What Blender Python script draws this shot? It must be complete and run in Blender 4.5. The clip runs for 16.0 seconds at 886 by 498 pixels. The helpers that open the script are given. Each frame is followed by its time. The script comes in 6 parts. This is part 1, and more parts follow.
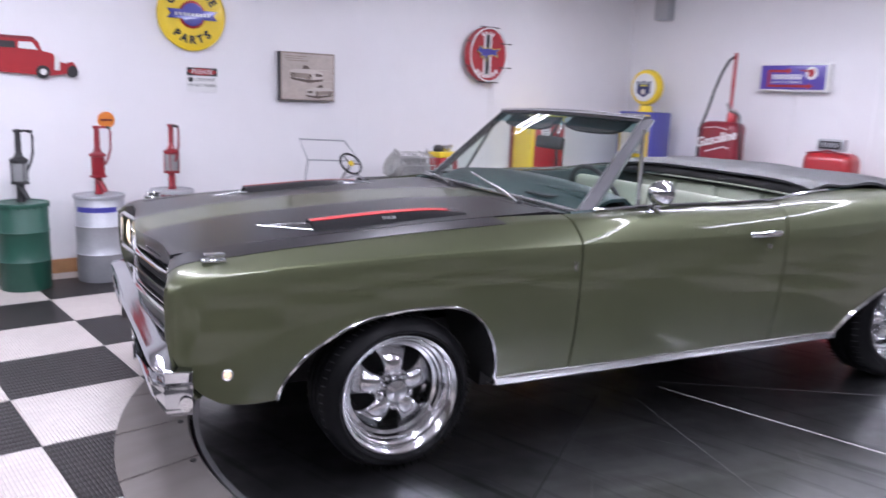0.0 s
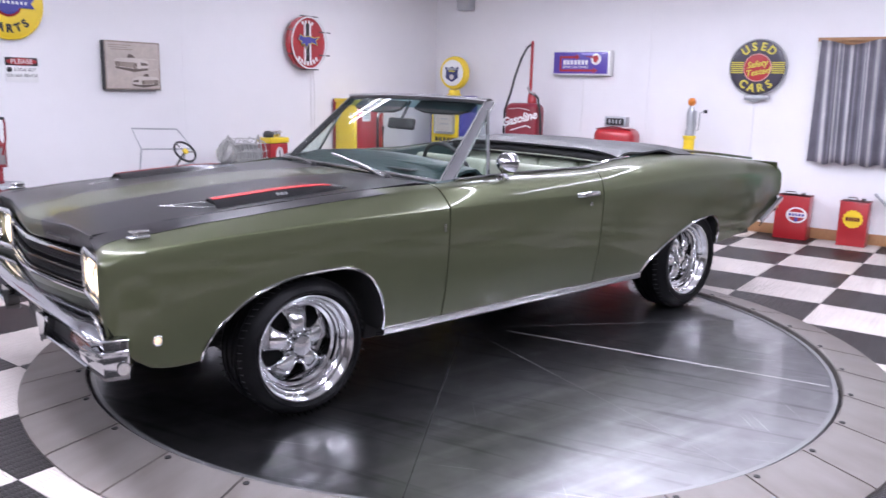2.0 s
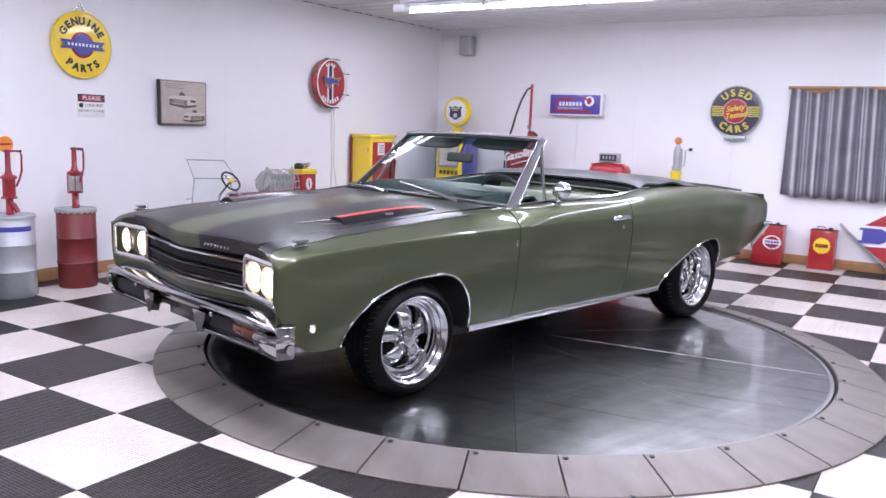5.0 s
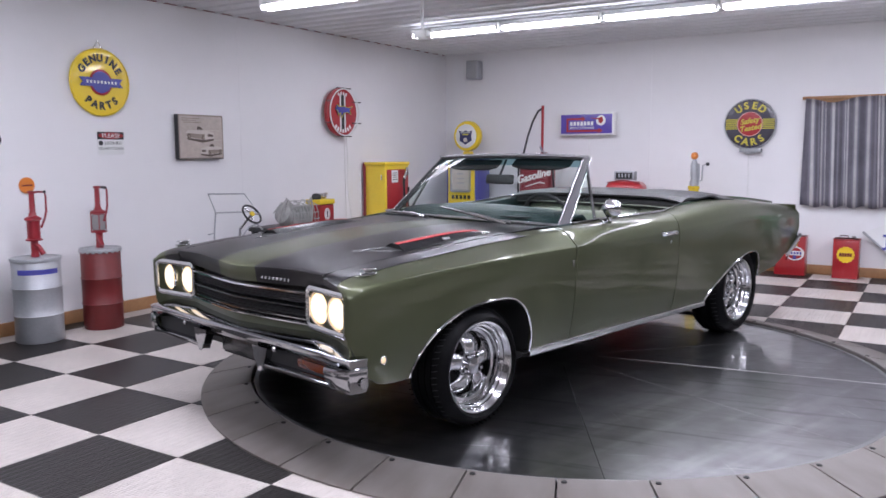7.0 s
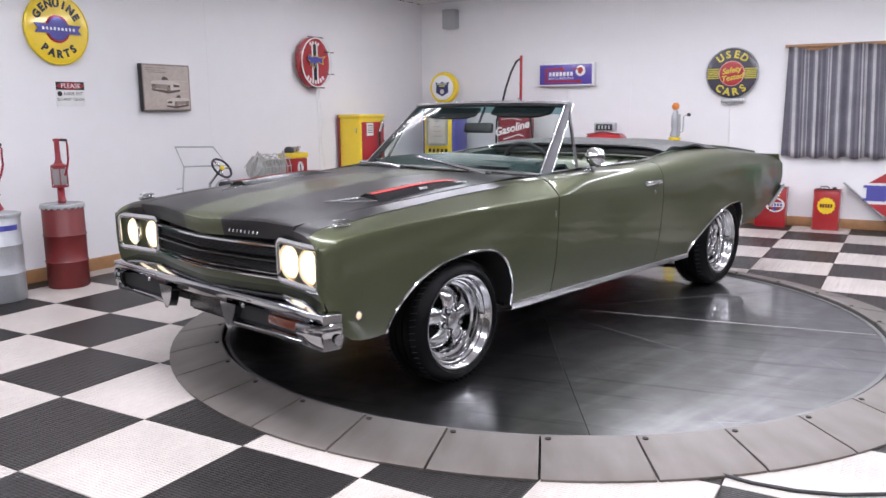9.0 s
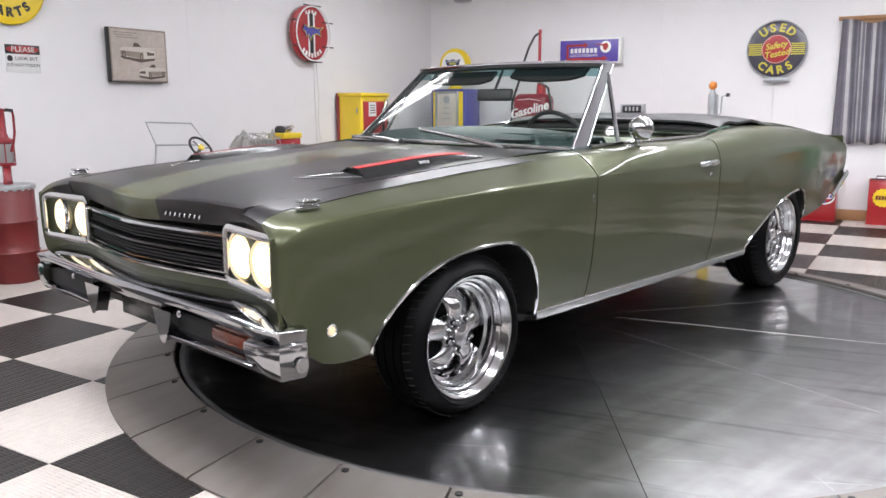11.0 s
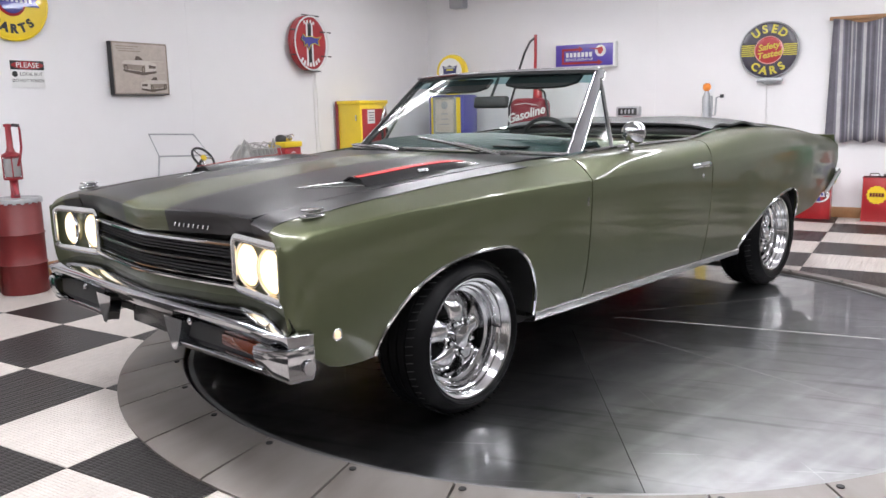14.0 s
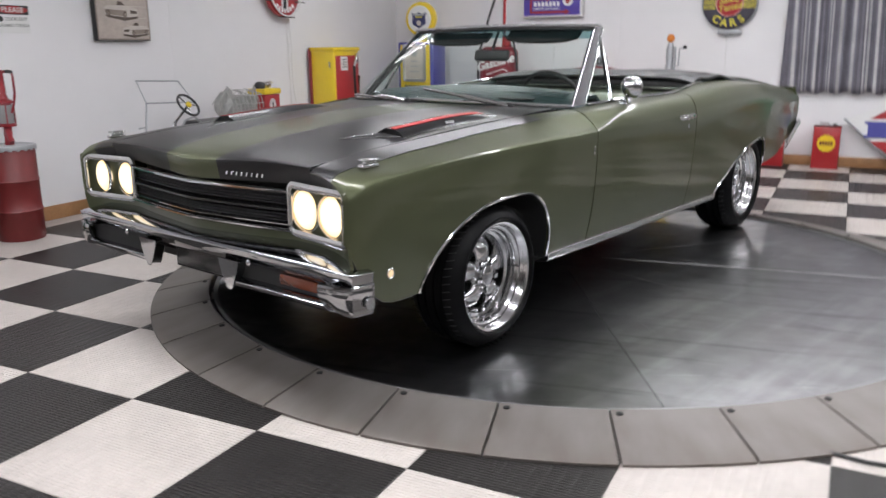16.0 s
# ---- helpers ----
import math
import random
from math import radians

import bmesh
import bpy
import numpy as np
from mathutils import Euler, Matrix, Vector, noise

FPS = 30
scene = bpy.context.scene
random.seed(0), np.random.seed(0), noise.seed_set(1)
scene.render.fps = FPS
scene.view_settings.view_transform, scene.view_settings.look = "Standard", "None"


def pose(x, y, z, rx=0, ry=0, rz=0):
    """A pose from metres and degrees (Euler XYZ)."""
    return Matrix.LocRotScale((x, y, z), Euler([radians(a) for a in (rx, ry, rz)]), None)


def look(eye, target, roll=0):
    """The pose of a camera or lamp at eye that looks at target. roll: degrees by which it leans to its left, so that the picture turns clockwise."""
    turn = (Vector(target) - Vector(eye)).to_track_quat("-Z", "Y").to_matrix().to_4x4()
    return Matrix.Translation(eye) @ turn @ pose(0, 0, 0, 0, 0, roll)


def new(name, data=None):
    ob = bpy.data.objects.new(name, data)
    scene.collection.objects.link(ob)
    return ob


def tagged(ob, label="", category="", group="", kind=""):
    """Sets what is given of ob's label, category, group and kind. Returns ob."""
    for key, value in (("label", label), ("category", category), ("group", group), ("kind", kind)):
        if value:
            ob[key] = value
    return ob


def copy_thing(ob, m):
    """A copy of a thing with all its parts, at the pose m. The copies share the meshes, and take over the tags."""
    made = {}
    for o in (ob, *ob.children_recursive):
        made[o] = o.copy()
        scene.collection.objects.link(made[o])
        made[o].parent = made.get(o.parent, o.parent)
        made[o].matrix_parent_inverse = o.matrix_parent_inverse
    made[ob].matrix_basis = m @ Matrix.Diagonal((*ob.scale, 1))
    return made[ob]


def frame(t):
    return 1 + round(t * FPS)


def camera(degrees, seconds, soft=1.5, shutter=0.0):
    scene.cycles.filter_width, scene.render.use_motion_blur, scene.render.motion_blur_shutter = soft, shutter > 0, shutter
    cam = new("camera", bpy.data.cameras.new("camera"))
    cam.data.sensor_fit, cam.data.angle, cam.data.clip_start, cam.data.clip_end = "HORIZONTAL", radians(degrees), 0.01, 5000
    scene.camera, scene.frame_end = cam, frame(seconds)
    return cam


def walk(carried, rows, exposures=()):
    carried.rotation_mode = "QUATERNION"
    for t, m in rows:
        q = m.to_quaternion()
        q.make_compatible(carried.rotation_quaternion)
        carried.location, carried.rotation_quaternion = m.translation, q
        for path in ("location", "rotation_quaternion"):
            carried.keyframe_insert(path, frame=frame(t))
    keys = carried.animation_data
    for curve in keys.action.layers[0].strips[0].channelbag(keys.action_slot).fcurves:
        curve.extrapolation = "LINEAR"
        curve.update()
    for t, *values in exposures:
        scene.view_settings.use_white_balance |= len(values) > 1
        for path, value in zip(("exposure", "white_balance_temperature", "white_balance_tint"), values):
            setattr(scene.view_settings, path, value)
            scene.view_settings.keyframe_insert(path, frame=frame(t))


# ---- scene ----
# ---- camera and walk ----
cam = camera(58, 16.0, soft=1.5, shutter=0.6)
# seconds, eye x y z, yaw (left of north), pitch, lean
ROWS = [
    (0.0, 6.287, -7.974, 1.398, 50.61, -10.86, 2.11),
    (0.5, 6.389, -8.271, 1.426, 43.63, -11.81, 3.72),
    (1.0, 6.318, -8.469, 1.390, 38.82, -13.05, 1.57),
    (1.5, 6.351, -8.565, 1.401, 38.34, -12.57, 1.22),
    (2.0, 6.364, -8.556, 1.391, 35.87, -11.41, 1.33),
    (2.5, 6.349, -8.573, 1.372, 33.78, -12.85, 1.89),
    (3.0, 6.465, -8.642, 1.387, 34.47, -11.55, 0.27),
    (3.5, 6.544, -8.733, 1.393, 41.34, -9.92, 1.69),
    (4.0, 6.526, -8.941, 1.389, 42.01, -9.25, 0.28),
    (4.2, 6.485, -9.070, 1.374, 38.58, -8.68, 2.20),
    (6.3, 6.110, -9.970, 1.457, 28.51, -9.11, 0.08),
    (6.5, 6.128, -9.992, 1.450, 28.14, -7.84, 0.26),
    (7.0, 5.927, -9.634, 1.366, 31.87, -6.93, -0.29),
    (7.5, 5.808, -9.414, 1.297, 31.11, -8.05, 0.30),
    (8.0, 5.808, -9.400, 1.293, 30.01, -9.37, 0.51),
    (8.5, 5.886, -9.561, 1.323, 30.46, -9.65, -0.15),
    (8.7, 5.878, -9.553, 1.322, 30.19, -9.85, -0.54),
    (11.0, 5.418, -8.739, 1.154, 31.00, -10.44, -0.11),
    (11.5, 5.462, -8.827, 1.178, 30.69, -10.90, -0.31),
    (12.0, 5.463, -8.823, 1.176, 30.47, -10.69, -0.01),
    (12.5, 5.471, -8.827, 1.175, 30.35, -10.70, -0.41),
    (13.0, 5.474, -8.825, 1.177, 30.32, -10.78, -0.75),
    (13.5, 5.462, -8.816, 1.173, 30.92, -10.17, -0.71),
    (14.0, 5.468, -8.818, 1.174, 31.04, -10.15, -1.17),
    (14.5, 5.733, -9.301, 1.272, 29.80, -11.07, -0.43),
    (15.0, 5.686, -9.287, 1.262, 28.91, -11.83, -2.86),
    (15.5, 5.550, -9.247, 1.243, 28.42, -12.71, 3.07),
    (16.0, 5.298, -9.209, 1.230, 26.81, -14.12, -0.52),
]


PLAN = 0.6096 / 0.5721  # the plan below is drawn with floor squares of 0.5721; they are two feet wide


def aim(x, y, z, yaw, pitch, lean):
    a, b = radians(yaw), radians(pitch)
    way = Vector((-math.sin(a) * math.cos(b), math.cos(a) * math.cos(b), math.sin(b)))
    eye = Vector((x, y, z)) * PLAN
    return look(eye, eye + way, lean)


walk(cam, [(r[0], aim(*r[1:])) for r in ROWS], exposures=[(0.0, -0.10, 5780, 19), (2.0, 0.06, 5780, 19), (4.2, 0.04, 5780, 19), (6.3, -0.28, 5820, 17), (7.5, -0.54, 5920, 15), (8.0, -0.54, 5950, 15), (8.7, -0.25, 6050, 13), (10.8, -0.06, 6330, 8), (14.0, -0.06, 6330, 8), (14.5, -0.08, 6330, 8), (15.0, -0.25, 6330, 8), (16.0, -0.5, 6330, 7)])

# ---- world and lamps ----
ROOM_E, ROOM_S, CEIL = 10.3, -13.6, 2.69
TUBE_ROWS = (-2.25, -4.40, -6.95, -9.3)
TUBE_POWER = 15.0  # watts for each metre of a row
world = bpy.data.worlds.new("world")
scene.world = world
world.use_nodes = True
world.node_tree.nodes["Background"].inputs[0].default_value = (0.8, 0.85, 1.0, 1)
world.node_tree.nodes["Background"].inputs[1].default_value = 0.05
TUBE_SPAN = [(0.95, 8.5), (4.3, 8.5), (0.95, 8.5), (0.95, 8.5)]
for ty, (tx0, tx1), gain in zip(TUBE_ROWS, TUBE_SPAN, (0.82, 0.97, 1.16, 1.05)):
    lamp = bpy.data.lights.new("tube_row_light", "AREA")
    lamp.shape, lamp.size, lamp.size_y, lamp.energy = "RECTANGLE", tx1 - tx0, 0.10, TUBE_POWER * gain * (tx1 - tx0) * PLAN ** 2
    lamp.color = (0.98, 0.96, 1.0)
    ob = new("tube_row_light", lamp)
    ob.matrix_world = pose((tx0 + tx1) / 2, ty, CEIL - 0.105)

# ---- materials ----
def mat(name, color, rough=0.5, metal=0.0, coat=0.0, var=0.06, scale=6.0, bump=0.0, bscale=80.0, emit=0.0, trans=0.0, spec=0.5, rvar=0.08, ecolor=None, coat_rough=0.03):
    """A painted, moulded or bare surface with mottling at two scales and a fine relief."""
    m = bpy.data.materials.new(name)
    m.use_nodes = True
    n, l = m.node_tree.nodes, m.node_tree.links
    b = n["Principled BSDF"]
    co = n.new("ShaderNodeTexCoord")
    big, small = n.new("ShaderNodeTexNoise"), n.new("ShaderNodeTexNoise")
    big.inputs["Scale"].default_value, small.inputs["Scale"].default_value = scale, scale * 9
    big.inputs["Detail"].default_value = 4
    l.new(co.outputs["Object"], big.inputs["Vector"])
    l.new(co.outputs["Object"], small.inputs["Vector"])
    mix = n.new("ShaderNodeMix")
    mix.data_type = "FLOAT"
    mix.inputs[0].default_value = 0.35
    l.new(big.outputs[0], mix.inputs[2])
    l.new(small.outputs[0], mix.inputs[3])
    ramp = n.new("ShaderNodeValToRGB")
    ramp.color_ramp.elements[0].position, ramp.color_ramp.elements[1].position = 0.3, 0.7
    ramp.color_ramp.elements[0].color = (*[max(0, c * (1 - var)) for c in color], 1)
    ramp.color_ramp.elements[1].color = (*[min(1, c * (1 + var)) for c in color], 1)
    l.new(mix.outputs[0], ramp.inputs[0])
    l.new(ramp.outputs[0], b.inputs["Base Color"])
    rr = n.new("ShaderNodeMapRange")
    lo, hi = max(0.0, rough - rvar), min(1, rough + rvar)
    lo, hi = (max(lo, 0.29), hi) if rough > 0.28 else (lo, min(hi, 0.262))
    rr.inputs[3].default_value, rr.inputs[4].default_value = lo, hi
    l.new(mix.outputs[0], rr.inputs[0])
    l.new(rr.outputs[0], b.inputs["Roughness"])
    b.inputs["Metallic"].default_value = metal
    b.inputs["Specular IOR Level"].default_value = spec
    b.inputs["Coat Weight"].default_value = coat
    b.inputs["Coat Roughness"].default_value = coat_rough
    b.inputs["Transmission Weight"].default_value = trans
    if bump:
        t = n.new("ShaderNodeTexNoise")
        t.inputs["Scale"].default_value = bscale
        l.new(co.outputs["Object"], t.inputs["Vector"])
        bp = n.new("ShaderNodeBump")
        bp.inputs["Strength"].default_value, bp.inputs["Distance"].default_value = bump, 0.002
        l.new(t.outputs[0], bp.inputs["Height"])
        l.new(bp.outputs[0], b.inputs["Normal"])
    if emit:
        b.inputs["Emission Color"].default_value = (*(ecolor or color), 1)
        b.inputs["Emission Strength"].default_value = emit
    return m


def tile_mat(name, color):
    """Diamond-plate plastic floor tile."""
    m = mat(name, color, rough=0.33, var=0.14, scale=2.5, rvar=0.1)
    n, l = m.node_tree.nodes, m.node_tree.links
    co = n.new("ShaderNodeTexCoord")
    heights = []
    for turn, off in ((45, 0.0), (-45, 0.5)):
        mp = n.new("ShaderNodeMapping")
        mp.inputs["Rotation"].default_value = (0, 0, radians(turn))
        mp.inputs["Scale"].default_value = (16, 48, 1)
        mp.inputs["Location"].default_value = (off, off, 0)
        l.new(co.outputs["Object"], mp.inputs["Vector"])
        fr = n.new("ShaderNodeVectorMath")
        fr.operation = "FRACTION"
        l.new(mp.outputs[0], fr.inputs[0])
        su = n.new("ShaderNodeVectorMath")
        su.operation = "SUBTRACT"
        su.inputs[1].default_value = (0.5, 0.5, 0)
        l.new(fr.outputs[0], su.inputs[0])
        le = n.new("ShaderNodeVectorMath")
        le.operation = "LENGTH"
        l.new(su.outputs[0], le.inputs[0])
        mr = n.new("ShaderNodeMapRange")
        mr.inputs[1].default_value, mr.inputs[2].default_value = 0.22, 0.36
        mr.inputs[3].default_value, mr.inputs[4].default_value = 1, 0
        l.new(le.outputs["Value"], mr.inputs[0])
        heights.append(mr)
    mx = n.new("ShaderNodeMath")
    mx.operation = "MAXIMUM"
    l.new(heights[0].outputs[0], mx.inputs[0])
    l.new(heights[1].outputs[0], mx.inputs[1])
    bp = n.new("ShaderNodeBump")
    bp.inputs["Strength"].default_value, bp.inputs["Distance"].default_value = 0.9, 0.003
    l.new(mx.outputs[0], bp.inputs["Height"])
    l.new(bp.outputs[0], n["Principled BSDF"].inputs["Normal"])
    return m


def glass_mat(name, tint, rough=0.0):
    """Thin pane: clear with a tint and a mirror sheen."""
    m = bpy.data.materials.new(name)
    m.use_nodes = True
    n, l = m.node_tree.nodes, m.node_tree.links
    n.remove(n["Principled BSDF"])
    tr, gl, mx = n.new("ShaderNodeBsdfTransparent"), n.new("ShaderNodeBsdfGlossy"), n.new("ShaderNodeMixShader")
    lw, pw, mr = n.new("ShaderNodeLayerWeight"), n.new("ShaderNodeMath"), n.new("ShaderNodeMapRange")
    tr.inputs[0].default_value = (*tint, 1)
    gl.inputs["Roughness"].default_value = rough
    lw.inputs[0].default_value = 0.5
    pw.operation = "POWER"
    pw.inputs[1].default_value = 5.0
    mr.inputs[3].default_value, mr.inputs[4].default_value = 0.025, 0.85
    l.new(lw.outputs["Facing"], pw.inputs[0])
    l.new(pw.outputs[0], mr.inputs[0])
    l.new(mr.outputs[0], mx.inputs[0])
    l.new(tr.outputs[0], mx.inputs[1])
    l.new(gl.outputs[0], mx.inputs[2])
    l.new(mx.outputs[0], n["Material Output"].inputs[0])
    return m


def steel_mat(name, color, rough, streak=(1.5, 60, 1), metal=1.0, var=0.25, rvar=0.1, stain=(1, 1, 1)):
    """Worn rolled steel with drag marks and cloudy stains."""
    m = bpy.data.materials.new(name)
    m.use_nodes = True
    n, l = m.node_tree.nodes, m.node_tree.links
    b = n["Principled BSDF"]
    co, mp = n.new("ShaderNodeTexCoord"), n.new("ShaderNodeMapping")
    mp.inputs["Scale"].default_value = streak
    l.new(co.outputs["Object"], mp.inputs["Vector"])
    fine, cloud = n.new("ShaderNodeTexNoise"), n.new("ShaderNodeTexNoise")
    fine.inputs["Scale"].default_value, fine.inputs["Detail"].default_value = 3, 2.5
    cloud.inputs["Scale"].default_value, cloud.inputs["Detail"].default_value, cloud.inputs["Distortion"].default_value = 0.9, 5, 0.4
    l.new(mp.outputs[0], fine.inputs["Vector"])
    l.new(co.outputs["Object"], cloud.inputs["Vector"])
    mx = n.new("ShaderNodeMix")
    mx.data_type = "FLOAT"
    mx.inputs[0].default_value = 0.78
    l.new(fine.outputs[0], mx.inputs[2])
    l.new(cloud.outputs[0], mx.inputs[3])
    ramp = n.new("ShaderNodeValToRGB")
    ramp.color_ramp.elements[0].position, ramp.color_ramp.elements[1].position = 0.32, 0.68
    ramp.color_ramp.elements[0].color = (*[c * (1 - var) * k for c, k in zip(color, stain)], 1)
    ramp.color_ramp.elements[1].color = (*[min(1, c * (1 + var)) for c in color], 1)
    l.new(mx.outputs[0], ramp.inputs[0])
    l.new(ramp.outputs[0], b.inputs["Base Color"])
    mr = n.new("ShaderNodeMapRange")
    mr.inputs[1].default_value, mr.inputs[2].default_value = 0.3, 0.7
    mr.inputs[3].default_value, mr.inputs[4].default_value = rough - rvar, rough + rvar
    l.new(mx.outputs[0], mr.inputs[0])
    l.new(mr.outputs[0], b.inputs["Roughness"])
    b.inputs["Metallic"].default_value = metal
    return m


def lamp_mat(name):
    """A lit lamp: white-hot in the middle, amber towards the rim, fluted lens."""
    m = mat(name, (0.75, 0.62, 0.45), rough=0.15, coat=0.5)
    n, l = m.node_tree.nodes, m.node_tree.links
    b = n["Principled BSDF"]
    co, flat, ln, ramp = n.new("ShaderNodeTexCoord"), n.new("ShaderNodeVectorMath"), n.new("ShaderNodeVectorMath"), n.new("ShaderNodeValToRGB")
    flat.operation, ln.operation = "MULTIPLY", "LENGTH"
    flat.inputs[1].default_value = (13.2, 13.2, 0)
    l.new(co.outputs["Object"], flat.inputs[0])
    l.new(flat.outputs[0], ln.inputs[0])
    l.new(ln.outputs["Value"], ramp.inputs[0])
    e = ramp.color_ramp.elements
    e[0].position, e[0].color = 0.30, (1.0, 0.90, 0.66, 1)
    e[1].position, e[1].color = 1.0, (0.62, 0.38, 0.17, 1)
    mid = ramp.color_ramp.elements.new(0.72)
    mid.color = (0.92, 0.70, 0.40, 1)
    l.new(ramp.outputs[0], b.inputs["Emission Color"])
    b.inputs["Emission Strength"].default_value = 2.3
    wv = n.new("ShaderNodeTexWave")
    wv.inputs["Scale"].default_value = 40
    l.new(co.outputs["Object"], wv.inputs["Vector"])
    bp = n.new("ShaderNodeBump")
    bp.inputs["Strength"].default_value, bp.inputs["Distance"].default_value = 0.3, 0.001
    l.new(wv.outputs[1], bp.inputs["Height"])
    l.new(bp.outputs[0], b.inputs["Normal"])
    return m


M_WALL = mat("wall_paint", (0.80, 0.79, 0.80), rough=0.55, var=0.02, scale=0.7, bump=0.15, bscale=120)
# unseen south and east walls: tones chosen for the car's reflections and fill
M_WALL_S = mat("unseen_wall_dark", (0.17, 0.155, 0.145), rough=0.5, var=0.25, scale=2.0, bump=0.2)
M_WALL_E = mat("unseen_wall_grey", (0.20, 0.195, 0.19), rough=0.5, var=0.2, scale=2.0, bump=0.2)
M_CEIL = mat("ceiling_sheet", (0.74, 0.74, 0.76), rough=0.4, var=0.03, scale=1.0)
M_WOOD = mat("oak_trim", (0.36, 0.19, 0.085), rough=0.45, var=0.2, scale=8, bump=0.2)
M_TILE_W = tile_mat("white_tile", (0.545, 0.495, 0.458))
M_TILE_B = tile_mat("black_tile", (0.0190, 0.0165, 0.0155))
M_TILE_B.node_tree.nodes["Principled BSDF"].inputs["Specular IOR Level"].default_value = 0.36
M_GROUT = mat("subfloor", (0.06, 0.06, 0.06), rough=0.8)
M_DISK = mat("turntable_steel", (0.262, 0.262, 0.268), rough=0.315, metal=1.0, coat=0.75, coat_rough=0.05, var=0.42, scale=0.9, rvar=0.04)


def scuffed(m, gain=1.5):
    """Adds long fine scratches and rubbed streaks to a metal sheet."""
    n, l = m.node_tree.nodes, m.node_tree.links
    b = n["Principled BSDF"]
    last = b.inputs["Base Color"].links[0].from_socket
    co = n.new("ShaderNodeTexCoord")
    for turn, stretch, lo, hi, k in ((24, (0.9, 38, 1), 0.66, 0.74, gain), (-52, (1.3, 55, 1), 0.68, 0.75, gain), (71, (0.7, 7, 1), 0.50, 0.72, 1.35), (8, (1.2, 16, 1), 0.56, 0.70, 0.62)):
        mp, t, mr, mx = n.new("ShaderNodeMapping"), n.new("ShaderNodeTexNoise"), n.new("ShaderNodeMapRange"), n.new("ShaderNodeMix")
        mp.vector_type = "TEXTURE"
        mp.inputs["Rotation"].default_value = (0, 0, radians(turn))
        mp.inputs["Scale"].default_value = tuple(1.0 / s for s in stretch)
        t.inputs["Scale"].default_value = 1.0
        t.inputs["Detail"].default_value = 3
        mr.inputs[1].default_value, mr.inputs[2].default_value = lo, hi
        mx.data_type, mx.blend_type = "RGBA", "MULTIPLY"
        mx.inputs[7].default_value = (k, k, k, 1)
        l.new(co.outputs["Object"], mp.inputs["Vector"])
        l.new(mp.outputs[0], t.inputs["Vector"])
        l.new(t.outputs[0], mr.inputs[0])
        l.new(mr.outputs[0], mx.inputs[0])
        l.new(last, mx.inputs[6])
        last = mx.outputs[2]
    l.new(last, b.inputs["Base Color"])


scuffed(M_DISK)
# darker copy of the disc steel: this plate's weaker sheen is put into the colour
M_DISK_D = mat("turntable_steel_dull_sheen", (0.228, 0.228, 0.234), rough=0.30, metal=1.0, coat=0.75, coat_rough=0.05, var=0.42, scale=0.9, rvar=0.04)
scuffed(M_DISK_D)
M_RING = steel_mat("ring_plate", (0.145, 0.134, 0.126), 0.46, streak=(2, 5, 1), metal=0.4, var=0.46, rvar=0.08, stain=(1.22, 1.0, 0.80))
M_SEAM = mat("seam_bright", (0.58, 0.57, 0.56), rough=0.42, metal=0.5)
M_SEAM_DIM = mat("seam_dull", (0.30, 0.30, 0.30), rough=0.4, metal=0.8)
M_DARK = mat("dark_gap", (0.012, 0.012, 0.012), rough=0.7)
M_GREEN = mat("green_metallic_paint", (0.0745, 0.0830, 0.0425), rough=0.41, metal=0.58, coat=0.52, var=0.03, scale=2.0, rvar=0.03, coat_rough=0.05, spec=0.3)
M_HOODBLACK = mat("satin_black_paint", (0.008, 0.0075, 0.009), rough=0.32, coat=0.22, var=0.05, scale=1.5, coat_rough=0.20, rvar=0.02, spec=0.24)
M_BLACKGLOSS = mat("gloss_black_paint", (0.010, 0.010, 0.011), rough=0.24, coat=0.2, coat_rough=0.12, rvar=0.02)
M_CHROME = mat("chrome", (0.55, 0.555, 0.565), rough=0.06, metal=1.0, var=0.02, rvar=0.03)
# darker copy of the chrome: the bumper's dark reflections put into its colour
M_BUMPER = mat("bumper_chrome_darkened", (0.40, 0.405, 0.42), rough=0.08, metal=1.0, var=0.04, rvar=0.03)
M_ALU = mat("polished_aluminium", (0.64, 0.64, 0.65), rough=0.13, metal=1.0, var=0.04, rvar=0.05)
M_BRUSH = mat("brushed_trim", (0.60, 0.60, 0.60), rough=0.26, metal=1.0, var=0.03, scale=3, rvar=0.03)
M_RUBBER = mat("tyre_rubber", (0.0045, 0.0045, 0.005), rough=0.42, var=0.2, scale=5, bump=0.1, spec=0.09)
M_BLACK = mat("black_plastic", (0.02, 0.02, 0.021), rough=0.45, var=0.15)
M_VINYL = mat("black_vinyl", (0.03, 0.031, 0.033), rough=0.42, var=0.15, bump=0.4, bscale=300)
M_SEAT = mat("pale_green_vinyl", (0.42, 0.46, 0.36), rough=0.45, var=0.06, bump=0.2, bscale=250)
M_DASH = mat("dark_green_vinyl", (0.013, 0.032, 0.031), rough=0.4, var=0.1, bump=0.2, bscale=250)
M_PILLAR = mat("satin_pillar_trim", (0.095, 0.093, 0.099), rough=0.5, metal=0.25, var=0.08, scale=3)
M_GLASS = glass_mat("windscreen_glass", (0.86, 0.93, 0.90))
M_TINT = glass_mat("tinted_glass", (0.26, 0.45, 0.46))
M_LAMP = lamp_mat("headlamp_glow")
M_LAMP_DIM = mat("lamp_glow_dim", (0.9, 0.7, 0.45), rough=0.2, emit=0.3, ecolor=(1.0, 0.68, 0.33))
M_AMBER = mat("amber_lens", (0.11, 0.019, 0.004), rough=0.25, coat=0.3)
M_SIGNY = mat("sign_yellow", (0.58, 0.50, 0.05), rough=0.4, var=0.1, scale=9)
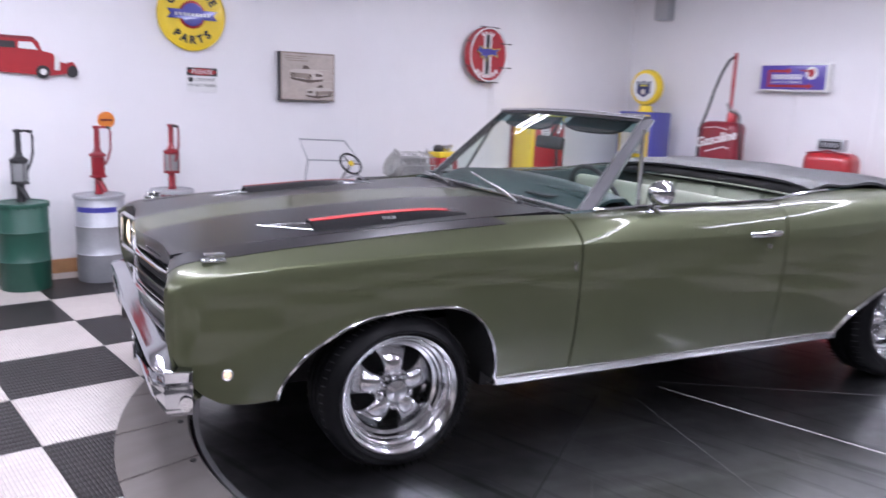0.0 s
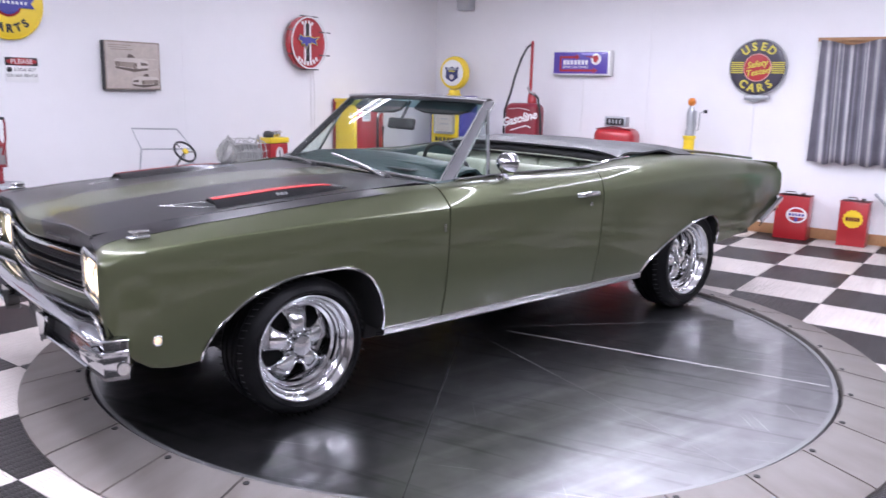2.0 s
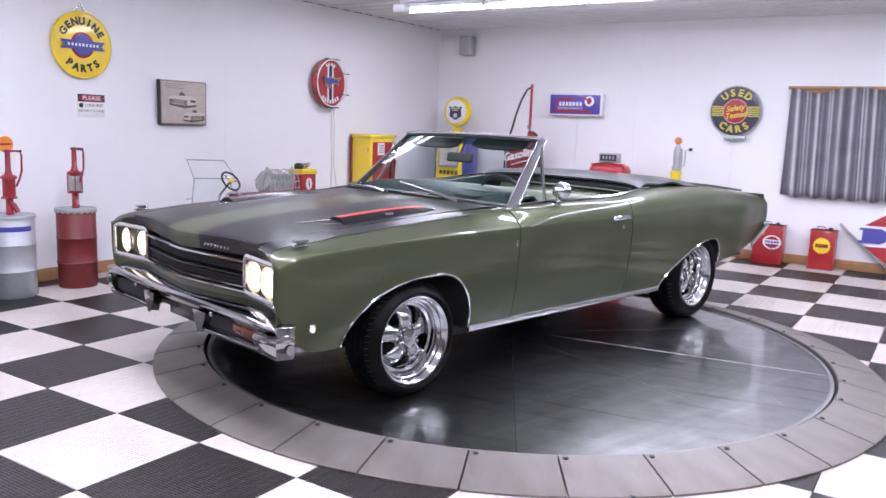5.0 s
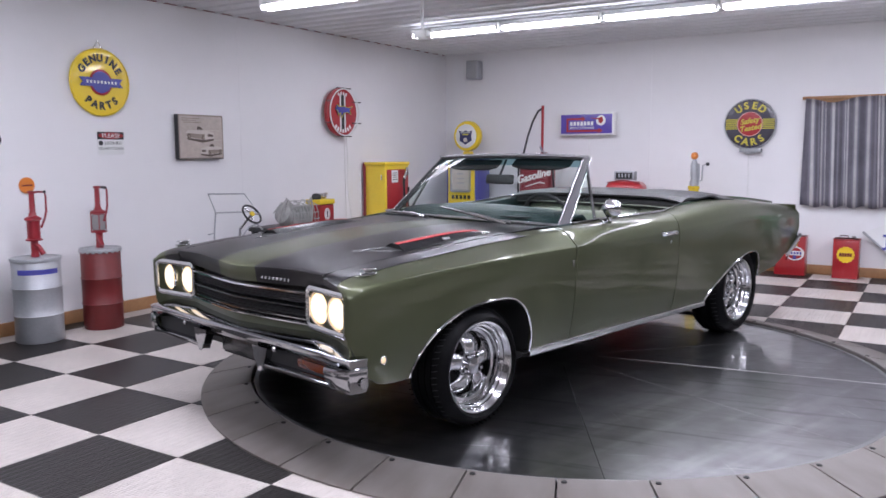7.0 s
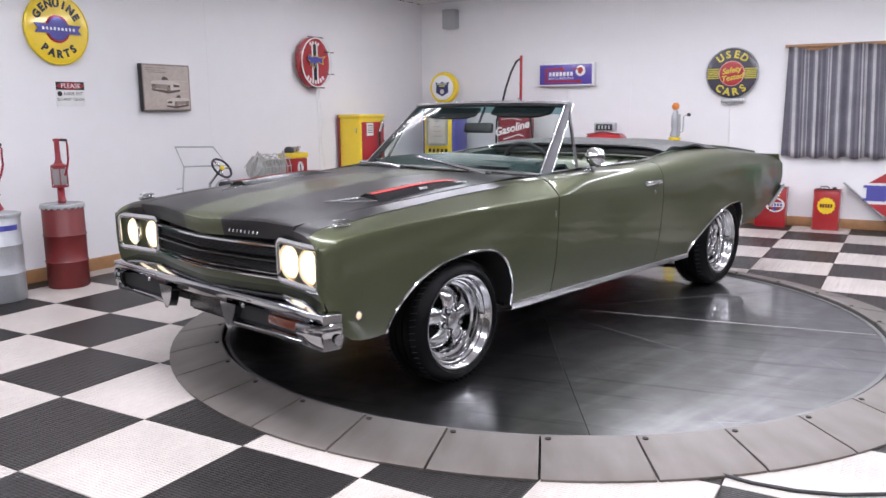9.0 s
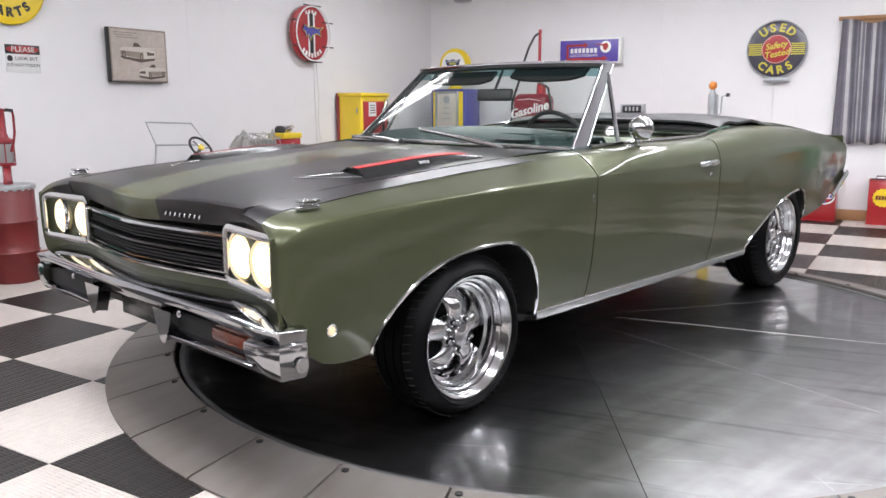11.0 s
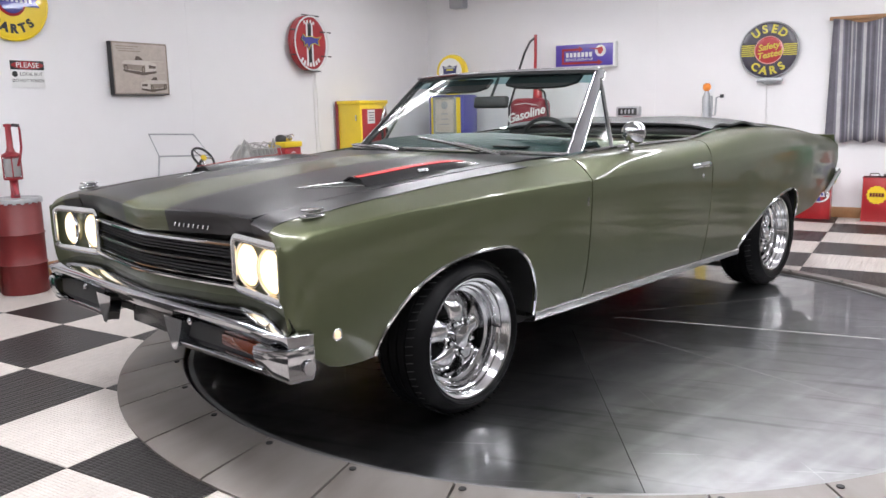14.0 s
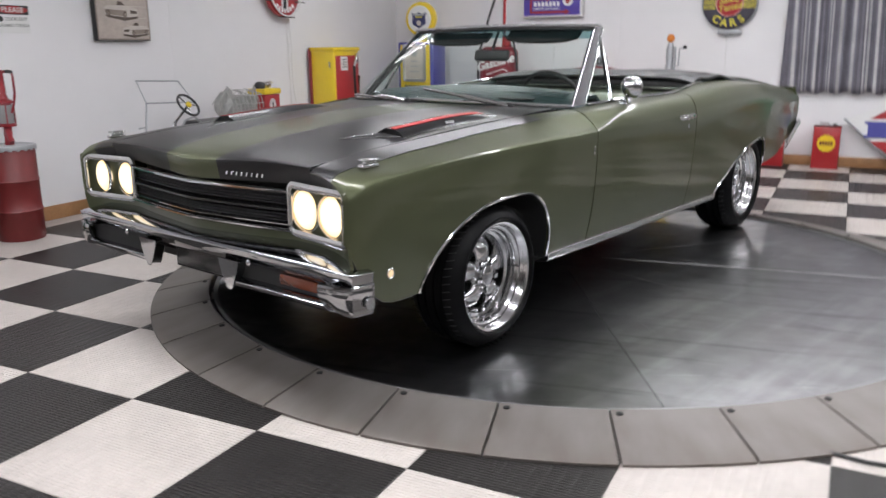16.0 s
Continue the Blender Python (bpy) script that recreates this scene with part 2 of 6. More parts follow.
M_RED = mat("red_enamel", (0.36, 0.015, 0.02), rough=0.3, coat=0.5, var=0.08)
M_REDLINE = mat("red_accent_paint", (0.42, 0.030, 0.030), rough=0.5, var=0.08)
M_REDMATT = mat("oxide_red_paint", (0.14, 0.013, 0.013), rough=0.42, var=0.16, scale=4)
M_CRIMSON = mat("crimson_enamel", (0.25, 0.012, 0.020), rough=0.35, coat=0.35, var=0.12)
M_MAROON = mat("maroon_enamel", (0.20, 0.014, 0.025), rough=0.3, coat=0.4)
M_YELLOW = mat("yellow_enamel", (0.80, 0.58, 0.02), rough=0.32, coat=0.5, var=0.05)
M_VIOLET = mat("violet_blue_face", (0.085, 0.055, 0.34), rough=0.35, coat=0.3, var=0.05)
M_BLUE = mat("blue_enamel", (0.06, 0.06, 0.30), rough=0.32, coat=0.4)
M_WHITE = mat("white_enamel", (0.78, 0.78, 0.77), rough=0.35, coat=0.3, var=0.03)
M_GREY = mat("grey_galvanised", (0.40, 0.41, 0.43), rough=0.38, metal=0.35, var=0.1)
M_DKGREEN = mat("dark_green_enamel", (0.015, 0.075, 0.05), rough=0.4)
M_SIGNGREEN = mat("sign_green", (0.02, 0.32, 0.16), rough=0.4, var=0.1)
M_ORANGE = mat("orange_enamel", (0.70, 0.22, 0.03), rough=0.35, coat=0.4)
M_TUBE = mat("fluorescent_tube", (1, 1, 1), rough=0.4, emit=26.0, ecolor=(1.0, 0.97, 1.0))
M_CANVAS = mat("sepia_print", (0.46, 0.40, 0.355), rough=0.7, var=0.2, scale=4, bump=0.2, bscale=400)
M_SEPIA = mat("sepia_ink", (0.10, 0.075, 0.06), rough=0.7, var=0.2)
M_SEPIAM = mat("sepia_mid", (0.27, 0.225, 0.19), rough=0.7, var=0.2)
M_SEPIAL = mat("sepia_light", (0.56, 0.51, 0.465), rough=0.7, var=0.1)
M_CLOTH_D = mat("curtain_dark", (0.25, 0.235, 0.28), rough=0.9, var=0.2, bump=0.4, bscale=500)
M_CLOTH_L = mat("curtain_light", (0.76, 0.74, 0.75), rough=0.9, var=0.15, bump=0.4, bscale=500)
M_CLOTH_M = mat("curtain_grey", (0.36, 0.345, 0.40), rough=0.9, var=0.15, bump=0.4, bscale=500)
M_GLASSY = mat("gauge_glass", (0.55, 0.56, 0.56), rough=0.1, trans=0.5)

# ---- mesh helpers ----
def part(name, bm, material, parent=None, label="", smooth=40.0, at=None):
    """Links a bmesh as one mesh object, under a thing or a part."""
    bmesh.ops.recalc_face_normals(bm, faces=bm.faces)
    lim = radians(smooth)
    for f in bm.faces:
        f.smooth = True
    for e in bm.edges:
        if len(e.link_faces) == 2 and e.calc_face_angle(0) > lim:
            e.smooth = False
    me = bpy.data.meshes.new(name)
    bm.to_mesh(me)
    bm.free()
    for m in material if isinstance(material, (list, tuple)) else [material]:
        me.materials.append(m)
    ob = new(name, me)
    if parent is not None:
        ob.parent = parent
    if at is not None:
        ob.matrix_basis = at
    return tagged(ob, label) if label else ob


def thing(name, label, category, at=None, group="", kind=""):
    ob = new(name)
    ob.empty_display_size = 0.1
    if at is not None:
        ob.matrix_basis = at
    return tagged(ob, label, category, group, kind)


def box(size, at=(0, 0, 0), bevel=0.0, bm=None, turn=None, seg=2):
    bm = bm or bmesh.new()
    r = bmesh.ops.create_cube(bm, size=1.0, matrix=Matrix.Diagonal((*size, 1)))
    vs = r["verts"]
    if bevel:
        es = list({e for v in vs for e in v.link_edges})
        q = bmesh.ops.bevel(bm, geom=es, offset=bevel, segments=seg, affect="EDGES", profile=0.5)
        vs = list({v for f in q["faces"] for v in f.verts} | {v for v in vs if v.is_valid})
    m = Matrix.Translation(at) @ (turn if turn is not None else Matrix())
    bmesh.ops.transform(bm, matrix=m, verts=vs)
    return bm


def lathe(prof, bm=None, seg=32, m=None, close=False):
    """Turns a profile of (radius, height) round z."""
    bm = bm or bmesh.new()
    rings = []
    for r, z in prof:
        if r < 1e-5:
            rings.append([bm.verts.new((0, 0, z))] * seg)
        else:
            rings.append([bm.verts.new((r * math.cos(2 * math.pi * k / seg), r * math.sin(2 * math.pi * k / seg), z)) for k in range(seg)])
    for a, b in zip(rings, rings[1:]):
        for k in range(seg):
            vs = []
            for v in (a[k], a[(k + 1) % seg], b[(k + 1) % seg], b[k]):
                if v not in vs:
                    vs.append(v)
            if len(vs) > 2:
                bm.faces.new(vs)
    if m is not None:
        bmesh.ops.transform(bm, matrix=m, verts=list({v for g in rings for v in g}))
    return bm


def cyl(r, h, at=(0, 0, 0), bm=None, seg=24, turn=None, bev=0.0):
    b = min(bev, r * 0.5, h * 0.4)
    prof = [(0, 0), (r - b, 0), (r, b), (r, h - b), (r - b, h), (0, h)] if b else [(0, 0), (r, 0), (r, h), (0, h)]
    return lathe(prof, bm, seg, Matrix.Translation(at) @ (turn if turn is not None else Matrix()))


def tube(pts, r, bm=None, seg=8, loop=False, cap=True, flat=None):
    """A round bar along a line of points. flat: (half width, half height) for a flat bar."""
    bm = bm or bmesh.new()
    P = [Vector(p) for p in pts]
    rings, up = [], Vector((0, 0, 1))
    n = len(P)
    for i, p in enumerate(P):
        d = (P[(i + 1) % n] - P[i - 1]) if loop else (P[min(i + 1, n - 1)] - P[max(i - 1, 0)])
        d.normalize()
        a = d.cross(up)
        if a.length < 0.05:
            a = d.cross(Vector((0, 1, 0)))
        a.normalize()
        b = a.cross(d)
        rr = r[i] if isinstance(r, (list, tuple)) else r
        ring = []
        for k in range(seg):
            w = 2 * math.pi * (k + 0.5) / seg
            ring.append(bm.verts.new(p + a * math.cos(w) * (flat[0] * 1.4 if flat else rr) + b * math.sin(w) * (flat[1] * 1.4 if flat else rr)))
        rings.append(ring)
    for i in range(n if loop else n - 1):
        A, B = rings[i], rings[(i + 1) % n]
        for k in range(seg):
            bm.faces.new((A[k], A[(k + 1) % seg], B[(k + 1) % seg], B[k]))
    if cap and not loop:
        bm.faces.new(rings[0])
        bm.faces.new(rings[-1])
    return bm


def grid(rows, bm=None, thick=0.0, out=None):
    """Skins a grid of points; thick gives it a back and edges, on the side away from out."""
    bm = bm or bmesh.new()
    V = [[bm.verts.new(p) for p in r] for r in rows]
    fs = []
    for a, b in zip(V, V[1:]):
        for k in range(len(a) - 1):
            fs.append(bm.faces.new((a[k], a[k + 1], b[k + 1], b[k])))
    if thick:
        bm.normal_update()
        if out is not None and sum((f.normal for f in fs), Vector()).dot(Vector(out)) < 0:
            thick = -thick
        bmesh.ops.solidify(bm, geom=fs, thickness=thick)
    return bm


def plate(pts, depth, bm=None, m=None):
    """A flat outline in x, z with depth along y."""
    bm = bm or bmesh.new()
    a = [bm.verts.new((x, 0, z)) for x, z in pts]
    b = [bm.verts.new((x, depth, z)) for x, z in pts]
    bm.faces.new(a)
    bm.faces.new(b)
    for k in range(len(a)):
        bm.faces.new((a[k], a[(k + 1) % len(a)], b[(k + 1) % len(a)], b[k]))
    if m is not None:
        bmesh.ops.transform(bm, matrix=m, verts=a + b)
    return bm


def ring_pts(r, n=32, cx=0, cz=0, rz=None, a0=0, a1=360):
    full = abs(a1 - a0) >= 359.9
    k = n if full else n + 1
    return [(cx + r * math.cos(radians(a0 + (a1 - a0) * i / n)), cz + (rz or r) * math.sin(radians(a0 + (a1 - a0) * i / n))) for i in range(k)]


def words(text, size, material, parent, at, name="lettering", depth=0.002, shear=0.0, label="", bold=0.0, wide=1.0):
    cu = bpy.data.curves.new(name, "FONT")
    cu.body, cu.size, cu.extrude, cu.align_x, cu.align_y, cu.shear, cu.offset = text, size, depth, "CENTER", "CENTER", shear, bold
    cu.resolution_u = 3
    tmp = bpy.data.objects.new("tmp", cu)
    scene.collection.objects.link(tmp)
    me = bpy.data.meshes.new_from_object(tmp.evaluated_get(bpy.context.evaluated_depsgraph_get()))
    bpy.data.objects.remove(tmp)
    if wide != 1.0:
        me.transform(Matrix.Diagonal((wide, 1, 1, 1)))
    me.materials.clear()
    me.materials.append(material)
    ob = new(name, me)
    ob.parent, ob.matrix_basis = parent, at
    return tagged(ob, label) if label else ob


def arc_words(text, size, radius, material, parent, m, mid=90.0, step=None, flip=False, name="letter", depth=0.002, wide=1.0, bold=0.0):
    """Letters set round an arc in the plane x, z of m, that faces -y."""
    step = step or degrees_of(size * 0.8, radius)
    n = len(text)
    for k, ch in enumerate(text):
        if ch == " ":
            continue
        a = mid + (k - (n - 1) / 2) * step * (1 if flip else -1)
        p = Matrix.Translation((radius * math.cos(radians(a)), 0, radius * math.sin(radians(a))))
        words(ch, size, material, parent, m @ p @ pose(0, 0, 0, 90, 0, 0) @ pose(0, 0, 0, 0, 0, a - 90 + (180 if flip else 0)), name, depth, wide=wide, bold=bold)


def degrees_of(arc, radius):
    return math.degrees(arc / radius)


# ---- the room ----
def wall(name, size, at, label, skin=M_WALL):
    ob = part(name, box(size, at), skin, None)
    return tagged(ob, label, "wall", kind="structure")


T = 0.16
wall("wall_west", (T, -ROOM_S + 2 * T, CEIL + 0.3), (-T / 2, ROOM_S / 2, (CEIL + 0.3) / 2 - 0.1), "white painted showroom wall with hanging signs")
# east and south walls stay out of view and shape the reflected light
wall("wall_east", (T, -ROOM_S + 2 * T, CEIL + 0.3), (ROOM_E + T / 2, ROOM_S / 2, (CEIL + 0.3) / 2 - 0.1), "unseen showroom wall, toned grey to set fill and reflections", M_WALL_E)
wall("wall_south", (ROOM_E, T, CEIL + 0.3), (ROOM_E / 2, ROOM_S - T / 2, (CEIL + 0.3) / 2 - 0.1), "unseen showroom wall, toned dark to set fill and reflections", M_WALL_S)
# north wall, with the window's opening
WX0, WX1, WZ0, WZ1 = 4.72, 5.92, 0.85, 1.86
nb = bmesh.new()
for x0, x1, z0, z1 in ((0, WX0, -0.1, CEIL + 0.2), (WX1, ROOM_E, -0.1, CEIL + 0.2), (WX0, WX1, -0.1, WZ0), (WX0, WX1, WZ1, CEIL + 0.2)):
    box((x1 - x0, T, z1 - z0), ((x0 + x1) / 2, T / 2, (z0 + z1) / 2), bm=nb)
tagged(part("wall_north", nb, M_WALL), "white painted showroom wall with a curtained window", "wall", kind="structure")

# ceiling of ribbed metal sheets
cb = bmesh.new()
prof, y = [], 0.0
while y > ROOM_S:
    prof += [(y, CEIL), (y - 0.16, CEIL), (y - 0.175, CEIL - 0.016), (y - 0.205, CEIL - 0.016), (y - 0.22, CEIL)]
    y -= 0.22
grid([[(x, a, b) for a, b in prof] for x in (0, ROOM_E)], cb)
box((ROOM_E + 2 * T, -ROOM_S + 2 * T, 0.1), (ROOM_E / 2, ROOM_S / 2, CEIL + 0.07), bm=cb)
tagged(part("ceiling", cb, M_CEIL, smooth=20), "off-white ribbed metal sheet ceiling", "ceiling", kind="structure")

# floor slab and oak base boards
floor = tagged(part("floor", box((ROOM_E, -ROOM_S, 0.2), (ROOM_E / 2, ROOM_S / 2, -0.112)), M_GROUT), "black and white chequered plastic tile floor", "floor", kind="structure")
tagged(part("baseboard", box((0.018, -ROOM_S - 0.02, 0.105), (0.009, ROOM_S / 2 - 0.01, 0.0525), 0.004), M_WOOD), "stained oak base board along the white wall", "baseboard", kind="structure")
tagged(part("baseboard", box((ROOM_E - 0.0, 0.018, 0.105), (ROOM_E / 2, -0.009, 0.0525), 0.004), M_WOOD), "stained oak base board along the white wall", "baseboard", kind="structure")

# turntable: disc and a sloping ring of plates
TC, R_IN, R_OUT, Z_DISK = Vector((3.931, -4.997, 0)), 1.924, 2.21, 0.040
table = thing("turntable", "round steel vehicle turntable with a ring of grey plates", "turntable", Matrix.Translation(TC))


def disc_plate(a0, a1, n):
    """One welded steel plate of the disc, between two bearings in degrees."""
    bm = bmesh.new()
    def ring(r, z):
        return [bm.verts.new((r * math.cos(a), r * math.sin(a), z)) for a in [radians(a0 + (a1 - a0) * k / n) for k in range(n + 1)]]
    hub, rings = bm.verts.new((0, 0, Z_DISK)), [ring(0.7, Z_DISK), ring(1.4, Z_DISK), ring(R_IN - 0.016, Z_DISK), ring(R_IN - 0.012, Z_DISK - 0.004), ring(R_IN - 0.012, 0.004)]
    for k in range(n):
        bm.faces.new((hub, rings[0][k], rings[0][k + 1]))
        for p, q in zip(rings, rings[1:]):
            bm.faces.new((p[k], q[k], q[k + 1], p[k + 1]))
    return bm


part("disc_plate", disc_plate(-61.2, 46.0, 40), M_DISK, table, "brushed steel plate with faint drag marks")
part("disc_plate", disc_plate(46.0, 298.8, 88), M_DISK_D, table, "steel plate coloured darker for its duller sheen, with faint drag marks")
part("disc_rim", lathe([(R_IN - 0.034, Z_DISK), (R_IN - 0.034, Z_DISK + 0.004), (R_IN - 0.014, Z_DISK + 0.004), (R_IN - 0.014, Z_DISK)], seg=128), M_SEAM_DIM, table, "bright worn rim of the disc")
for sx, sy, ex, ey, skin in ((3.931, -4.997, 4.824, -6.620, M_DARK), (3.950, -4.806, 5.705, -4.557, M_SEAM), (3.950, -4.830, 4.671, -4.080, M_SEAM_DIM), (3.970, -4.930, 5.387, -5.577, M_SEAM_DIM)):
    e = Vector((sx, sy, 0))
    d = (Vector((ex, ey, 0)) - e).normalized()
    start = e + d * 0.15
    while (e - TC).length < R_IN - 0.05:
        e += d * 0.01
    part("weld_seam", tube([start - TC + Vector((0, 0, Z_DISK)), e - TC + Vector((0, 0, Z_DISK))], 0.003, seg=6, flat=(0.0042 if skin == M_SEAM else 0.0015, 0.0006)), skin, table)
N_PLATE = 33


def ring_plate():
    bm = bmesh.new()
    rows = []
    half = math.pi / N_PLATE - 0.0022
    for r, z in ((R_IN + 0.004, 0.002), (R_IN + 0.004, 0.056), (R_IN + 0.010, 0.060), (R_OUT - 0.02, 0.016), (R_OUT, 0.010), (R_OUT, 0.001)):
        rows.append([(r * math.cos(a), r * math.sin(a), z) for a in (-half, -half / 2, 0, half / 2, half)])
    grid(rows, bm)
    for s in (0, -1):
        pts = [rows[k][s] for k in range(6)]
        bm.faces.new([bm.verts.new(p) for p in pts])
    return bm


for k in range(N_PLATE):
    a = 360 / N_PLATE * (k + 0.5) + 292.9
    m = pose(0, 0, 0, 0, 0, a)
    if k == 0:
        first = part("ring_plate", ring_plate(), M_RING, table, at=m)
    else:
        o = new("ring_plate", first.data)
        o.parent, o.matrix_basis = table, m
for k in range(N_PLATE):
    a = 360 / N_PLATE * k + 293.8
    r = R_IN + 0.035
    part("bolt", cyl(0.012, 0.004, (r * math.cos(radians(a)), r * math.sin(radians(a)), 0.055), seg=10), M_DARK, table)

# ---- the car: x rearward from the front axle, y to the passenger side, z up ----
CX, CY, CZ, C0 = 0.9723, 0.975, 1.015, -0.0434
CAR = pose(3.231, -6.1485, C0, 0, 0, 77.14) @ Matrix.Diagonal((CX, CY, CZ, 1))
car = thing("convertible_car", "green convertible with black hood stripes parked on the turntable", "car", CAR)


def curve(x, table):
    """Smooth curve through a table of (x, value)."""
    xs = [p[0] for p in table]
    vs = [p[1] for p in table]
    if x <= xs[0]:
        return vs[0]
    if x >= xs[-1]:
        return vs[-1]
    i = max(k for k in range(len(xs) - 1) if xs[k] <= x)
    h = xs[i + 1] - xs[i]
    t = (x - xs[i]) / h

    def slope(k):
        if k == 0 or k == len(xs) - 1:
            a, b = (0, 1) if k == 0 else (k - 1, k)
            return (vs[b] - vs[a]) / (xs[b] - xs[a])
        d0, d1 = (vs[k] - vs[k - 1]) / (xs[k] - xs[k - 1]), (vs[k + 1] - vs[k]) / (xs[k + 1] - xs[k])
        return 0 if d0 * d1 <= 0 else 2 * d0 * d1 / (d0 + d1)
    m0, m1 = slope(i) * h, slope(i + 1) * h
    return (2 * t**3 - 3 * t**2 + 1) * vs[i] + (t**3 - 2 * t**2 + t) * m0 + (3 * t**2 - 2 * t**3) * vs[i + 1] + (t**3 - t**2) * m1


HALF = [(-0.82, 0.874), (-0.815, 0.888), (-0.795, 0.904), (-0.76, 0.912), (-0.69, 0.917), (-0.4, 0.922), (0.2, 0.932), (0.9, 0.938), (1.8, 0.942), (2.4, 0.948), (2.95, 0.945), (3.5, 0.918), (3.9, 0.876), (4.08, 0.848)]
CREASE = [(-0.82, 0.785), (-0.76, 0.822), (-0.67, 0.841), (-0.53, 0.852), (-0.33, 0.863), (-0.1, 0.870), (0.15, 0.877), (0.63, 0.882), (1.3, 0.88), (1.85, 0.885), (2.3, 0.90), (2.8, 0.915), (3.5, 0.90), (4.2, 0.865)]
GAP_Z = [(-0.82, 0.855), (-0.79, 0.868), (-0.65, 0.887), (-0.52, 0.901), (-0.13, 0.927), (0.2, 0.949), (0.49, 0.964), (0.8, 0.979), (1.2, 0.995), (1.8, 1.0), (2.2, 1.03), (2.6, 1.045), (3.1, 1.03), (3.7, 0.985), (4.2, 0.935)]
GAP_Y = [(-0.84, 0.665), (0.0, 0.69), (0.5, 0.705), (0.8, 0.78), (1.2, 0.80), (1.9, 0.80), (2.3, 0.76), (3.0, 0.70), (4.2, 0.62)]
LOW = [(-0.82, 0.65), (-0.81, 0.62), (-0.79, 0.575), (-0.76, 0.52), (-0.70, 0.45), (-0.62, 0.408), (-0.52, 0.400), (-0.455, 0.405)]
BEND_Z = [(-0.82, 0.856), (-0.6, 0.877), (-0.5, 0.888), (-0.37, 0.899), (-0.24, 0.906), (-0.03, 0.921), (0.2, 0.935), (0.45, 0.948), (0.65, 0.958), (0.9, 0.962), (1.9, 0.970), (2.4, 0.99), (2.8, 1.0), (4.2, 0.91)]
BEND_Y = [(-0.82, 0.80), (0.2, 0.79), (0.65, 0.805), (0.9, 0.865), (1.9, 0.87), (2.4, 0.85), (4.2, 0.76)]
ROUND = [(-0.82, 1.0), (-0.70, 0.7), (-0.55, 0.0), (0.62, 0.0), (1.0, 0.8), (4.2, 0.85)]
FRONT = [(0.60, -0.765), (0.70, -0.776), (0.80, -0.795), (0.85, -0.811), (0.875, -0.82), (0.95, -0.82)]



def low_edge(x):
    """Lower edge of the body side, with both wheel arches, their tops set back."""
    if x < -0.455:
        return curve(x, LOW)
    if x <= 0.41:
        t = (x + 0.455) / 0.865
        v = 1 - ((0.66 - t) / 0.66) ** 2.1 if t < 0.66 else 1 - ((t - 0.66) / 0.34) ** 2.6
        return 0.375 + 0.03 * max(0.0, 1 - t * 1.6) + 0.312 * max(0.0, v) ** (0.62 if t < 0.66 else 0.5)
    if x < 2.35:
        return 0.372
    if x <= 3.20:
        t = (x - 2.35) / 0.85
        v = 1 - ((0.70 - t) / 0.70) ** 1.7 if t < 0.70 else 1 - ((t - 0.70) / 0.30) ** 4
        return 0.375 + 0.09 * t + 0.215 * max(0.0, v) ** (0.8 if t < 0.70 else 0.5)
    return curve(x, [(3.20, 0.465), (3.45, 0.485), (4.2, 0.57)])


def side_y(x, z):
    """Half width of the body side at a height."""
    d = curve(z, [(0.25, 0.085), (0.40, 0.045), (0.55, 0.017), (0.70, 0.004), (0.80, 0.0), (1.2, 0.0)])
    return curve(x, HALF) - d


def profile(x):
    """Points of the half section from the lower edge over the shoulder to the inner edge."""
    lo, c, w = low_edge(x), curve(x, CREASE), curve(x, HALF)
    gy, gz = curve(x, GAP_Y), curve(x, GAP_Z)
    pts = [(side_y(x, lo + (c - lo) * k / 9), lo + (c - lo) * k / 9) for k in range(10)]
    a = Vector((w - curve(x, [(-0.8, 0.008), (0.0, 0.0065), (0.5, 0.003), (1.8, 0.003), (2.3, 0.0065), (4.0, 0.007)]), c + 0.012))
    b = Vector((gy, gz))
    n = curve(x, [(-0.82, 1.0), (-0.6, 0.0)])
    q = Vector((w - 0.012 - 0.10 * (a.x - b.x) - 0.02 * n, gz - 0.004 - 0.008 * n))
    # a flat band rises from the crease to a soft bend; towards nose and tail the shoulder is rounder
    crease = Vector((w - 0.0015, c + 0.003))
    bend = Vector((curve(x, BEND_Y), curve(x, BEND_Z)))
    r = curve(x, ROUND)
    for k in range(13):
        t = k / 12
        g = 2 * t * (1 - t) * (2.0 - 0.8 * n)
        p = (a * (1 - t) ** 2 + q * g + b * t * t) / ((1 - t) ** 2 + g + t * t)
        f = crease.lerp(bend, k / 8) if k < 8 else bend.lerp(b, (k - 8) / 4)
        f.y += curve(x, [(0.6, 0.0035), (1.0, 0.011)]) * math.sin(math.pi * t)
        p = f.lerp(p, r)
        pts.append((p.x, p.y))
    return pts


def to_front(x, y):
    """Draws the foremost sections back to the line of the nose."""
    return x if x > -0.70 else -0.70 + (x + 0.70) * (curve(abs(y), FRONT) + 0.70) / -0.12


def stations(x0, x1):
    xs = {x0, x1}
    for a, b, n in ((-0.82, -0.78, 6), (-0.78, -0.70, 5), (-0.70, -0.455, 5), (0.41, 2.35, 16), (3.20, 4.17, 10)):
        xs |= {a + (b - a) * k / n for k in range(n + 1)}
    for a, b in ((-0.455, 0.41), (2.35, 3.20)):
        xs |= {(a + b) / 2 - (b - a) / 2 * math.cos(math.pi * k / 36) for k in range(37)}
    return [x for x in sorted(xs) if x0 - 1e-6 <= x <= x1 + 1e-6]


TAIL = [(0.50, 0.26), (0.56, 0.17), (0.62, 0.09), (0.70, 0.02), (0.77, 0.0), (0.88, 0.015), (0.97, 0.05)]


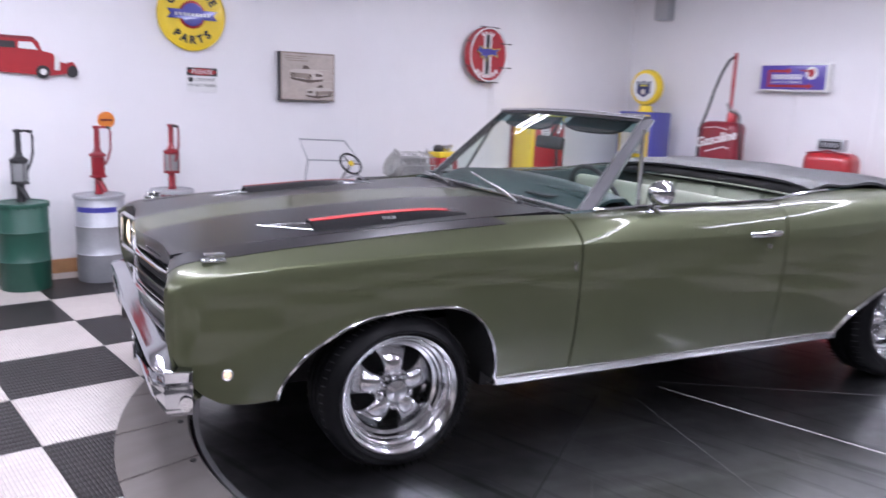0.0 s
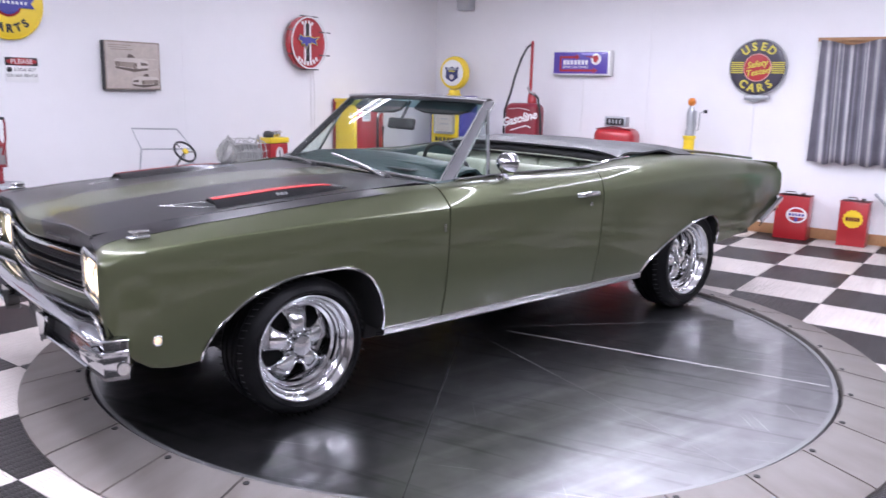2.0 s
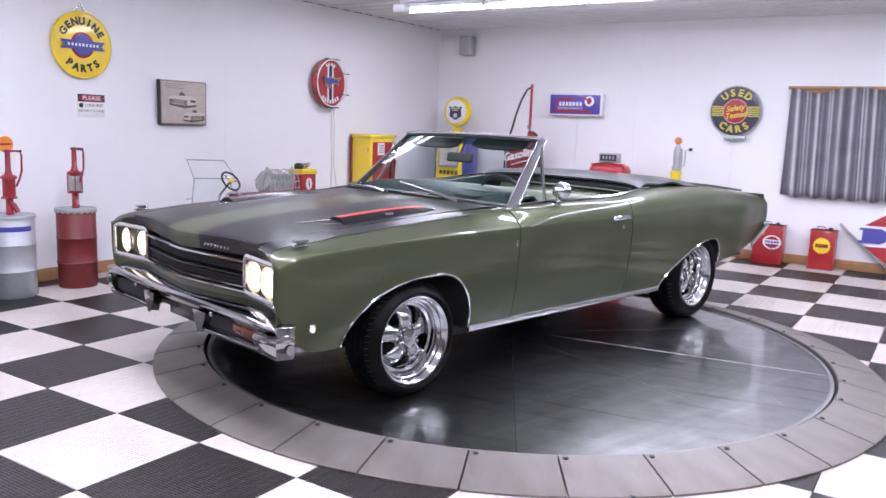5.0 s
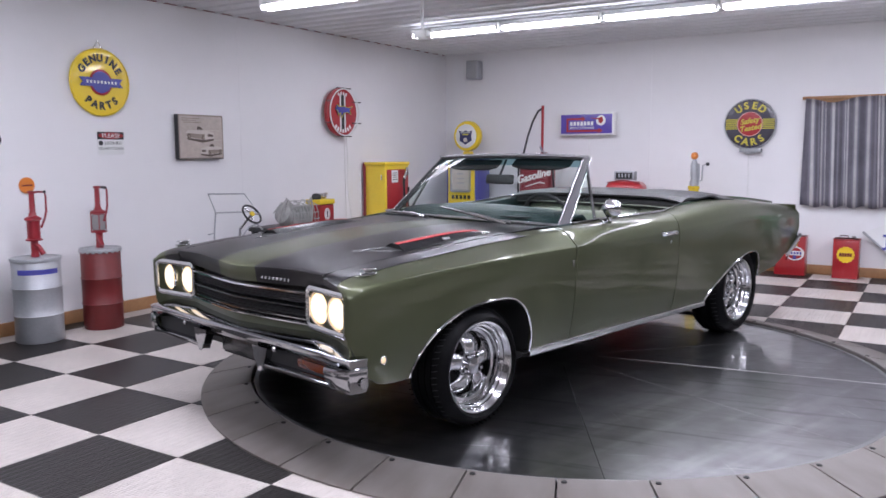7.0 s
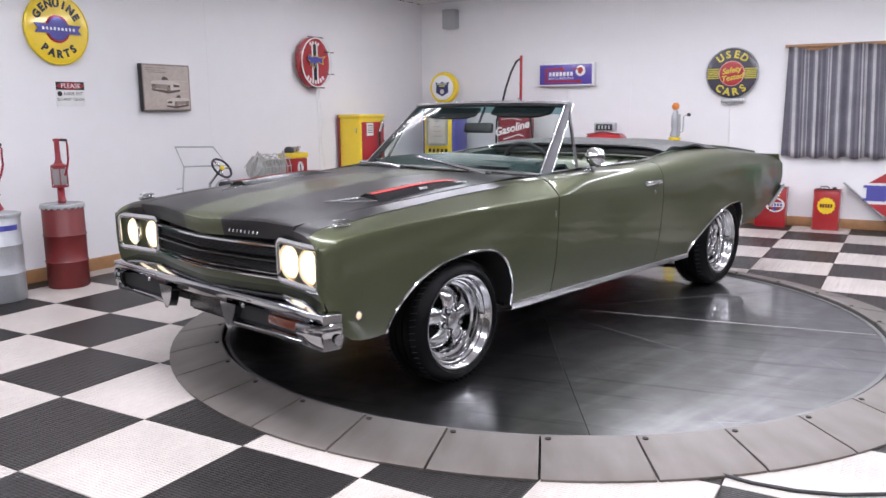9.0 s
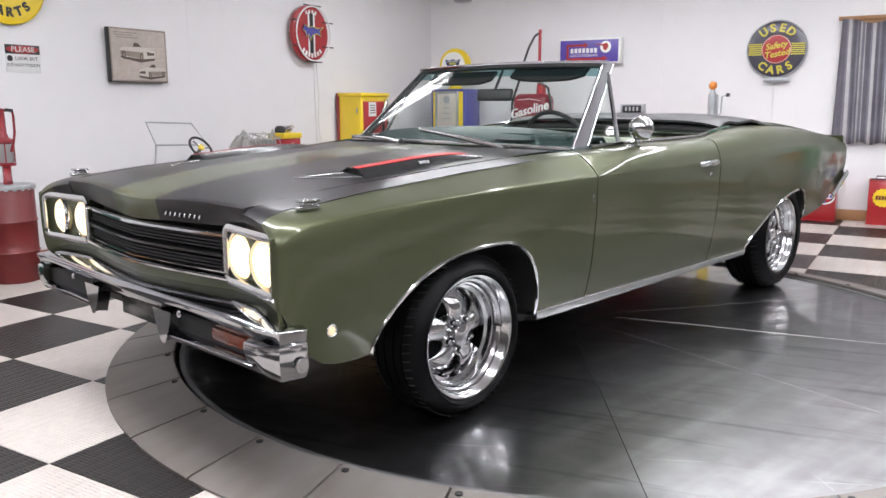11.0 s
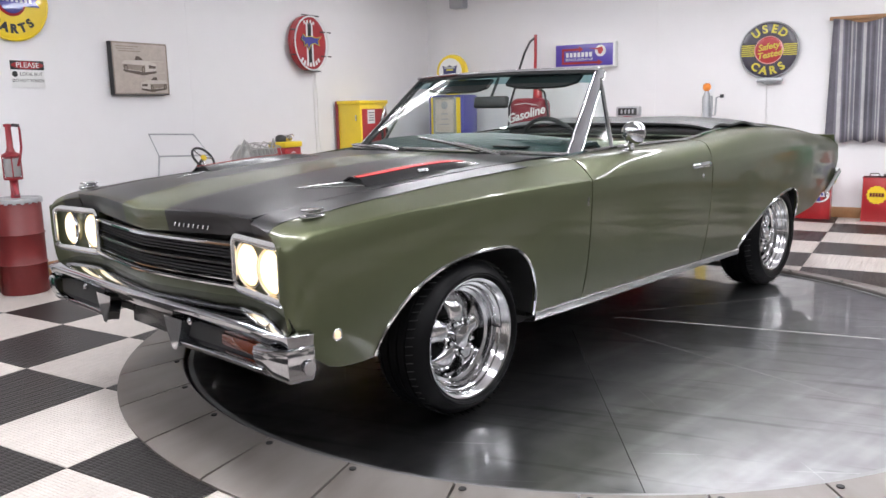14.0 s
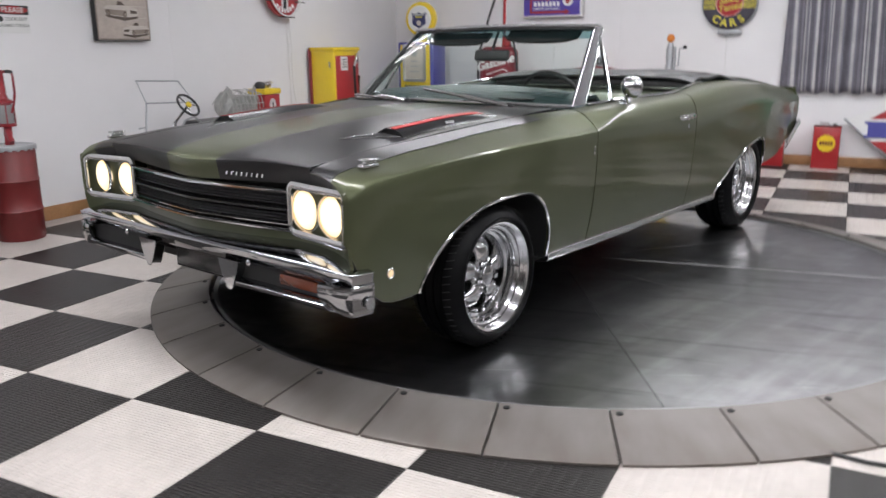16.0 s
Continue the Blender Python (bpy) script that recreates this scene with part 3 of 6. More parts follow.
def side_panel(x0, x1, s):
    rows = [[(to_front(x, y) - max(0.0, x - 3.6) / 0.57 * curve(z, TAIL), s * y, z) for y, z in profile(x)] for x in stations(x0, x1)]
    return grid(rows, thick=0.012, out=(0, s, 0.2))


for s in (-1, 1):
    part("front_fender", side_panel(-0.82, 0.757, s), M_GREEN, car, "green front fender with a bright wheel lip", smooth=52)
    door = part("door", side_panel(0.764, 1.897, s), M_GREEN, car, "long green door", smooth=52)
    part("rear_quarter_panel", side_panel(1.904, 4.17, s), M_GREEN, car, "green rear quarter with a raised hip", smooth=52)
    # bright lips round the arches and along the sill
    for x0, x1 in ((-0.455, 0.41), (2.35, 3.20)):
        xs = [x for x in stations(x0, x1)]
        part("wheel_lip", tube([(x, s * (side_y(x, low_edge(x)) + 0.002), low_edge(x)) for x in xs], 0.0065, seg=6), M_CHROME, car, "thin chrome wheel arch moulding")
        inner = [[(x, s * y, low_edge(x) + 0.004) for y in (side_y(x, low_edge(x)) - 0.012, 0.50)] for x in xs]
        part("wheel_house", grid(inner, thick=0.01), M_DARK, car, "black inner wheel arch")
    sill = [[(x, s * (side_y(x, 0.375) - dy), 0.375 + dz) for dy, dz in ((-0.004, 0.010), (-0.014, 0.006), (-0.014, -0.018), (-0.006, -0.028), (0.05, -0.036))] for x in (0.41, 0.9, 1.5, 2.0, 2.35)]
    part("sill_moulding", grid(sill, thick=0.006, out=(0, s, 0)), M_BRUSH, car, "brushed aluminium sill moulding")

# the black of the hood runs over on to the inner edge of each fender
def fender_black(s):
    rows = []
    for x in [-0.82, -0.81, -0.79, -0.765, -0.74] + [-0.70 + 1.18 * k / 18 for k in range(19)]:
        pts = profile(x)[10:]
        y0 = pts[-1][0] - 0.001
        y1 = max(y0 + 0.012, curve(x, [(-0.82, 0.79), (-0.6, 0.80), (0.0, 0.792), (0.48, 0.80)]))
        row = []
        for k in range(6):
            y = y0 + (y1 - y0) * k / 5
            j = max(i for i in range(len(pts)) if pts[i][0] >= y - 1e-9)
            a, b = pts[j], pts[min(j + 1, len(pts) - 1)]
            w = 0 if abs(a[0] - b[0]) < 1e-9 else (a[0] - y) / (a[0] - b[0])
            row.append((to_front(x, y) - (0.002 if x < -0.815 else 0), s * y, a[1] + (b[1] - a[1]) * w + 0.0022))
        rows.append(row)
    return grid(rows, thick=0.0015, out=(0, 0, 1))


for s in (-1, 1):
    part("fender_stripe", fender_black(s), M_HOODBLACK, car, "satin black paint on the fender's inner edge")

# under body, dark; boxes added to block light and reflections below the car
ub = bmesh.new()
box((4.4, 1.0, 0.2), (1.6, 0, 0.42), bm=ub)
box((0.20, 1.05, 0.10), (-0.58, 0, 0.46), bm=ub)
box((0.20, 0.80, 0.16), (-0.44, 0, 0.36), 0.03, bm=ub)
box((0.55, 1.60, 0.12), (3.55, 0, 0.52), bm=ub)
box((1.90, 1.66, 0.06), (1.38, 0, 0.385), bm=ub)
box((1.80, 1.30, 0.12), (1.38, 0, 0.32), bm=ub)
box((0.60, 0.70, 0.16), (0.20, 0, 0.29), 0.03, bm=ub)
box((0.10, 1.30, 0.10), (0.05, 0, 0.27), 0.02, bm=ub)
box((1.3, 0.40, 0.12), (1.2, 0, 0.25), 0.03, bm=ub)
box((0.14, 1.20, 0.14), (2.955, 0, 0.30), 0.04, bm=ub)
box((0.5, 0.9, 0.14), (3.5, 0, 0.38), 0.04, bm=ub)
part("underbody", ub, M_DARK, car, "black painted chassis underside with boxes added to block light")

# ---- nose ----
NOSE = [(0, -0.815), (0.03, -0.813), (0.25, -0.790), (0.46, -0.760), (0.53, -0.748), (0.62, -0.750), (0.78, -0.772), (0.85, -0.788), (0.868, -0.800), (0.880, -0.818)]
CROWN = [(-0.80, 0.006), (-0.72, 0.012), (-0.5, 0.022), (0.0, 0.030), (0.3, 0.026), (0.5, 0.016), (0.7, 0.004), (0.9, 0.0)]


def nose_x(y):
    return curve(abs(y), NOSE)


def across(y0, y1, n):
    return [y0 + (y1 - y0) * k / n for k in range(n + 1)]


# hood: black, centre green stripe, black; rounded over at the front edge
def hood_z(x, y):
    gz = curve(x, GAP_Z)
    return gz + curve(x, CROWN) * (1 - (y / 0.7) ** 2)


HOOD_EDGE = [(0, -0.824), (0.03, -0.823), (0.25, -0.802), (0.5, -0.776), (0.672, -0.776)]


def hood_strip(y0, y1, n):
    rows = []
    for t, drop in ((0, 0.078), (0.001, 0.042), (0.002, 0.007), (0.0035, 0.0016), (0.007, 0), (0.02, 0), (0.035, 0), (0.06, 0), (0.10, 0), (0.2, 0), (0.35, 0), (0.5, 0), (0.65, 0), (0.8, 0), (0.9, 0), (1.0, 0)):
        row = []
        for y in across(y0, y1, n):
            yy = y * curve(t, [(0, 0.985), (1, 1.03)])
            lip = min(1.0, drop / 0.078)
            xf = (1 - lip) * curve(abs(y), HOOD_EDGE) + lip * (nose_x(y) + 0.005)
            xr = 0.70 + 0.06 * (y / 0.7) ** 2
            x = xf + (xr - xf) * t
            row.append((x, yy, hood_z(x, y) - drop))
        rows.append(row)
    return grid(rows, thick=0.02, out=(0, 0, 1))


hood = part("hood", hood_strip(-0.17, 0.17, 6), M_GREEN, car, "hood centre stripe in body green", smooth=24)
part("hood_panel", hood_strip(-0.672, -0.1702, 10), M_HOODBLACK, hood, "satin black hood panel", smooth=24)
part("hood_panel", hood_strip(0.1702, 0.672, 10), M_HOODBLACK, hood, "satin black hood panel", smooth=24)


def scoop(s):
    """A low hood scoop, open at the front, with a red line on its ridge and figures on its outer face."""
    rows = []
    for k in range(10):
        t = k / 9
        x = -0.25 + 0.66 * t
        h = curve(t, [(0, 0.026), (0.4, 0.026), (0.8, 0.019), (1, 0.001)])
        y1 = curve(t, [(0, 0.632), (0.8, 0.628), (1, 0.612)])
        row = []
        for y, q in ((0.47, 0.0), (0.495, 0.45), (0.520, 0.93), (0.528, 1.0), (0.580, 1.0), (0.589, 0.93), (y1 - 0.004, 0.12), (y1, -0.06)):
            y = min(y, y1)
            row.append((x + 0.06 * (0.632 - y) * (1 - t), s * y, hood_z(x, y) + h * q))
        rows.append(row)
    ob = part("hood_scoop", grid(rows, thick=0.006, out=(0, 0, 1)), M_BLACKGLOSS, hood, "raised black hood scoop with a red accent", smooth=25)
    red = [[Vector((p[0], s * y, p[2] + 0.0025)) for p, y in zip((r[3], r[4]), (0.552, 0.580))] for r in rows[:9]]
    part("red_line", grid(red, thick=0.002, out=(0, 0, 1)), M_REDLINE, ob, "red accent line")
    bm = bmesh.new()
    bm.faces.new([bm.verts.new((p[0] + 0.012, p[1], p[2] - 0.004)) for p in rows[0]])
    part("scoop_mouth", bm, M_DARK, ob, "dark opening of the scoop")
    # hood dip before the mouth: its shade as a flat dark wedge, thin rim
    corner = [(-0.42, s * 0.44), (-0.245, s * 0.615), (-0.235, s * 0.50)]
    bm = bmesh.new()
    bm.faces.new([bm.verts.new((x, y, hood_z(x, y) + 0.0025)) for x, y in corner])
    part("ramp_shade", bm, M_DARK, ob, "flat dark wedge for the shaded ramp ahead of the opening")
    lip = [(x, y, hood_z(x, y) + 0.002) for x, y in (corner[1], corner[0], corner[2])]
    part("ramp_edge", tube(lip, 0.0022, seg=6), M_BRUSH, ob, "thin bright edge of the ramp")
    x, y = 0.06, 0.611
    nrm = Vector((0, s * 0.72, 0.69)).normalized()
    xa = Vector((1.0 if s < 0 else -1.0, 0, 0.03)).normalized()
    ya = nrm.cross(xa)
    m = Matrix((xa, ya, nrm)).transposed().to_4x4()
    words("383", 0.018, M_SEAM_DIM, ob, Matrix.Translation(Vector((x, s * y, hood_z(x, y) + 0.0140)) + nrm * 0.002) @ m, "scoop_figures", 0.001, 0.0, "white engine size figures", bold=0.0006, wide=2.2)
    return ob


for s in (-1, 1):
    scoop(s)


# cowl between hood and windscreen, striped as the hood is
def cowl_strip(y0, y1, n):
    rows = []
    for t in (0, 0.12, 0.5, 0.85, 1):
        row = []
        for y in across(y0, y1, n):
            xf = 0.704 + 0.06 * (y / 0.7) ** 2
            x = xf + (0.862 - xf) * t
            row.append((x, y * (1.03 + 0.05 * t), hood_z(0.70, y) - 0.004 + (0.004 if t > 0.1 else 0) - 0.012 * t * t))
        rows.append(row)
    return grid(rows, thick=0.01, out=(0, 0, 1))


cowl = part("cowl", cowl_strip(-0.17, 0.17, 4), M_GREEN, car, "green cowl stripe below the windscreen")
for s in (-1, 1):
    part("cowl_panel", cowl_strip(s * 0.1702, s * 0.672, 8), M_HOODBLACK, cowl, "black cowl panel")
    part("cowl_vent", box((0.05, 0.30, 0.004), (0.80, s * 0.40, hood_z(0.70, 0.40) - 0.004), 0.0015), M_DARK, cowl, "black air slots")

# ---- windscreen ----
def ws(t, u):
    """Point of the windscreen: t from base to header, u from -1 to 1 across."""
    w = 0.742 - 0.120 * t
    x = 0.848 + 0.024 * u * u + t * (0.415 - 0.01 * u * u)
    z = (0.974 + 0.006 * (1 - u * u)) + t * (0.376 - 0.006 * u * u)
    return Vector((x, u * w, z))


shield = part("windscreen", grid([[ws(t, u) for u in across(-1, 1, 16)] for t in across(0, 0.86, 8)]), M_GLASS, car, "clear curved windscreen")
shield.visible_shadow = False
band = part("tint_band", grid([[ws(t, u) for u in across(-1, 1, 16)] for t in across(0.86, 1, 2)]), M_TINT, shield, "green tinted band")
band.visible_shadow = False
part("header_rail", tube([ws(1.03, u) for u in across(-1.02, 1.02, 16)], 0.03, seg=10, flat=(0.017, 0.007)), M_CHROME, shield, "chrome windscreen header")
part("header_pad", tube([ws(0.985, u) + Vector((0.030, 0, 0.002)) for u in across(-0.98, 0.98, 12)], 0.02, seg=8, flat=(0.024, 0.009)), M_BLACK, shield, "black padded underside of the header")
part("base_moulding", tube([ws(-0.01, u) + Vector((-0.010, 0, 0.010)) for u in across(-1.02, 1.02, 16)], 0.010, seg=8), M_BRUSH, shield, "chrome lower windscreen moulding")
for s in (-1, 1):
    at_edge = [(ws(t, s), 1 - 0.25 * t) for t in across(-0.02, 1.02, 6)]
    face = [[p + Vector((dx * k, s * dy * k, dz)) for dx, dy, dz in ((-0.004, -0.014, 0.002), (-0.008, 0.0, 0.004), (0.010, 0.020, 0.003), (0.034, 0.028, 0.0), (0.052, 0.020, -0.006))] for p, k in at_edge]
    part("pillar", grid(face, thick=0.008, out=(-0.3, s, 0.2)), M_PILLAR, shield, "flat satin grey windscreen pillar", smooth=30)
    for dx, dy, dz in ((-0.009, -0.010, 0.004), (0.052, 0.022, -0.004)):
        part("pillar_moulding", tube([p + Vector((dx * k, s * dy * k, dz)) for p, k in at_edge], 0.0042, seg=8), M_BRUSH, shield, "thin bright pillar moulding")
    part("pillar_trim", tube([ws(t, s * 0.965) + Vector((0.022, 0, 0)) for t in across(0.0, 1.0, 6)], 0.012, seg=8), M_BLACK, shield, "black inner pillar trim")
    # vent window
    base_f, base_r, top = Vector((0.905, s * 0.80, 0.992)), Vector((1.132, s * 0.80, 0.994)), Vector((1.258, s * 0.65, 1.306))
    vg = bmesh.new()
    vg.faces.new([vg.verts.new(p) for p in (base_f, base_r, top)])
    vent = part("vent_window", vg, M_GLASS, car, "triangular vent window")
    vent.visible_shadow = False
    part("vent_frame", tube([base_f, base_r, top], 0.0105, seg=8), M_CHROME, vent, "chrome vent window frame")

# ---- wheels ----
def wheel(x, s, r, rr):
    """Five-spoke polished wheel on a wide tyre, facing +z before turning."""
    hub = thing_part("wheel", car, pose(x / CX, s * 0.7715 / CY, (Z_DISK + r - C0) / CZ) @ Matrix.Diagonal((1 / CX, 1 / CY, 1 / CZ, 1)) @ pose(0, 0, 0, 90 * (1 if s < 0 else -1), 0, 0))
    hw, dish = 0.118, -0.045
    prof = [(rr - 0.012, -hw + 0.02), (rr + 0.002, -hw + 0.004), (rr + 0.02, -hw), (r - 0.045, -hw + 0.002), (r - 0.018, -hw + 0.014), (r - 0.004, -hw + 0.04)]
    for z in (-0.062, -0.022, 0.022, 0.062):
        prof += [(r, z - 0.006), (r - 0.007, z - 0.004), (r - 0.007, z + 0.004), (r, z + 0.006)]
    prof += [(r - 0.004, hw - 0.04), (r - 0.020, hw - 0.012), (r - 0.040, hw + 0.004), (r - 0.052, hw + 0.010), (r - 0.054, hw + 0.013), (r - 0.057, hw + 0.010), (rr + 0.026, hw + 0.010), (rr + 0.014, hw + 0.006), (rr + 0.009, hw - 0.004), (rr + 0.002, hw - 0.014), (rr - 0.012, hw - 0.03)]
    tyre = part("tyre", lathe(prof, seg=72), M_RUBBER, hub, "black low-profile tyre", smooth=30)
    sipes = bmesh.new()
    for k in range(60):
        a = 2 * math.pi * k / 60
        for z in (-0.083, 0.083):
            box((0.003, 0.0035, 0.036), (0, 0, 0), bm=sipes, turn=Matrix.Rotation(a, 4, "Z") @ pose(r - 0.0012, 0, z, 14, 0, 0))
    tagged(part("tread_cut", sipes, M_DARK, tyre, "fine cuts across the tread"), kind="stuff")
    hr = hw - 0.012
    rim = [(rr - 0.03, -hw + 0.01), (rr - 0.012, -hw + 0.02), (rr - 0.03, -0.04), (rr - 0.054, 0.0), (rr - 0.054, 0.030), (rr - 0.042, 0.036), (rr - 0.038, 0.054), (rr - 0.032, 0.056), (rr - 0.028, 0.078), (rr - 0.020, 0.084), (rr - 0.016, hr - 0.022), (rr - 0.010, hr - 0.008), (rr - 0.002, hr - 0.001), (rr + 0.006, hr), (rr + 0.009, hr + 0.006), (rr + 0.004, hr + 0.011), (rr - 0.006, hr + 0.008), (rr - 0.012, hr - 0.004)]
    part("rim", lathe(rim, seg=72), M_ALU, hub, "polished aluminium rim with a deep stepped lip", smooth=50)
    part("brake_disc", lathe([(0, -0.055), (0.185, -0.055), (0.185, -0.045), (0.14, -0.045), (0.138, -0.030), (0, -0.030)], seg=40, m=pose(0, 0, dish)), M_DARK, hub, "dark brake behind the spokes")
    turn = 18 + x * 9
    for k in range(5):
        rows = []
        for j in range(10):
            t = j / 9
            rad = 0.040 + (rr - 0.050 - 0.040) * t
            w = curve(t, [(0, 0.040), (0.25, 0.038), (0.5, 0.042), (0.8, 0.056), (1, 0.078)])
            z = curve(t, [(0, 0.072), (0.25, 0.078), (0.6, 0.070), (0.85, 0.052), (1, 0.036)])
            th = curve(t, [(0, 0.020), (0.5, 0.026), (1, 0.012)])
            row = [(rad - 0.010 * abs(math.cos(2 * math.pi * q / 14)) * t, w * math.cos(2 * math.pi * q / 14), z + th * math.sin(2 * math.pi * q / 14) * (1.0 if q < 8 else 0.6)) for q in range(14)]
            rows.append(row + [row[0]])
        part("spoke", grid(rows), M_ALU, hub, at=pose(0, 0, dish, 0, 0, 72 * k + turn), smooth=80)
    part("hub_cap", lathe([(0.066, 0.02), (0.066, 0.070), (0.060, 0.082), (0.050, 0.086), (0.047, 0.087), (0.045, 0.110), (0.040, 0.118), (0.024, 0.122), (0.012, 0.125), (0, 0.126)], seg=36, m=pose(0, 0, dish)), M_CHROME, hub, "chrome centre cap")
    for k in range(5):
        a = radians(72 * k + 36 + turn)
        p = (0.060 * math.cos(a), 0.060 * math.sin(a), dish)
        part("lug_pocket", lathe([(0.020, 0.050), (0.021, 0.096), (0.018, 0.100), (0.015, 0.092), (0, 0.088)], seg=18, m=Matrix.Translation(p)), M_ALU, hub)
        part("lug_nut", cyl(0.010, 0.026, (p[0], p[1], 0.088 + dish), seg=6, bev=0.003), M_CHROME, hub)
    part("valve_stem", cyl(0.004, 0.03, (rr - 0.034, 0, 0.062), seg=8), M_BLACK, hub)
    return hub


def thing_part(name, parent, at):
    ob = new(name)
    ob.empty_display_size = 0.05
    ob.parent, ob.matrix_basis = parent, at
    return ob


for s in (-1, 1):
    wheel(0.002, s, 0.292, 0.220)
    wheel(2.795, s, 0.322, 0.220)

# ---- nose panel, lamps, grille ----
def nose_rows(y0, y1, n, zs):
    rows = []
    for z in zs:
        back = curve(z, [(0.44, 0.09), (0.50, 0.045), (0.56, 0.018), (0.60, 0.008), (0.64, 0.003), (0.68, 0.0), (0.9, 0.0)])
        rows.append([(nose_x(y) + back, y, z) for y in across(y0, y1, n)])
    return rows


part("front_valance", grid(nose_rows(-0.880, 0.880, 40, (0.44, 0.48, 0.52, 0.56, 0.60, 0.635)), thick=0.01, out=(-1, 0, 0)), M_GREEN, car, "green panel below the grille")
for s in (-1, 1):
    part("lamp_surround", grid(nose_rows(s * 0.528, s * 0.880, 16, (0.635, 0.70, 0.77, 0.802)), thick=0.01, out=(-1, 0, 0)), M_GREEN, car, "green panel round the headlamps")
for s in (-1, 1):
    edge = profile(-0.82)[9:]
    for y0, y1, skin, tag in ((0.66, 0.79, M_HOODBLACK, "black"), (0.79, 0.880, M_GREEN, "green")):
        cap = []
        for t in (0, 0.35, 0.7, 1):
            row = []
            for y in across(y0, y1, 6):
                j = max([i for i in range(len(edge) - 1) if edge[i][0] >= y] + [0])
                f = (edge[j][0] - y) / max(1e-6, edge[j][0] - edge[j + 1][0])
                top = max(0.812, edge[j][1] + (edge[j + 1][1] - edge[j][1]) * min(1.0, max(0.0, f)))
                row.append((nose_x(y) * (1 - t) + (curve(y, FRONT) + 0.002) * t, s * y, 0.80 + (top - 0.802) * t))
            cap.append(row)
        part("fender_cap", grid(cap, thick=0.008, out=(-1, 0, 0)), skin, car, tag + " cap over the headlamps")
part("grille_back", grid([[(nose_x(y) + 0.075, y, z) for y in across(-0.54, 0.54, 12)] for z in (0.61, 0.70, 0.80)], thick=0.01), M_DARK, car, "black recess behind the grille")
grille = part("grille", tube([(nose_x(y) + 0.012, y, 0.712) for y in across(-0.53, 0.53, 16)], 0.006, seg=6, flat=(0.02, 0.006)), M_BLACKGLOSS, car, "black grille of fine horizontal bars")
for z in (0.669, 0.680, 0.692, 0.730, 0.741, 0.752, 0.762):
    part("grille_bar", tube([(nose_x(y) + 0.022, y, z) for y in across(-0.53, 0.53, 16)], 0.003, seg=6, flat=(0.014, 0.0022)), M_BLACK, grille)
for y in across(-0.4, 0.4, 8):
    part("grille_rib", box((0.012, 0.006, 0.125), (nose_x(y) + 0.045, y, 0.708)), M_BLACK, grille)
part("grille_moulding", tube([(nose_x(y) - 0.002, y, 0.776) for y in across(-0.53, 0.53, 16)], 0.008, seg=8, flat=(0.010, 0.007)), M_CHROME, grille, "chrome upper grille moulding")
part("grille_moulding", tube([(nose_x(y) - 0.004, y, 0.640) for y in across(-0.54, 0.54, 16)], 0.008, seg=8, flat=(0.012, 0.006)), M_CHROME, grille, "chrome lower grille moulding")
part("grille_moulding", tube([(nose_x(y) + 0.004, y, 0.658) for y in across(-0.53, 0.53, 16)], 0.004, seg=8, flat=(0.008, 0.0035)), M_CHROME, grille, "thin chrome line above the lower moulding")


def lamp_box(s):
    """Chrome bezel with two round lit lamps."""
    def at(y, z, out=0.0):
        return Vector((nose_x(y) - out, s * y, z))
    loop = []
    y0, y1, z0, z1, r = 0.530, 0.862, 0.636, 0.804, 0.026
    for cy, cz, a0 in ((y1 - r, z1 - r, 0), (y0 + r, z1 - r, 90), (y0 + r, z0 + r, 180), (y1 - r, z0 + r, 270)):
        for k in range(6):
            a = radians(a0 + 90 * k / 5)
            loop.append(at(cy + r * math.cos(a), cz + r * math.sin(a), 0.010))
    bez = part("headlamp_bezel", tube(loop, 0.007, seg=8, loop=True, flat=(0.0065, 0.010)), M_BRUSH, car, "bright rectangular headlamp bezel")
    part("bezel_back", grid([[at(y, z, -0.012) for y in across(0.535, 0.856, 8)] for z in (0.642, 0.72, 0.798)], thick=0.006), M_BLACK, bez, "dark panel behind the lamps")
    for y in (0.607, 0.775):
        slope = math.degrees(math.atan2(nose_x(y + 0.05) - nose_x(y - 0.05), 0.1))
        m = Matrix.Translation(at(y, 0.721, -0.011)) @ pose(0, 0, 0, 0, -90, 0) @ pose(0, 0, 0, s * slope * 0.5, 0, 0)
        lamp = part("headlamp", lathe([(0, 0.030), (0.028, 0.028), (0.052, 0.022), (0.069, 0.010), (0.0695, 0.0)], seg=40), M_LAMP, bez, "lit round headlamp with a warm glow", at=m)
        part("lamp_ring", lathe([(0.072, 0.0), (0.072, 0.011), (0.0745, 0.016), (0.0775, 0.016), (0.080, 0.011), (0.080, 0.0)], seg=40), M_CHROME, lamp, "chrome lamp ring")


for s in (-1, 1):
    lamp_box(s)
# hood lip lettering, as plain bars
for k in range(8):
    y = -0.215 - 0.026 * k
    part("letter_bar", box((0.004, 0.015 if k % 3 else 0.018, 0.014), (nose_x(y) - 0.001, y, 0.822), 0.0015, turn=pose(0, 0, 0, 0, 18, 0) @ pose(0, 0, 0, 0, 0, -10)), M_CHROME, hood)
# ---- front bumper ----
BUMP = [(0.0, -0.885), (0.25, -0.880), (0.5, -0.874), (0.75, -0.872), (0.86, -0.862), (0.915, -0.832)]


def bump_path(n=24):
    pts = [(curve(abs(y), BUMP), y) for y in across(-0.915, 0.915, n)]
    tail = [(-0.772, 0.926), (-0.757, 0.932), (-0.745, 0.933)]
    return [(x, -y) for x, y in reversed(tail)] + pts + tail


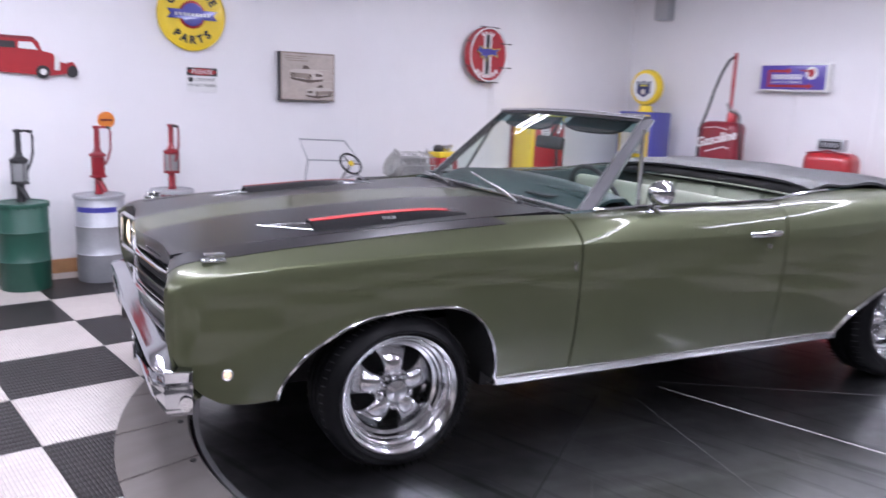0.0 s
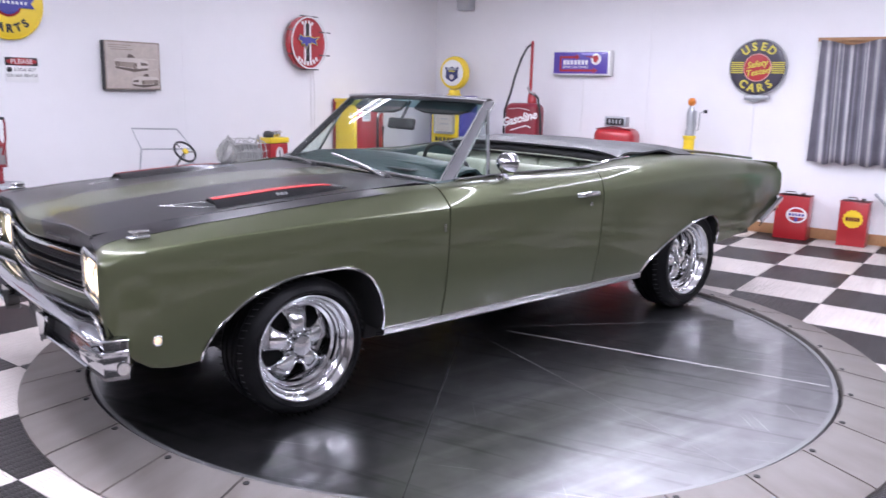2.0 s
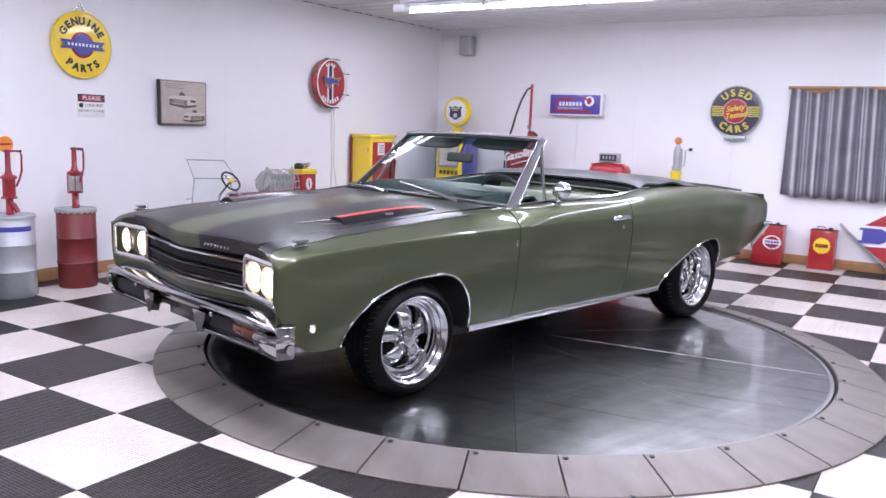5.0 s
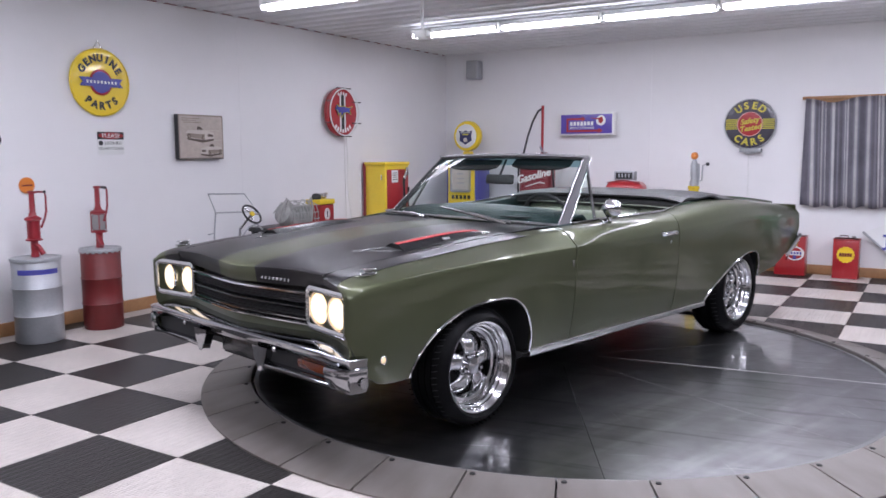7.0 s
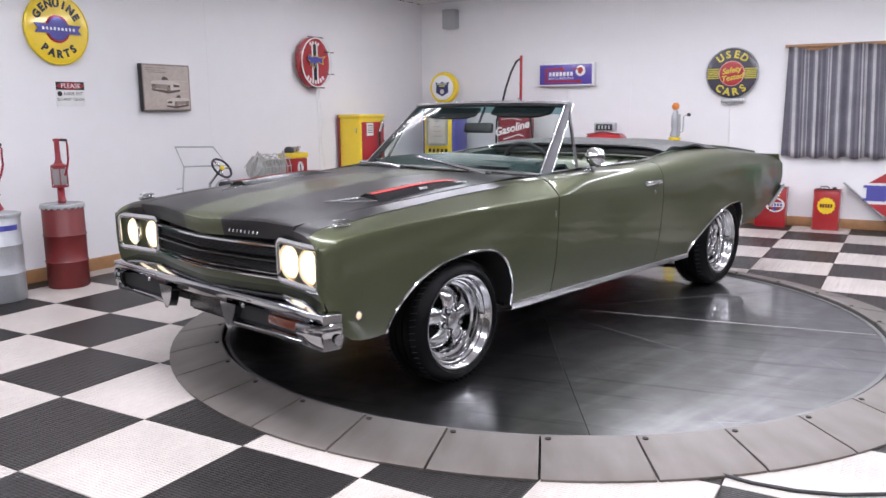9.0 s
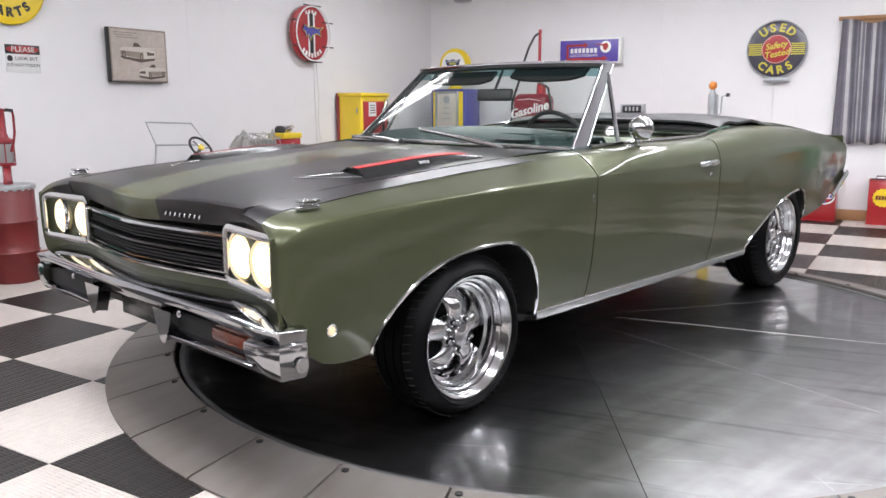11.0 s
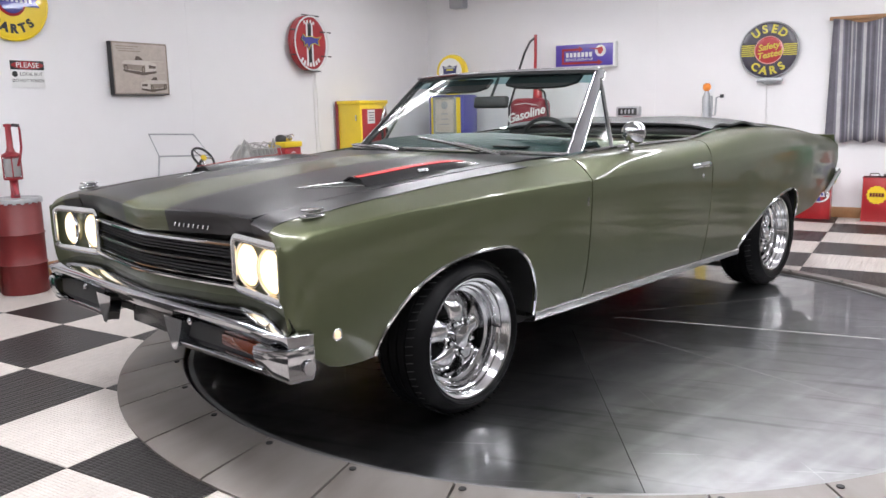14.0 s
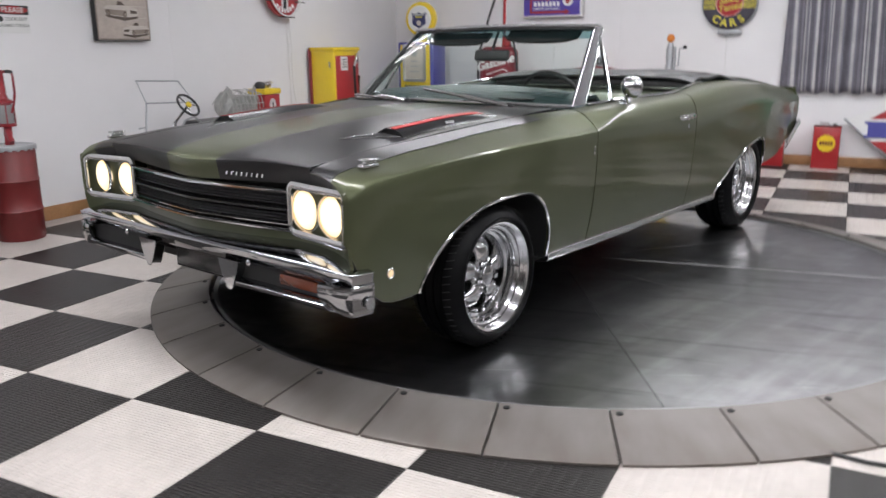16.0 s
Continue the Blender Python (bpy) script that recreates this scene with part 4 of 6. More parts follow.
def bumper_skin(section, path, thick=0.008):
    """Sweeps a section of (inward, z) along the path in plan."""
    P = [Vector((x, y, 0)) for x, y in path]
    rows = []
    for i, p in enumerate(P):
        d = (P[min(i + 1, len(P) - 1)] - P[max(i - 1, 0)]).normalized()
        inward = Vector((d.y, -d.x, 0))
        if inward.dot(Vector((1.2, 0, 0)) - p) < 0:
            inward = -inward
        q = min(1.0, max(0.0, (abs(p.y) - 0.78) / 0.15))
        inward = inward * (1.0 - 0.78 * q * q * (3 - 2 * q))
        rows.append([p + inward * a + Vector((0, 0, z - (max(0.0, z - 0.548) * 0.8 * q if p.x < 0 else 0.0))) for a, z in section])
    return grid(rows, thick=thick, out=(-1, 0, 0) if P[len(P) // 2].x < 0 else (1, 0, 0))


bump = part("front_bumper", bumper_skin([(0.16, 0.600), (0.145, 0.606), (0.06, 0.589), (0.014, 0.576), (0.005, 0.572), (0.001, 0.566), (0.002, 0.560), (0.012, 0.544), (0.038, 0.512), (0.046, 0.507), (0.06, 0.505)], bump_path()), M_BUMPER, car, "chrome front bumper with a stepped lower bar")
for s in (-1, 1):
    lowp = [(curve(y, BUMP) + 0.012, s * y) for y in across(0.29, 0.80, 10)]
    part("lower_bar", bumper_skin([(0.05, 0.450), (0.010, 0.446), (0.003, 0.441), (0.006, 0.434), (0.034, 0.410), (0.06, 0.405)], lowp), M_BUMPER, bump, "lower chrome bumper bar")
    endp = [(curve(y, BUMP), s * y) for y in (0.78, 0.82, 0.86, 0.915)] + [(-0.772, s * 0.926), (-0.757, s * 0.932), (-0.745, s * 0.933)]
    part("bumper_end", bumper_skin([(0.03, 0.516), (0.008, 0.512), (0.003, 0.497), (0.008, 0.470), (0.022, 0.445), (0.042, 0.424), (0.062, 0.411), (0.09, 0.406)], endp), M_BUMPER, bump, "chrome bumper corner")
    part("end_cap", cyl(0.022, 0.006, (-0.768, s * 0.931, 0.452), turn=pose(0, 0, 0, 90, 0, 0), seg=20), M_BRUSH, bump)
    part("pocket", grid([[(curve(y, BUMP) + 0.055, s * y, z) for y in across(0.29, 0.8, 6)] for z in (0.44, 0.515)], thick=0.01), M_DARK, bump, "black pocket between the bumper bars")
    part("turn_lamp", box((0.03, 0.21, 0.044), (-0.812, s * 0.63, 0.480), 0.012), M_AMBER, bump, "amber turn lamp in the bumper pocket")
    guard = plate([(-0.055, 0.05), (0.055, 0.05), (0.045, 0.02), (0.008, -0.048), (-0.012, -0.048), (-0.04, 0.0)], 0.055, m=Matrix.Translation((-0.866, s * 0.28, 0.462)) @ pose(0, 0, 0, 0, 0, -90))
    bmesh.ops.bevel(guard, geom=guard.edges[:], offset=0.006, segments=2, affect="EDGES", profile=0.5)
    part("bumper_guard", guard, M_CHROME, bump, "chrome bumper guard")
    part("bumper_bolt", lathe([(0.012, 0), (0.012, 0.003), (0.006, 0.009), (0, 0.010)], seg=14, m=pose(-0.874, s * 0.42, 0.530, 0, -90, 0)), M_CHROME, bump)
part("plate_bracket", box((0.012, 0.36, 0.090), (-0.79, 0, 0.462), 0.004), M_BLACKGLOSS, bump, "black empty plate bracket")
part("lower_valance", grid([[(-0.78 + 0.05 * t, y, 0.47 - 0.05 * t) for y in across(-0.66, 0.66, 8)] for t in (0, 1)], thick=0.01), M_DARK, bump)

# ---- fender and side fittings ----
for s in (-1, 1):
    x, y = -0.655, s * 0.832
    z = curve(x, GAP_Z) - 0.014
    orn = part("turn_indicator", box((0.080, 0.030, 0.014), (x, y, z + 0.008), 0.005, seg=3), M_CHROME, car, "chrome turn indicator on the fender top")
    part("indicator_stem", box((0.05, 0.018, 0.010), (x + 0.006, y, z + 0.019), 0.003), M_CHROME, orn)
    part("indicator_cap", box((0.068, 0.038, 0.009), (x + 0.003, y, z + 0.028), 0.004), M_CHROME, orn)
    mk = part("side_marker", lathe([(0.020, 0.0), (0.020, 0.004), (0.017, 0.006), (0.014, 0.004), (0.014, 0.0)], seg=28), M_BRUSH, car, "bright ring of the round side marker", at=pose(-0.628, s * (side_y(-0.628, 0.518) - 0.001), 0.518, 90 * s * -1, 0, 0))
    part("marker_lens", lathe([(0.014, 0.003), (0.010, 0.006), (0, 0.007)], seg=24), M_LAMP_DIM, mk, "lit warm white marker lens")
    hx, hz = 1.745, 0.884
    hy = s * (side_y(hx, hz) - 0.004)
    dh = part("door_handle", tube([(hx - 0.065, hy + s * 0.004, hz), (hx - 0.05, hy + s * 0.03, hz + 0.004), (hx + 0.04, hy + s * 0.032, hz + 0.006), (hx + 0.085, hy + s * 0.022, hz + 0.002)], 0.009, seg=8, flat=(0.008, 0.010)), M_CHROME, car, "chrome push-button door handle")
    part("handle_mount", box((0.07, 0.02, 0.022), (hx + 0.06, hy, hz), 0.008), M_CHROME, dh)
    part("handle_mount", box((0.03, 0.02, 0.02), (hx - 0.06, hy, hz), 0.007), M_CHROME, dh)
    part("door_lock", lathe([(0.012, 0), (0.011, 0.006), (0, 0.007)], seg=16), M_CHROME, car, at=pose(hx + 0.05, hy, hz - 0.055, -90 * s, 0, 0))
    for bx in (0.728, 0.736):
        part("fender_badge", box((0.004, 0.004, 0.036), (bx, s * (side_y(0.6, 0.80) + 0.001), 0.80), 0.0015), M_BRUSH, car, "small bright fender badge")
    part("belt_moulding", tube([(x, s * (curve(x, GAP_Y) + 0.012), curve(x, GAP_Z) + 0.008) for x in across(0.9, 2.35, 12)], 0.007, seg=6), M_CHROME, car, "chrome door top moulding")
# driver's mirror
mx, my, mz = 1.174, -0.882, 1.066
mir = part("door_mirror", lathe([(0, -0.050), (0.02, -0.047), (0.038, -0.032), (0.050, -0.008), (0.053, 0.022), (0.053, 0.036), (0.049, 0.040)], seg=32, m=pose(mx, my, mz, 0, 90, 0) @ pose(0, 0, 0, 0, 8, 0)), M_CHROME, car, "round chrome door mirror on a stalk")
part("mirror_stalk", tube([(mx + 0.0, my + 0.005, mz - 0.045), (mx + 0.005, my + 0.012, mz - 0.075), (mx, my + 0.03, 0.985)], [0.02, 0.018, 0.024], seg=10), M_CHROME, mir)
part("mirror_foot", box((0.075, 0.04, 0.016), (mx, my + 0.03, 0.985), 0.007), M_CHROME, mir)

# ---- wipers ----
for a, b in (((0.765, -0.44, 0.972), (0.882, 0.24, 1.040)), ((0.775, 0.27, 0.978), (0.868, 0.78, 0.992))):
    a, b = Vector(a), Vector(b)
    mid = a.lerp(b, 0.52) + Vector((-0.010, 0, 0.016))
    wip = part("wiper", tube([a, a.lerp(mid, 0.5) + Vector((0, 0, 0.006)), mid], [0.010, 0.008, 0.006], seg=6), M_BRUSH, car, "bright wiper arm parked on the windscreen")
    blade = [a.lerp(b, 0.26), a.lerp(b, 0.62) + Vector((-0.002, 0, 0.004)), b]
    part("wiper_blade", tube([p + Vector((0.006, 0, -0.003)) for p in blade], 0.005, seg=6), M_BLACK, wip, "black wiper blade")
    part("blade_spine", tube([p + Vector((-0.002, 0, 0.005)) for p in blade], 0.005, seg=6), M_BRUSH, wip, "bright spine of the wiper blade")
    part("wiper_pivot", lathe([(0.018, -0.01), (0.017, 0.012), (0.008, 0.02), (0, 0.021)], seg=16, m=Matrix.Translation(a)), M_BLACK, wip)

# ---- cabin ----
for s in (-1, 1):
    rows = [[(x, s * y, z) for y, z in ((curve(x, GAP_Y) + 0.004, curve(x, GAP_Z) - 0.001), (curve(x, GAP_Y) - 0.018, curve(x, GAP_Z) - 0.010), (0.745, 0.80), (0.735, 0.62), (0.73, 0.45))] for x in across(0.80, 2.55, 10)]
    part("door_trim", grid(rows, thick=0.012), M_DASH, car, "dark green inner door trim")
    part("armrest", box((0.42, 0.06, 0.05), (1.45, s * 0.71, 0.76), 0.02), M_DASH, car)
cab = bmesh.new()
box((2.3, 1.5, 0.04), (1.6, 0, 0.42), bm=cab)
box((0.04, 1.5, 0.5), (0.60, 0, 0.66), bm=cab)
box((0.04, 1.4, 0.5), (2.78, 0, 0.68), bm=cab)
part("cabin_floor", cab, M_DASH, car, "dark green carpeted cabin floor")
dash = part("dashboard", grid([[(x, y * w, z - 0.035 * (y / 0.75) ** 2) for y in across(-0.75, 0.75, 14)] for x, z, w in ((0.865, 0.970, 0.95), (0.95, 1.005, 0.95), (1.06, 1.043, 0.95), (1.13, 1.044, 0.95), (1.17, 1.015, 0.95), (1.17, 0.96, 0.96), (1.13, 0.86, 0.97), (1.08, 0.75, 0.97))], thick=0.015), M_DASH, car, "dark green padded dashboard")
part("instrument_hood", box((0.14, 0.46, 0.05), (1.06, -0.38, 1.014), 0.018), M_DASH, dash)
part("speaker_grille", box((0.12, 0.20, 0.006), (0.96, -0.36, 1.006), 0.002), M_BLACK, dash)
sw = pose(1.225, -0.40, 0.952, 0, 66, 0)
wheel_ob = part("steering_wheel", tube([(sw @ Vector((0.195 * math.cos(a), 0.195 * math.sin(a), 0))) for a in [2 * math.pi * k / 40 for k in range(40)]], 0.011, seg=8, loop=True), M_BLACK, car, "black thin-rimmed steering wheel")
part("wheel_centre", lathe([(0, 0.022), (0.04, 0.018), (0.055, 0.0), (0.05, -0.03), (0, -0.035)], seg=24, m=sw), M_BLACK, wheel_ob)
for a in (0, 75, 285):
    part("wheel_spoke", tube([sw @ Vector((0.04 * math.cos(radians(a)), 0.04 * math.sin(radians(a)), 0)), sw @ Vector((0.19 * math.cos(radians(a)), 0.19 * math.sin(radians(a)), 0))], 0.008, seg=6), M_BLACK, wheel_ob)
part("column", tube([sw @ Vector((0, 0, -0.02)), sw @ Vector((0, 0, -0.30))], 0.026, seg=12), M_BLACK, wheel_ob)


def bench(x, zb, zt, name, n, label):
    """Bench with a pleated back and a rounded cushion."""
    seat = thing_part(name, car, Matrix())
    for k in range(n):
        w = 1.38 / n
        y = -0.69 + w * (k + 0.5)
        part("back_pad", box((0.14, w - 0.006, zt - zb), (x, y, (zb + zt) / 2), 0.035, turn=pose(0, 0, 0, 0, 9, 0), seg=3), M_SEAT, seat, label)
        part("cushion", box((0.50, w - 0.006, 0.16), (x - 0.30, y, zb - 0.02), 0.04, seg=3), M_SEAT, seat)
    return seat


bench(1.90, 0.56, 0.985, "front_seat", 2, "pale green vinyl seat back")
bench(2.42, 0.58, 0.99, "rear_seat", 4, "pale green vinyl rear seat back")
# inside mirror and sun visors
im = part("inside_mirror", box((0.03, 0.235, 0.062), (1.20, 0.0, 1.213), 0.014, turn=pose(0, 0, 0, 0, 12, 0), seg=3), M_BLACK, car, "black inside mirror")
part("mirror_stem", tube([(1.20, 0, 1.235), (1.235, 0, 1.29), (1.265, 0, 1.335)], 0.008, seg=8), M_BLACK, im)
for s in (-1, 1):
    part("sun_visor", grid([[(1.300 - 0.055 * t, s * (0.07 + 0.46 * q), 1.335 - 0.062 * t + 0.02 * t * (2 * q - 1) ** 4) for q in across(0, 1, 6)] for t in (0, 0.5, 1)], thick=0.014), M_BLACK, car, "black folded sun visor")

# ---- folded top and rear deck ----
rows = []
for k in range(17):
    t = k / 16
    x = 2.28 + 0.81 * t
    row = []
    for y in across(-0.76, 0.76, 26):
        u = y / 0.76
        z = curve(t, [(0, 1.066), (0.12, 1.086), (0.4, 1.094), (0.75, 1.080), (1, 1.052)])
        z -= 0.034 * abs(u) ** 5 + 0.007 * math.sin(9 * u + 5 * t) * t + 0.008 * math.sin(14 * t + 3 * u) * abs(u) ** 3
        row.append((x + 0.03 * math.sin(6 * u) * t * t - 0.03 * u * u, y, z))
    rows.append(row)
top = part("folded_top", grid(rows, thick=0.012), M_VINYL, car, "black vinyl boot over the folded top")
part("top_roll", tube([(2.335 - 0.03 * (y / 0.72) ** 2, y, 1.030 - 0.012 * (y / 0.72) ** 4) for y in across(-0.74, 0.74, 16)], 0.032, seg=12), M_BLACK, top, "rolled black edge of the top")
part("top_pad", box((0.72, 1.42, 0.07), (2.72, 0, 1.015), 0.03), M_BLACK, top)
part("top_trim", tube([(2.30 - 0.03 * (y / 0.72) ** 2, y, 1.012 - 0.012 * (y / 0.72) ** 4) for y in across(-0.74, 0.74, 16)], 0.006, seg=6), M_CHROME, top, "bright edge trim")
deck = [[(x, y * curve(x, GAP_Y) / 0.7, curve(x, GAP_Z) + 0.006 + 0.012 * (1 - (y / 0.7) ** 2)) for y in across(-0.697, 0.697, 14)] for x in (3.06, 3.2, 3.4, 3.6, 3.8, 4.0, 4.12)]
part("trunk_lid", grid(deck, thick=0.015), M_GREEN, car, "green trunk lid")
part("tail_panel", grid([[(4.12 + 0.035 * math.sin(math.pi * t) - 0.02 * t, s * y, 0.60 + (curve(4.08, GAP_Z) - 0.60) * t) for s, y in ((-1, 0.835), (-1, 0.6), (-1, 0.3), (1, 0.0), (1, 0.3), (1, 0.6), (1, 0.835))] for t in (0, 0.35, 0.7, 1)], thick=0.015), M_GREEN, car, "green tail panel")
rb = [(4.10, -0.86), (4.15, -0.855), (4.20, -0.82), (4.22, -0.70), (4.23, -0.4), (4.235, 0), (4.23, 0.4), (4.22, 0.70), (4.20, 0.82), (4.15, 0.855), (4.10, 0.86)]
for s in (-1, 1):
    blade = [[(3.85 + 0.32 * t, s * (0.872 - 0.012 * t + o), 0.535 + 0.145 * t + d) for o, d in ((0, 0.03), (0.012, 0.016), (0.014, 0.0), (0.0, -0.022))] for t in across(0, 1, 6)]
    part("bumper_blade", grid(blade, thick=0.006), M_CHROME, car, "slanted chrome end of the rear bumper")
part("rear_bumper", bumper_skin([(0.05, 0.715), (0.01, 0.712), (0.0, 0.69), (0.0, 0.63), (0.012, 0.60), (0.05, 0.595)], rb), M_CHROME, car, "chrome rear bumper with wrapped ends")
# dark box added to stand for the shade under the tail
part("under_tail_shade", box((0.5, 1.2, 0.12), (3.9, 0, 0.50), 0.03), M_DARK, car)

# ---- ceiling fixtures ----
def tube_light():
    """A bare two-tube strip lamp."""
    t = thing("strip_light", "white ceiling strip lamp with two lit fluorescent tubes", "ceiling light", group="ceiling strip lights")
    part("housing", box((1.06, 0.11, 0.05), (0, 0, 0.045), 0.012), M_WHITE, t)
    for y in (-0.038, 0.038):
        part("fluorescent_tube", tube([(-0.50, y, 0.0), (0.50, y, 0.0)], 0.016, seg=12), M_TUBE, t, "lit white tube")
        for x in (-0.515, 0.515):
            part("socket", box((0.022, 0.034, 0.05), (x, y, 0.008), 0.005), M_WHITE, t)
    return t


first_light = tube_light()
first = True
for ty in TUBE_ROWS:
    for k in range(7):
        if ty == TUBE_ROWS[1] and k in (1, 2):
            continue
        m = pose((1.38 if ty == TUBE_ROWS[1] and k == 0 else 1.50 + 1.08 * k), ty, CEIL - 0.088)
        if first:
            first_light.matrix_basis = m
            first = False
        else:
            copy_thing(first_light, m)
pend = thing("ceiling_pendant", "white rod with a small box hanging from the metal ceiling", "pendant", pose(2.137, -3.851, CEIL))
part("flange", lathe([(0, -0.03), (0.045, -0.03), (0.055, -0.012), (0.055, 0.0), (0, 0.0)], seg=24), M_WHITE, pend)
part("rod", tube([(0, 0, -0.02), (0, 0, -0.31)], 0.013, seg=12), M_WHITE, pend)
part("end_box", box((0.13, 0.09, 0.07), (0, 0, -0.335), 0.015, seg=3), M_WHITE, pend, "small white box at the rod's end")
tagged(part("ceiling_gap", box((0.006, 13.4, 0.008), (0.004, -6.75, CEIL - 0.006)), M_MAROON), "thin dark line where wall and ceiling meet", "trim", kind="structure")

# ---- window and curtain ----
win = thing("window_1", "oak-framed window behind a striped blanket curtain", "window", kind="structure")
fb = bmesh.new()
for x0, x1, z0, z1 in ((WX0 - 0.07, WX1 + 0.07, WZ1, WZ1 + 0.07), (WX0 - 0.07, WX1 + 0.07, WZ0 - 0.07, WZ0), (WX0 - 0.07, WX0, WZ0, WZ1), (WX1, WX1 + 0.07, WZ0, WZ1)):
    box((x1 - x0, 0.022, z1 - z0), ((x0 + x1) / 2, -0.011, (z0 + z1) / 2), 0.004, fb)
part("window_frame", fb, M_WOOD, win, "stained oak window trim")
for x0, x1 in ((WX0, (WX0 + WX1) / 2), ((WX0 + WX1) / 2, WX1)):
    part("pane", box((x1 - x0 - 0.04, 0.006, WZ1 - WZ0 - 0.06), ((x0 + x1) / 2, 0.08, (WZ0 + WZ1) / 2)), M_GLASS, win).visible_shadow = False
    part("sash", tube([(x0 + 0.02, 0.08, WZ0 + 0.02), (x1 - 0.02, 0.08, WZ0 + 0.02), (x1 - 0.02, 0.08, WZ1 - 0.02), (x0 + 0.02, 0.08, WZ1 - 0.02)], 0.02, seg=4, loop=True), M_WHITE, win)
tagged(part("backdrop", box((3.0, 0.02, 2.4), (5.3, 0.9, 1.3)), mat("outdoor_light", (0.5, 0.55, 0.6), emit=0.5)), "pale daylight outside the window", "backdrop", kind="structure")

cb = bmesh.new()
N = 186
cols = []
stripe = ("DDDMLLMDDMDLMLDDDMLLDDMDDMLMLDDDMLLMD" * 3)[:93]
for k in range(N + 1):
    u = k / N
    x = 4.632 + 1.35 * u
    wave = 0.022 * math.sin(u * 46) + 0.012 * math.sin(u * 91 + 1.0)
    sag = 0.055 * math.exp(-((u - 0.20) / 0.12) ** 2) + 0.03 * math.exp(-((u - 0.7) / 0.1) ** 2)
    col = []
    for j in range(13):
        v = j / 12
        z = 1.925 - sag * (1 - v) ** 2 - v * (1.925 - 0.755 - 0.012 * math.sin(u * 46 + 1))
        lean = 0.045 * v if u > 0.5 else 0.03 * v
        if u < 0.05:
            lean -= 0.045 * v * (1 - u / 0.05)
        if u > 0.93:
            lean += 0.05 * math.sin(v * 3.1) * (u - 0.93) / 0.07 - 0.03 * v
        col.append(cb.verts.new((x + lean, -0.075 + wave * (0.5 + 0.7 * v), z)))
    cols.append(col)
for k in range(N):
    for j in range(12):
        f = cb.faces.new((cols[k][j], cols[k + 1][j], cols[k + 1][j + 1], cols[k][j + 1]))
        f.material_index = "DLM".index(stripe[int(k / N * len(stripe))])
bmesh.ops.solidify(cb, geom=cb.faces[:], thickness=0.004)
tagged(part("curtain", cb, [M_CLOTH_D, M_CLOTH_L, M_CLOTH_M], smooth=80), "grey striped woven blanket hung as a window curtain", "curtain")
tagged(part("curtain_rail", box((1.44, 0.022, 0.035), (5.315, -0.038, 1.925), 0.004), M_WOOD), "narrow oak rail above the striped curtain", "rail")

# ---- wall signs; a sign is built facing -y, WEST turns it to the west wall ----
def west(y, z, x=0.012):
    return pose(x, y, z, 0, 0, 90)


UP = pose(0, 0, 0, 90, 0, 0)


def disc(r, d, y=0.0, rz=None, seg=48, dome=0.0):
    bm = bmesh.new()
    sc = (rz or r) / r
    prof = [(0, 0), (r, 0), (r, d * 0.8), (r - d * 0.3, d)] + [(r * (1 - k / 5), d + dome * (1 - (1 - k / 5) ** 2)) for k in range(1, 6)]
    lathe(prof, bm, seg, pose(0, y, 0, 90, 0, 0) @ Matrix.Diagonal((1, sc, 1, 1)))
    return bm


parts = thing("round_sign", "round yellow parts sign hung on the white wall", "sign", west(-5.45, 1.945))
part("plate", disc(0.272, 0.02), M_YELLOW, parts)
part("rim", lathe([(0.262, 0.02), (0.268, 0.026), (0.274, 0.02)], seg=48, m=UP), M_YELLOW, parts)
part("red_disc", disc(0.105, 0.004, -0.021), M_RED, parts, "red centre")
part("blue_disc", disc(0.088, 0.004, -0.024), M_BLUE, parts, "blue centre")
part("emblem", plate([(-0.20, 0.035), (-0.08, 0.035), (-0.07, 0.06), (0.07, 0.06), (0.08, 0.035), (0.20, 0.035), (0.17, 0), (0.20, -0.035), (0.08, -0.035), (0.07, -0.06), (-0.07, -0.06), (-0.08, -0.035), (-0.20, -0.035), (-0.17, 0)], -0.006, m=pose(0, -0.027, 0)), M_BLUE, parts, "blue emblem bar")
for k in range(9):
    part("letter_bar", box((0.016, 0.003, 0.022), (-0.13 + 0.0325 * k, -0.035, 0)), M_WHITE, parts)
arc_words("GENUINE", 0.082, 0.192, M_BLACK, parts, pose(0, -0.022, 0), 90, 19.5, bold=0.004)
arc_words("PARTS", 0.082, 0.192, M_BLACK, parts, pose(0, -0.022, 0), 270, 20, flip=True, bold=0.004)
part("hanger", tube([(-0.045, 0, 0.262), (0, -0.004, 0.335), (0.045, 0, 0.262)], 0.006, seg=6), M_BRUSH, parts, "wire hanger")

please = thing("notice_sign", "small white notice with a red heading on the wall", "sign", west(-5.367, 1.452, 0.004))
part("board", box((0.25, 0.004, 0.19), (0, 0, 0), 0.001), M_WHITE, please)
part("heading", box((0.25, 0.003, 0.062), (0, -0.0035, 0.062), 0.001), M_BLACK, please, "dark heading band")
part("heading_oval", disc(0.118, 0.002, -0.005, 0.026), M_RED, please, "red oval", at=pose(0, 0, 0.062))
words("PLEASE", 0.05, M_WHITE, please, pose(0, -0.008, 0.061, 90, 0, 0), depth=0.0008, wide=1.1)
part("symbol", disc(0.02, 0.002, -0.002), M_BLACK, please, at=pose(-0.095, 0, 0))
words("LOOK BUT", 0.034, M_BLACK, please, pose(0.025, -0.003, 0.0, 90, 0, 0), depth=0.0005)
words("DO NOT TOUCH", 0.030, M_BLACK, please, pose(0.0, -0.003, -0.045, 90, 0, 0), depth=0.0005)


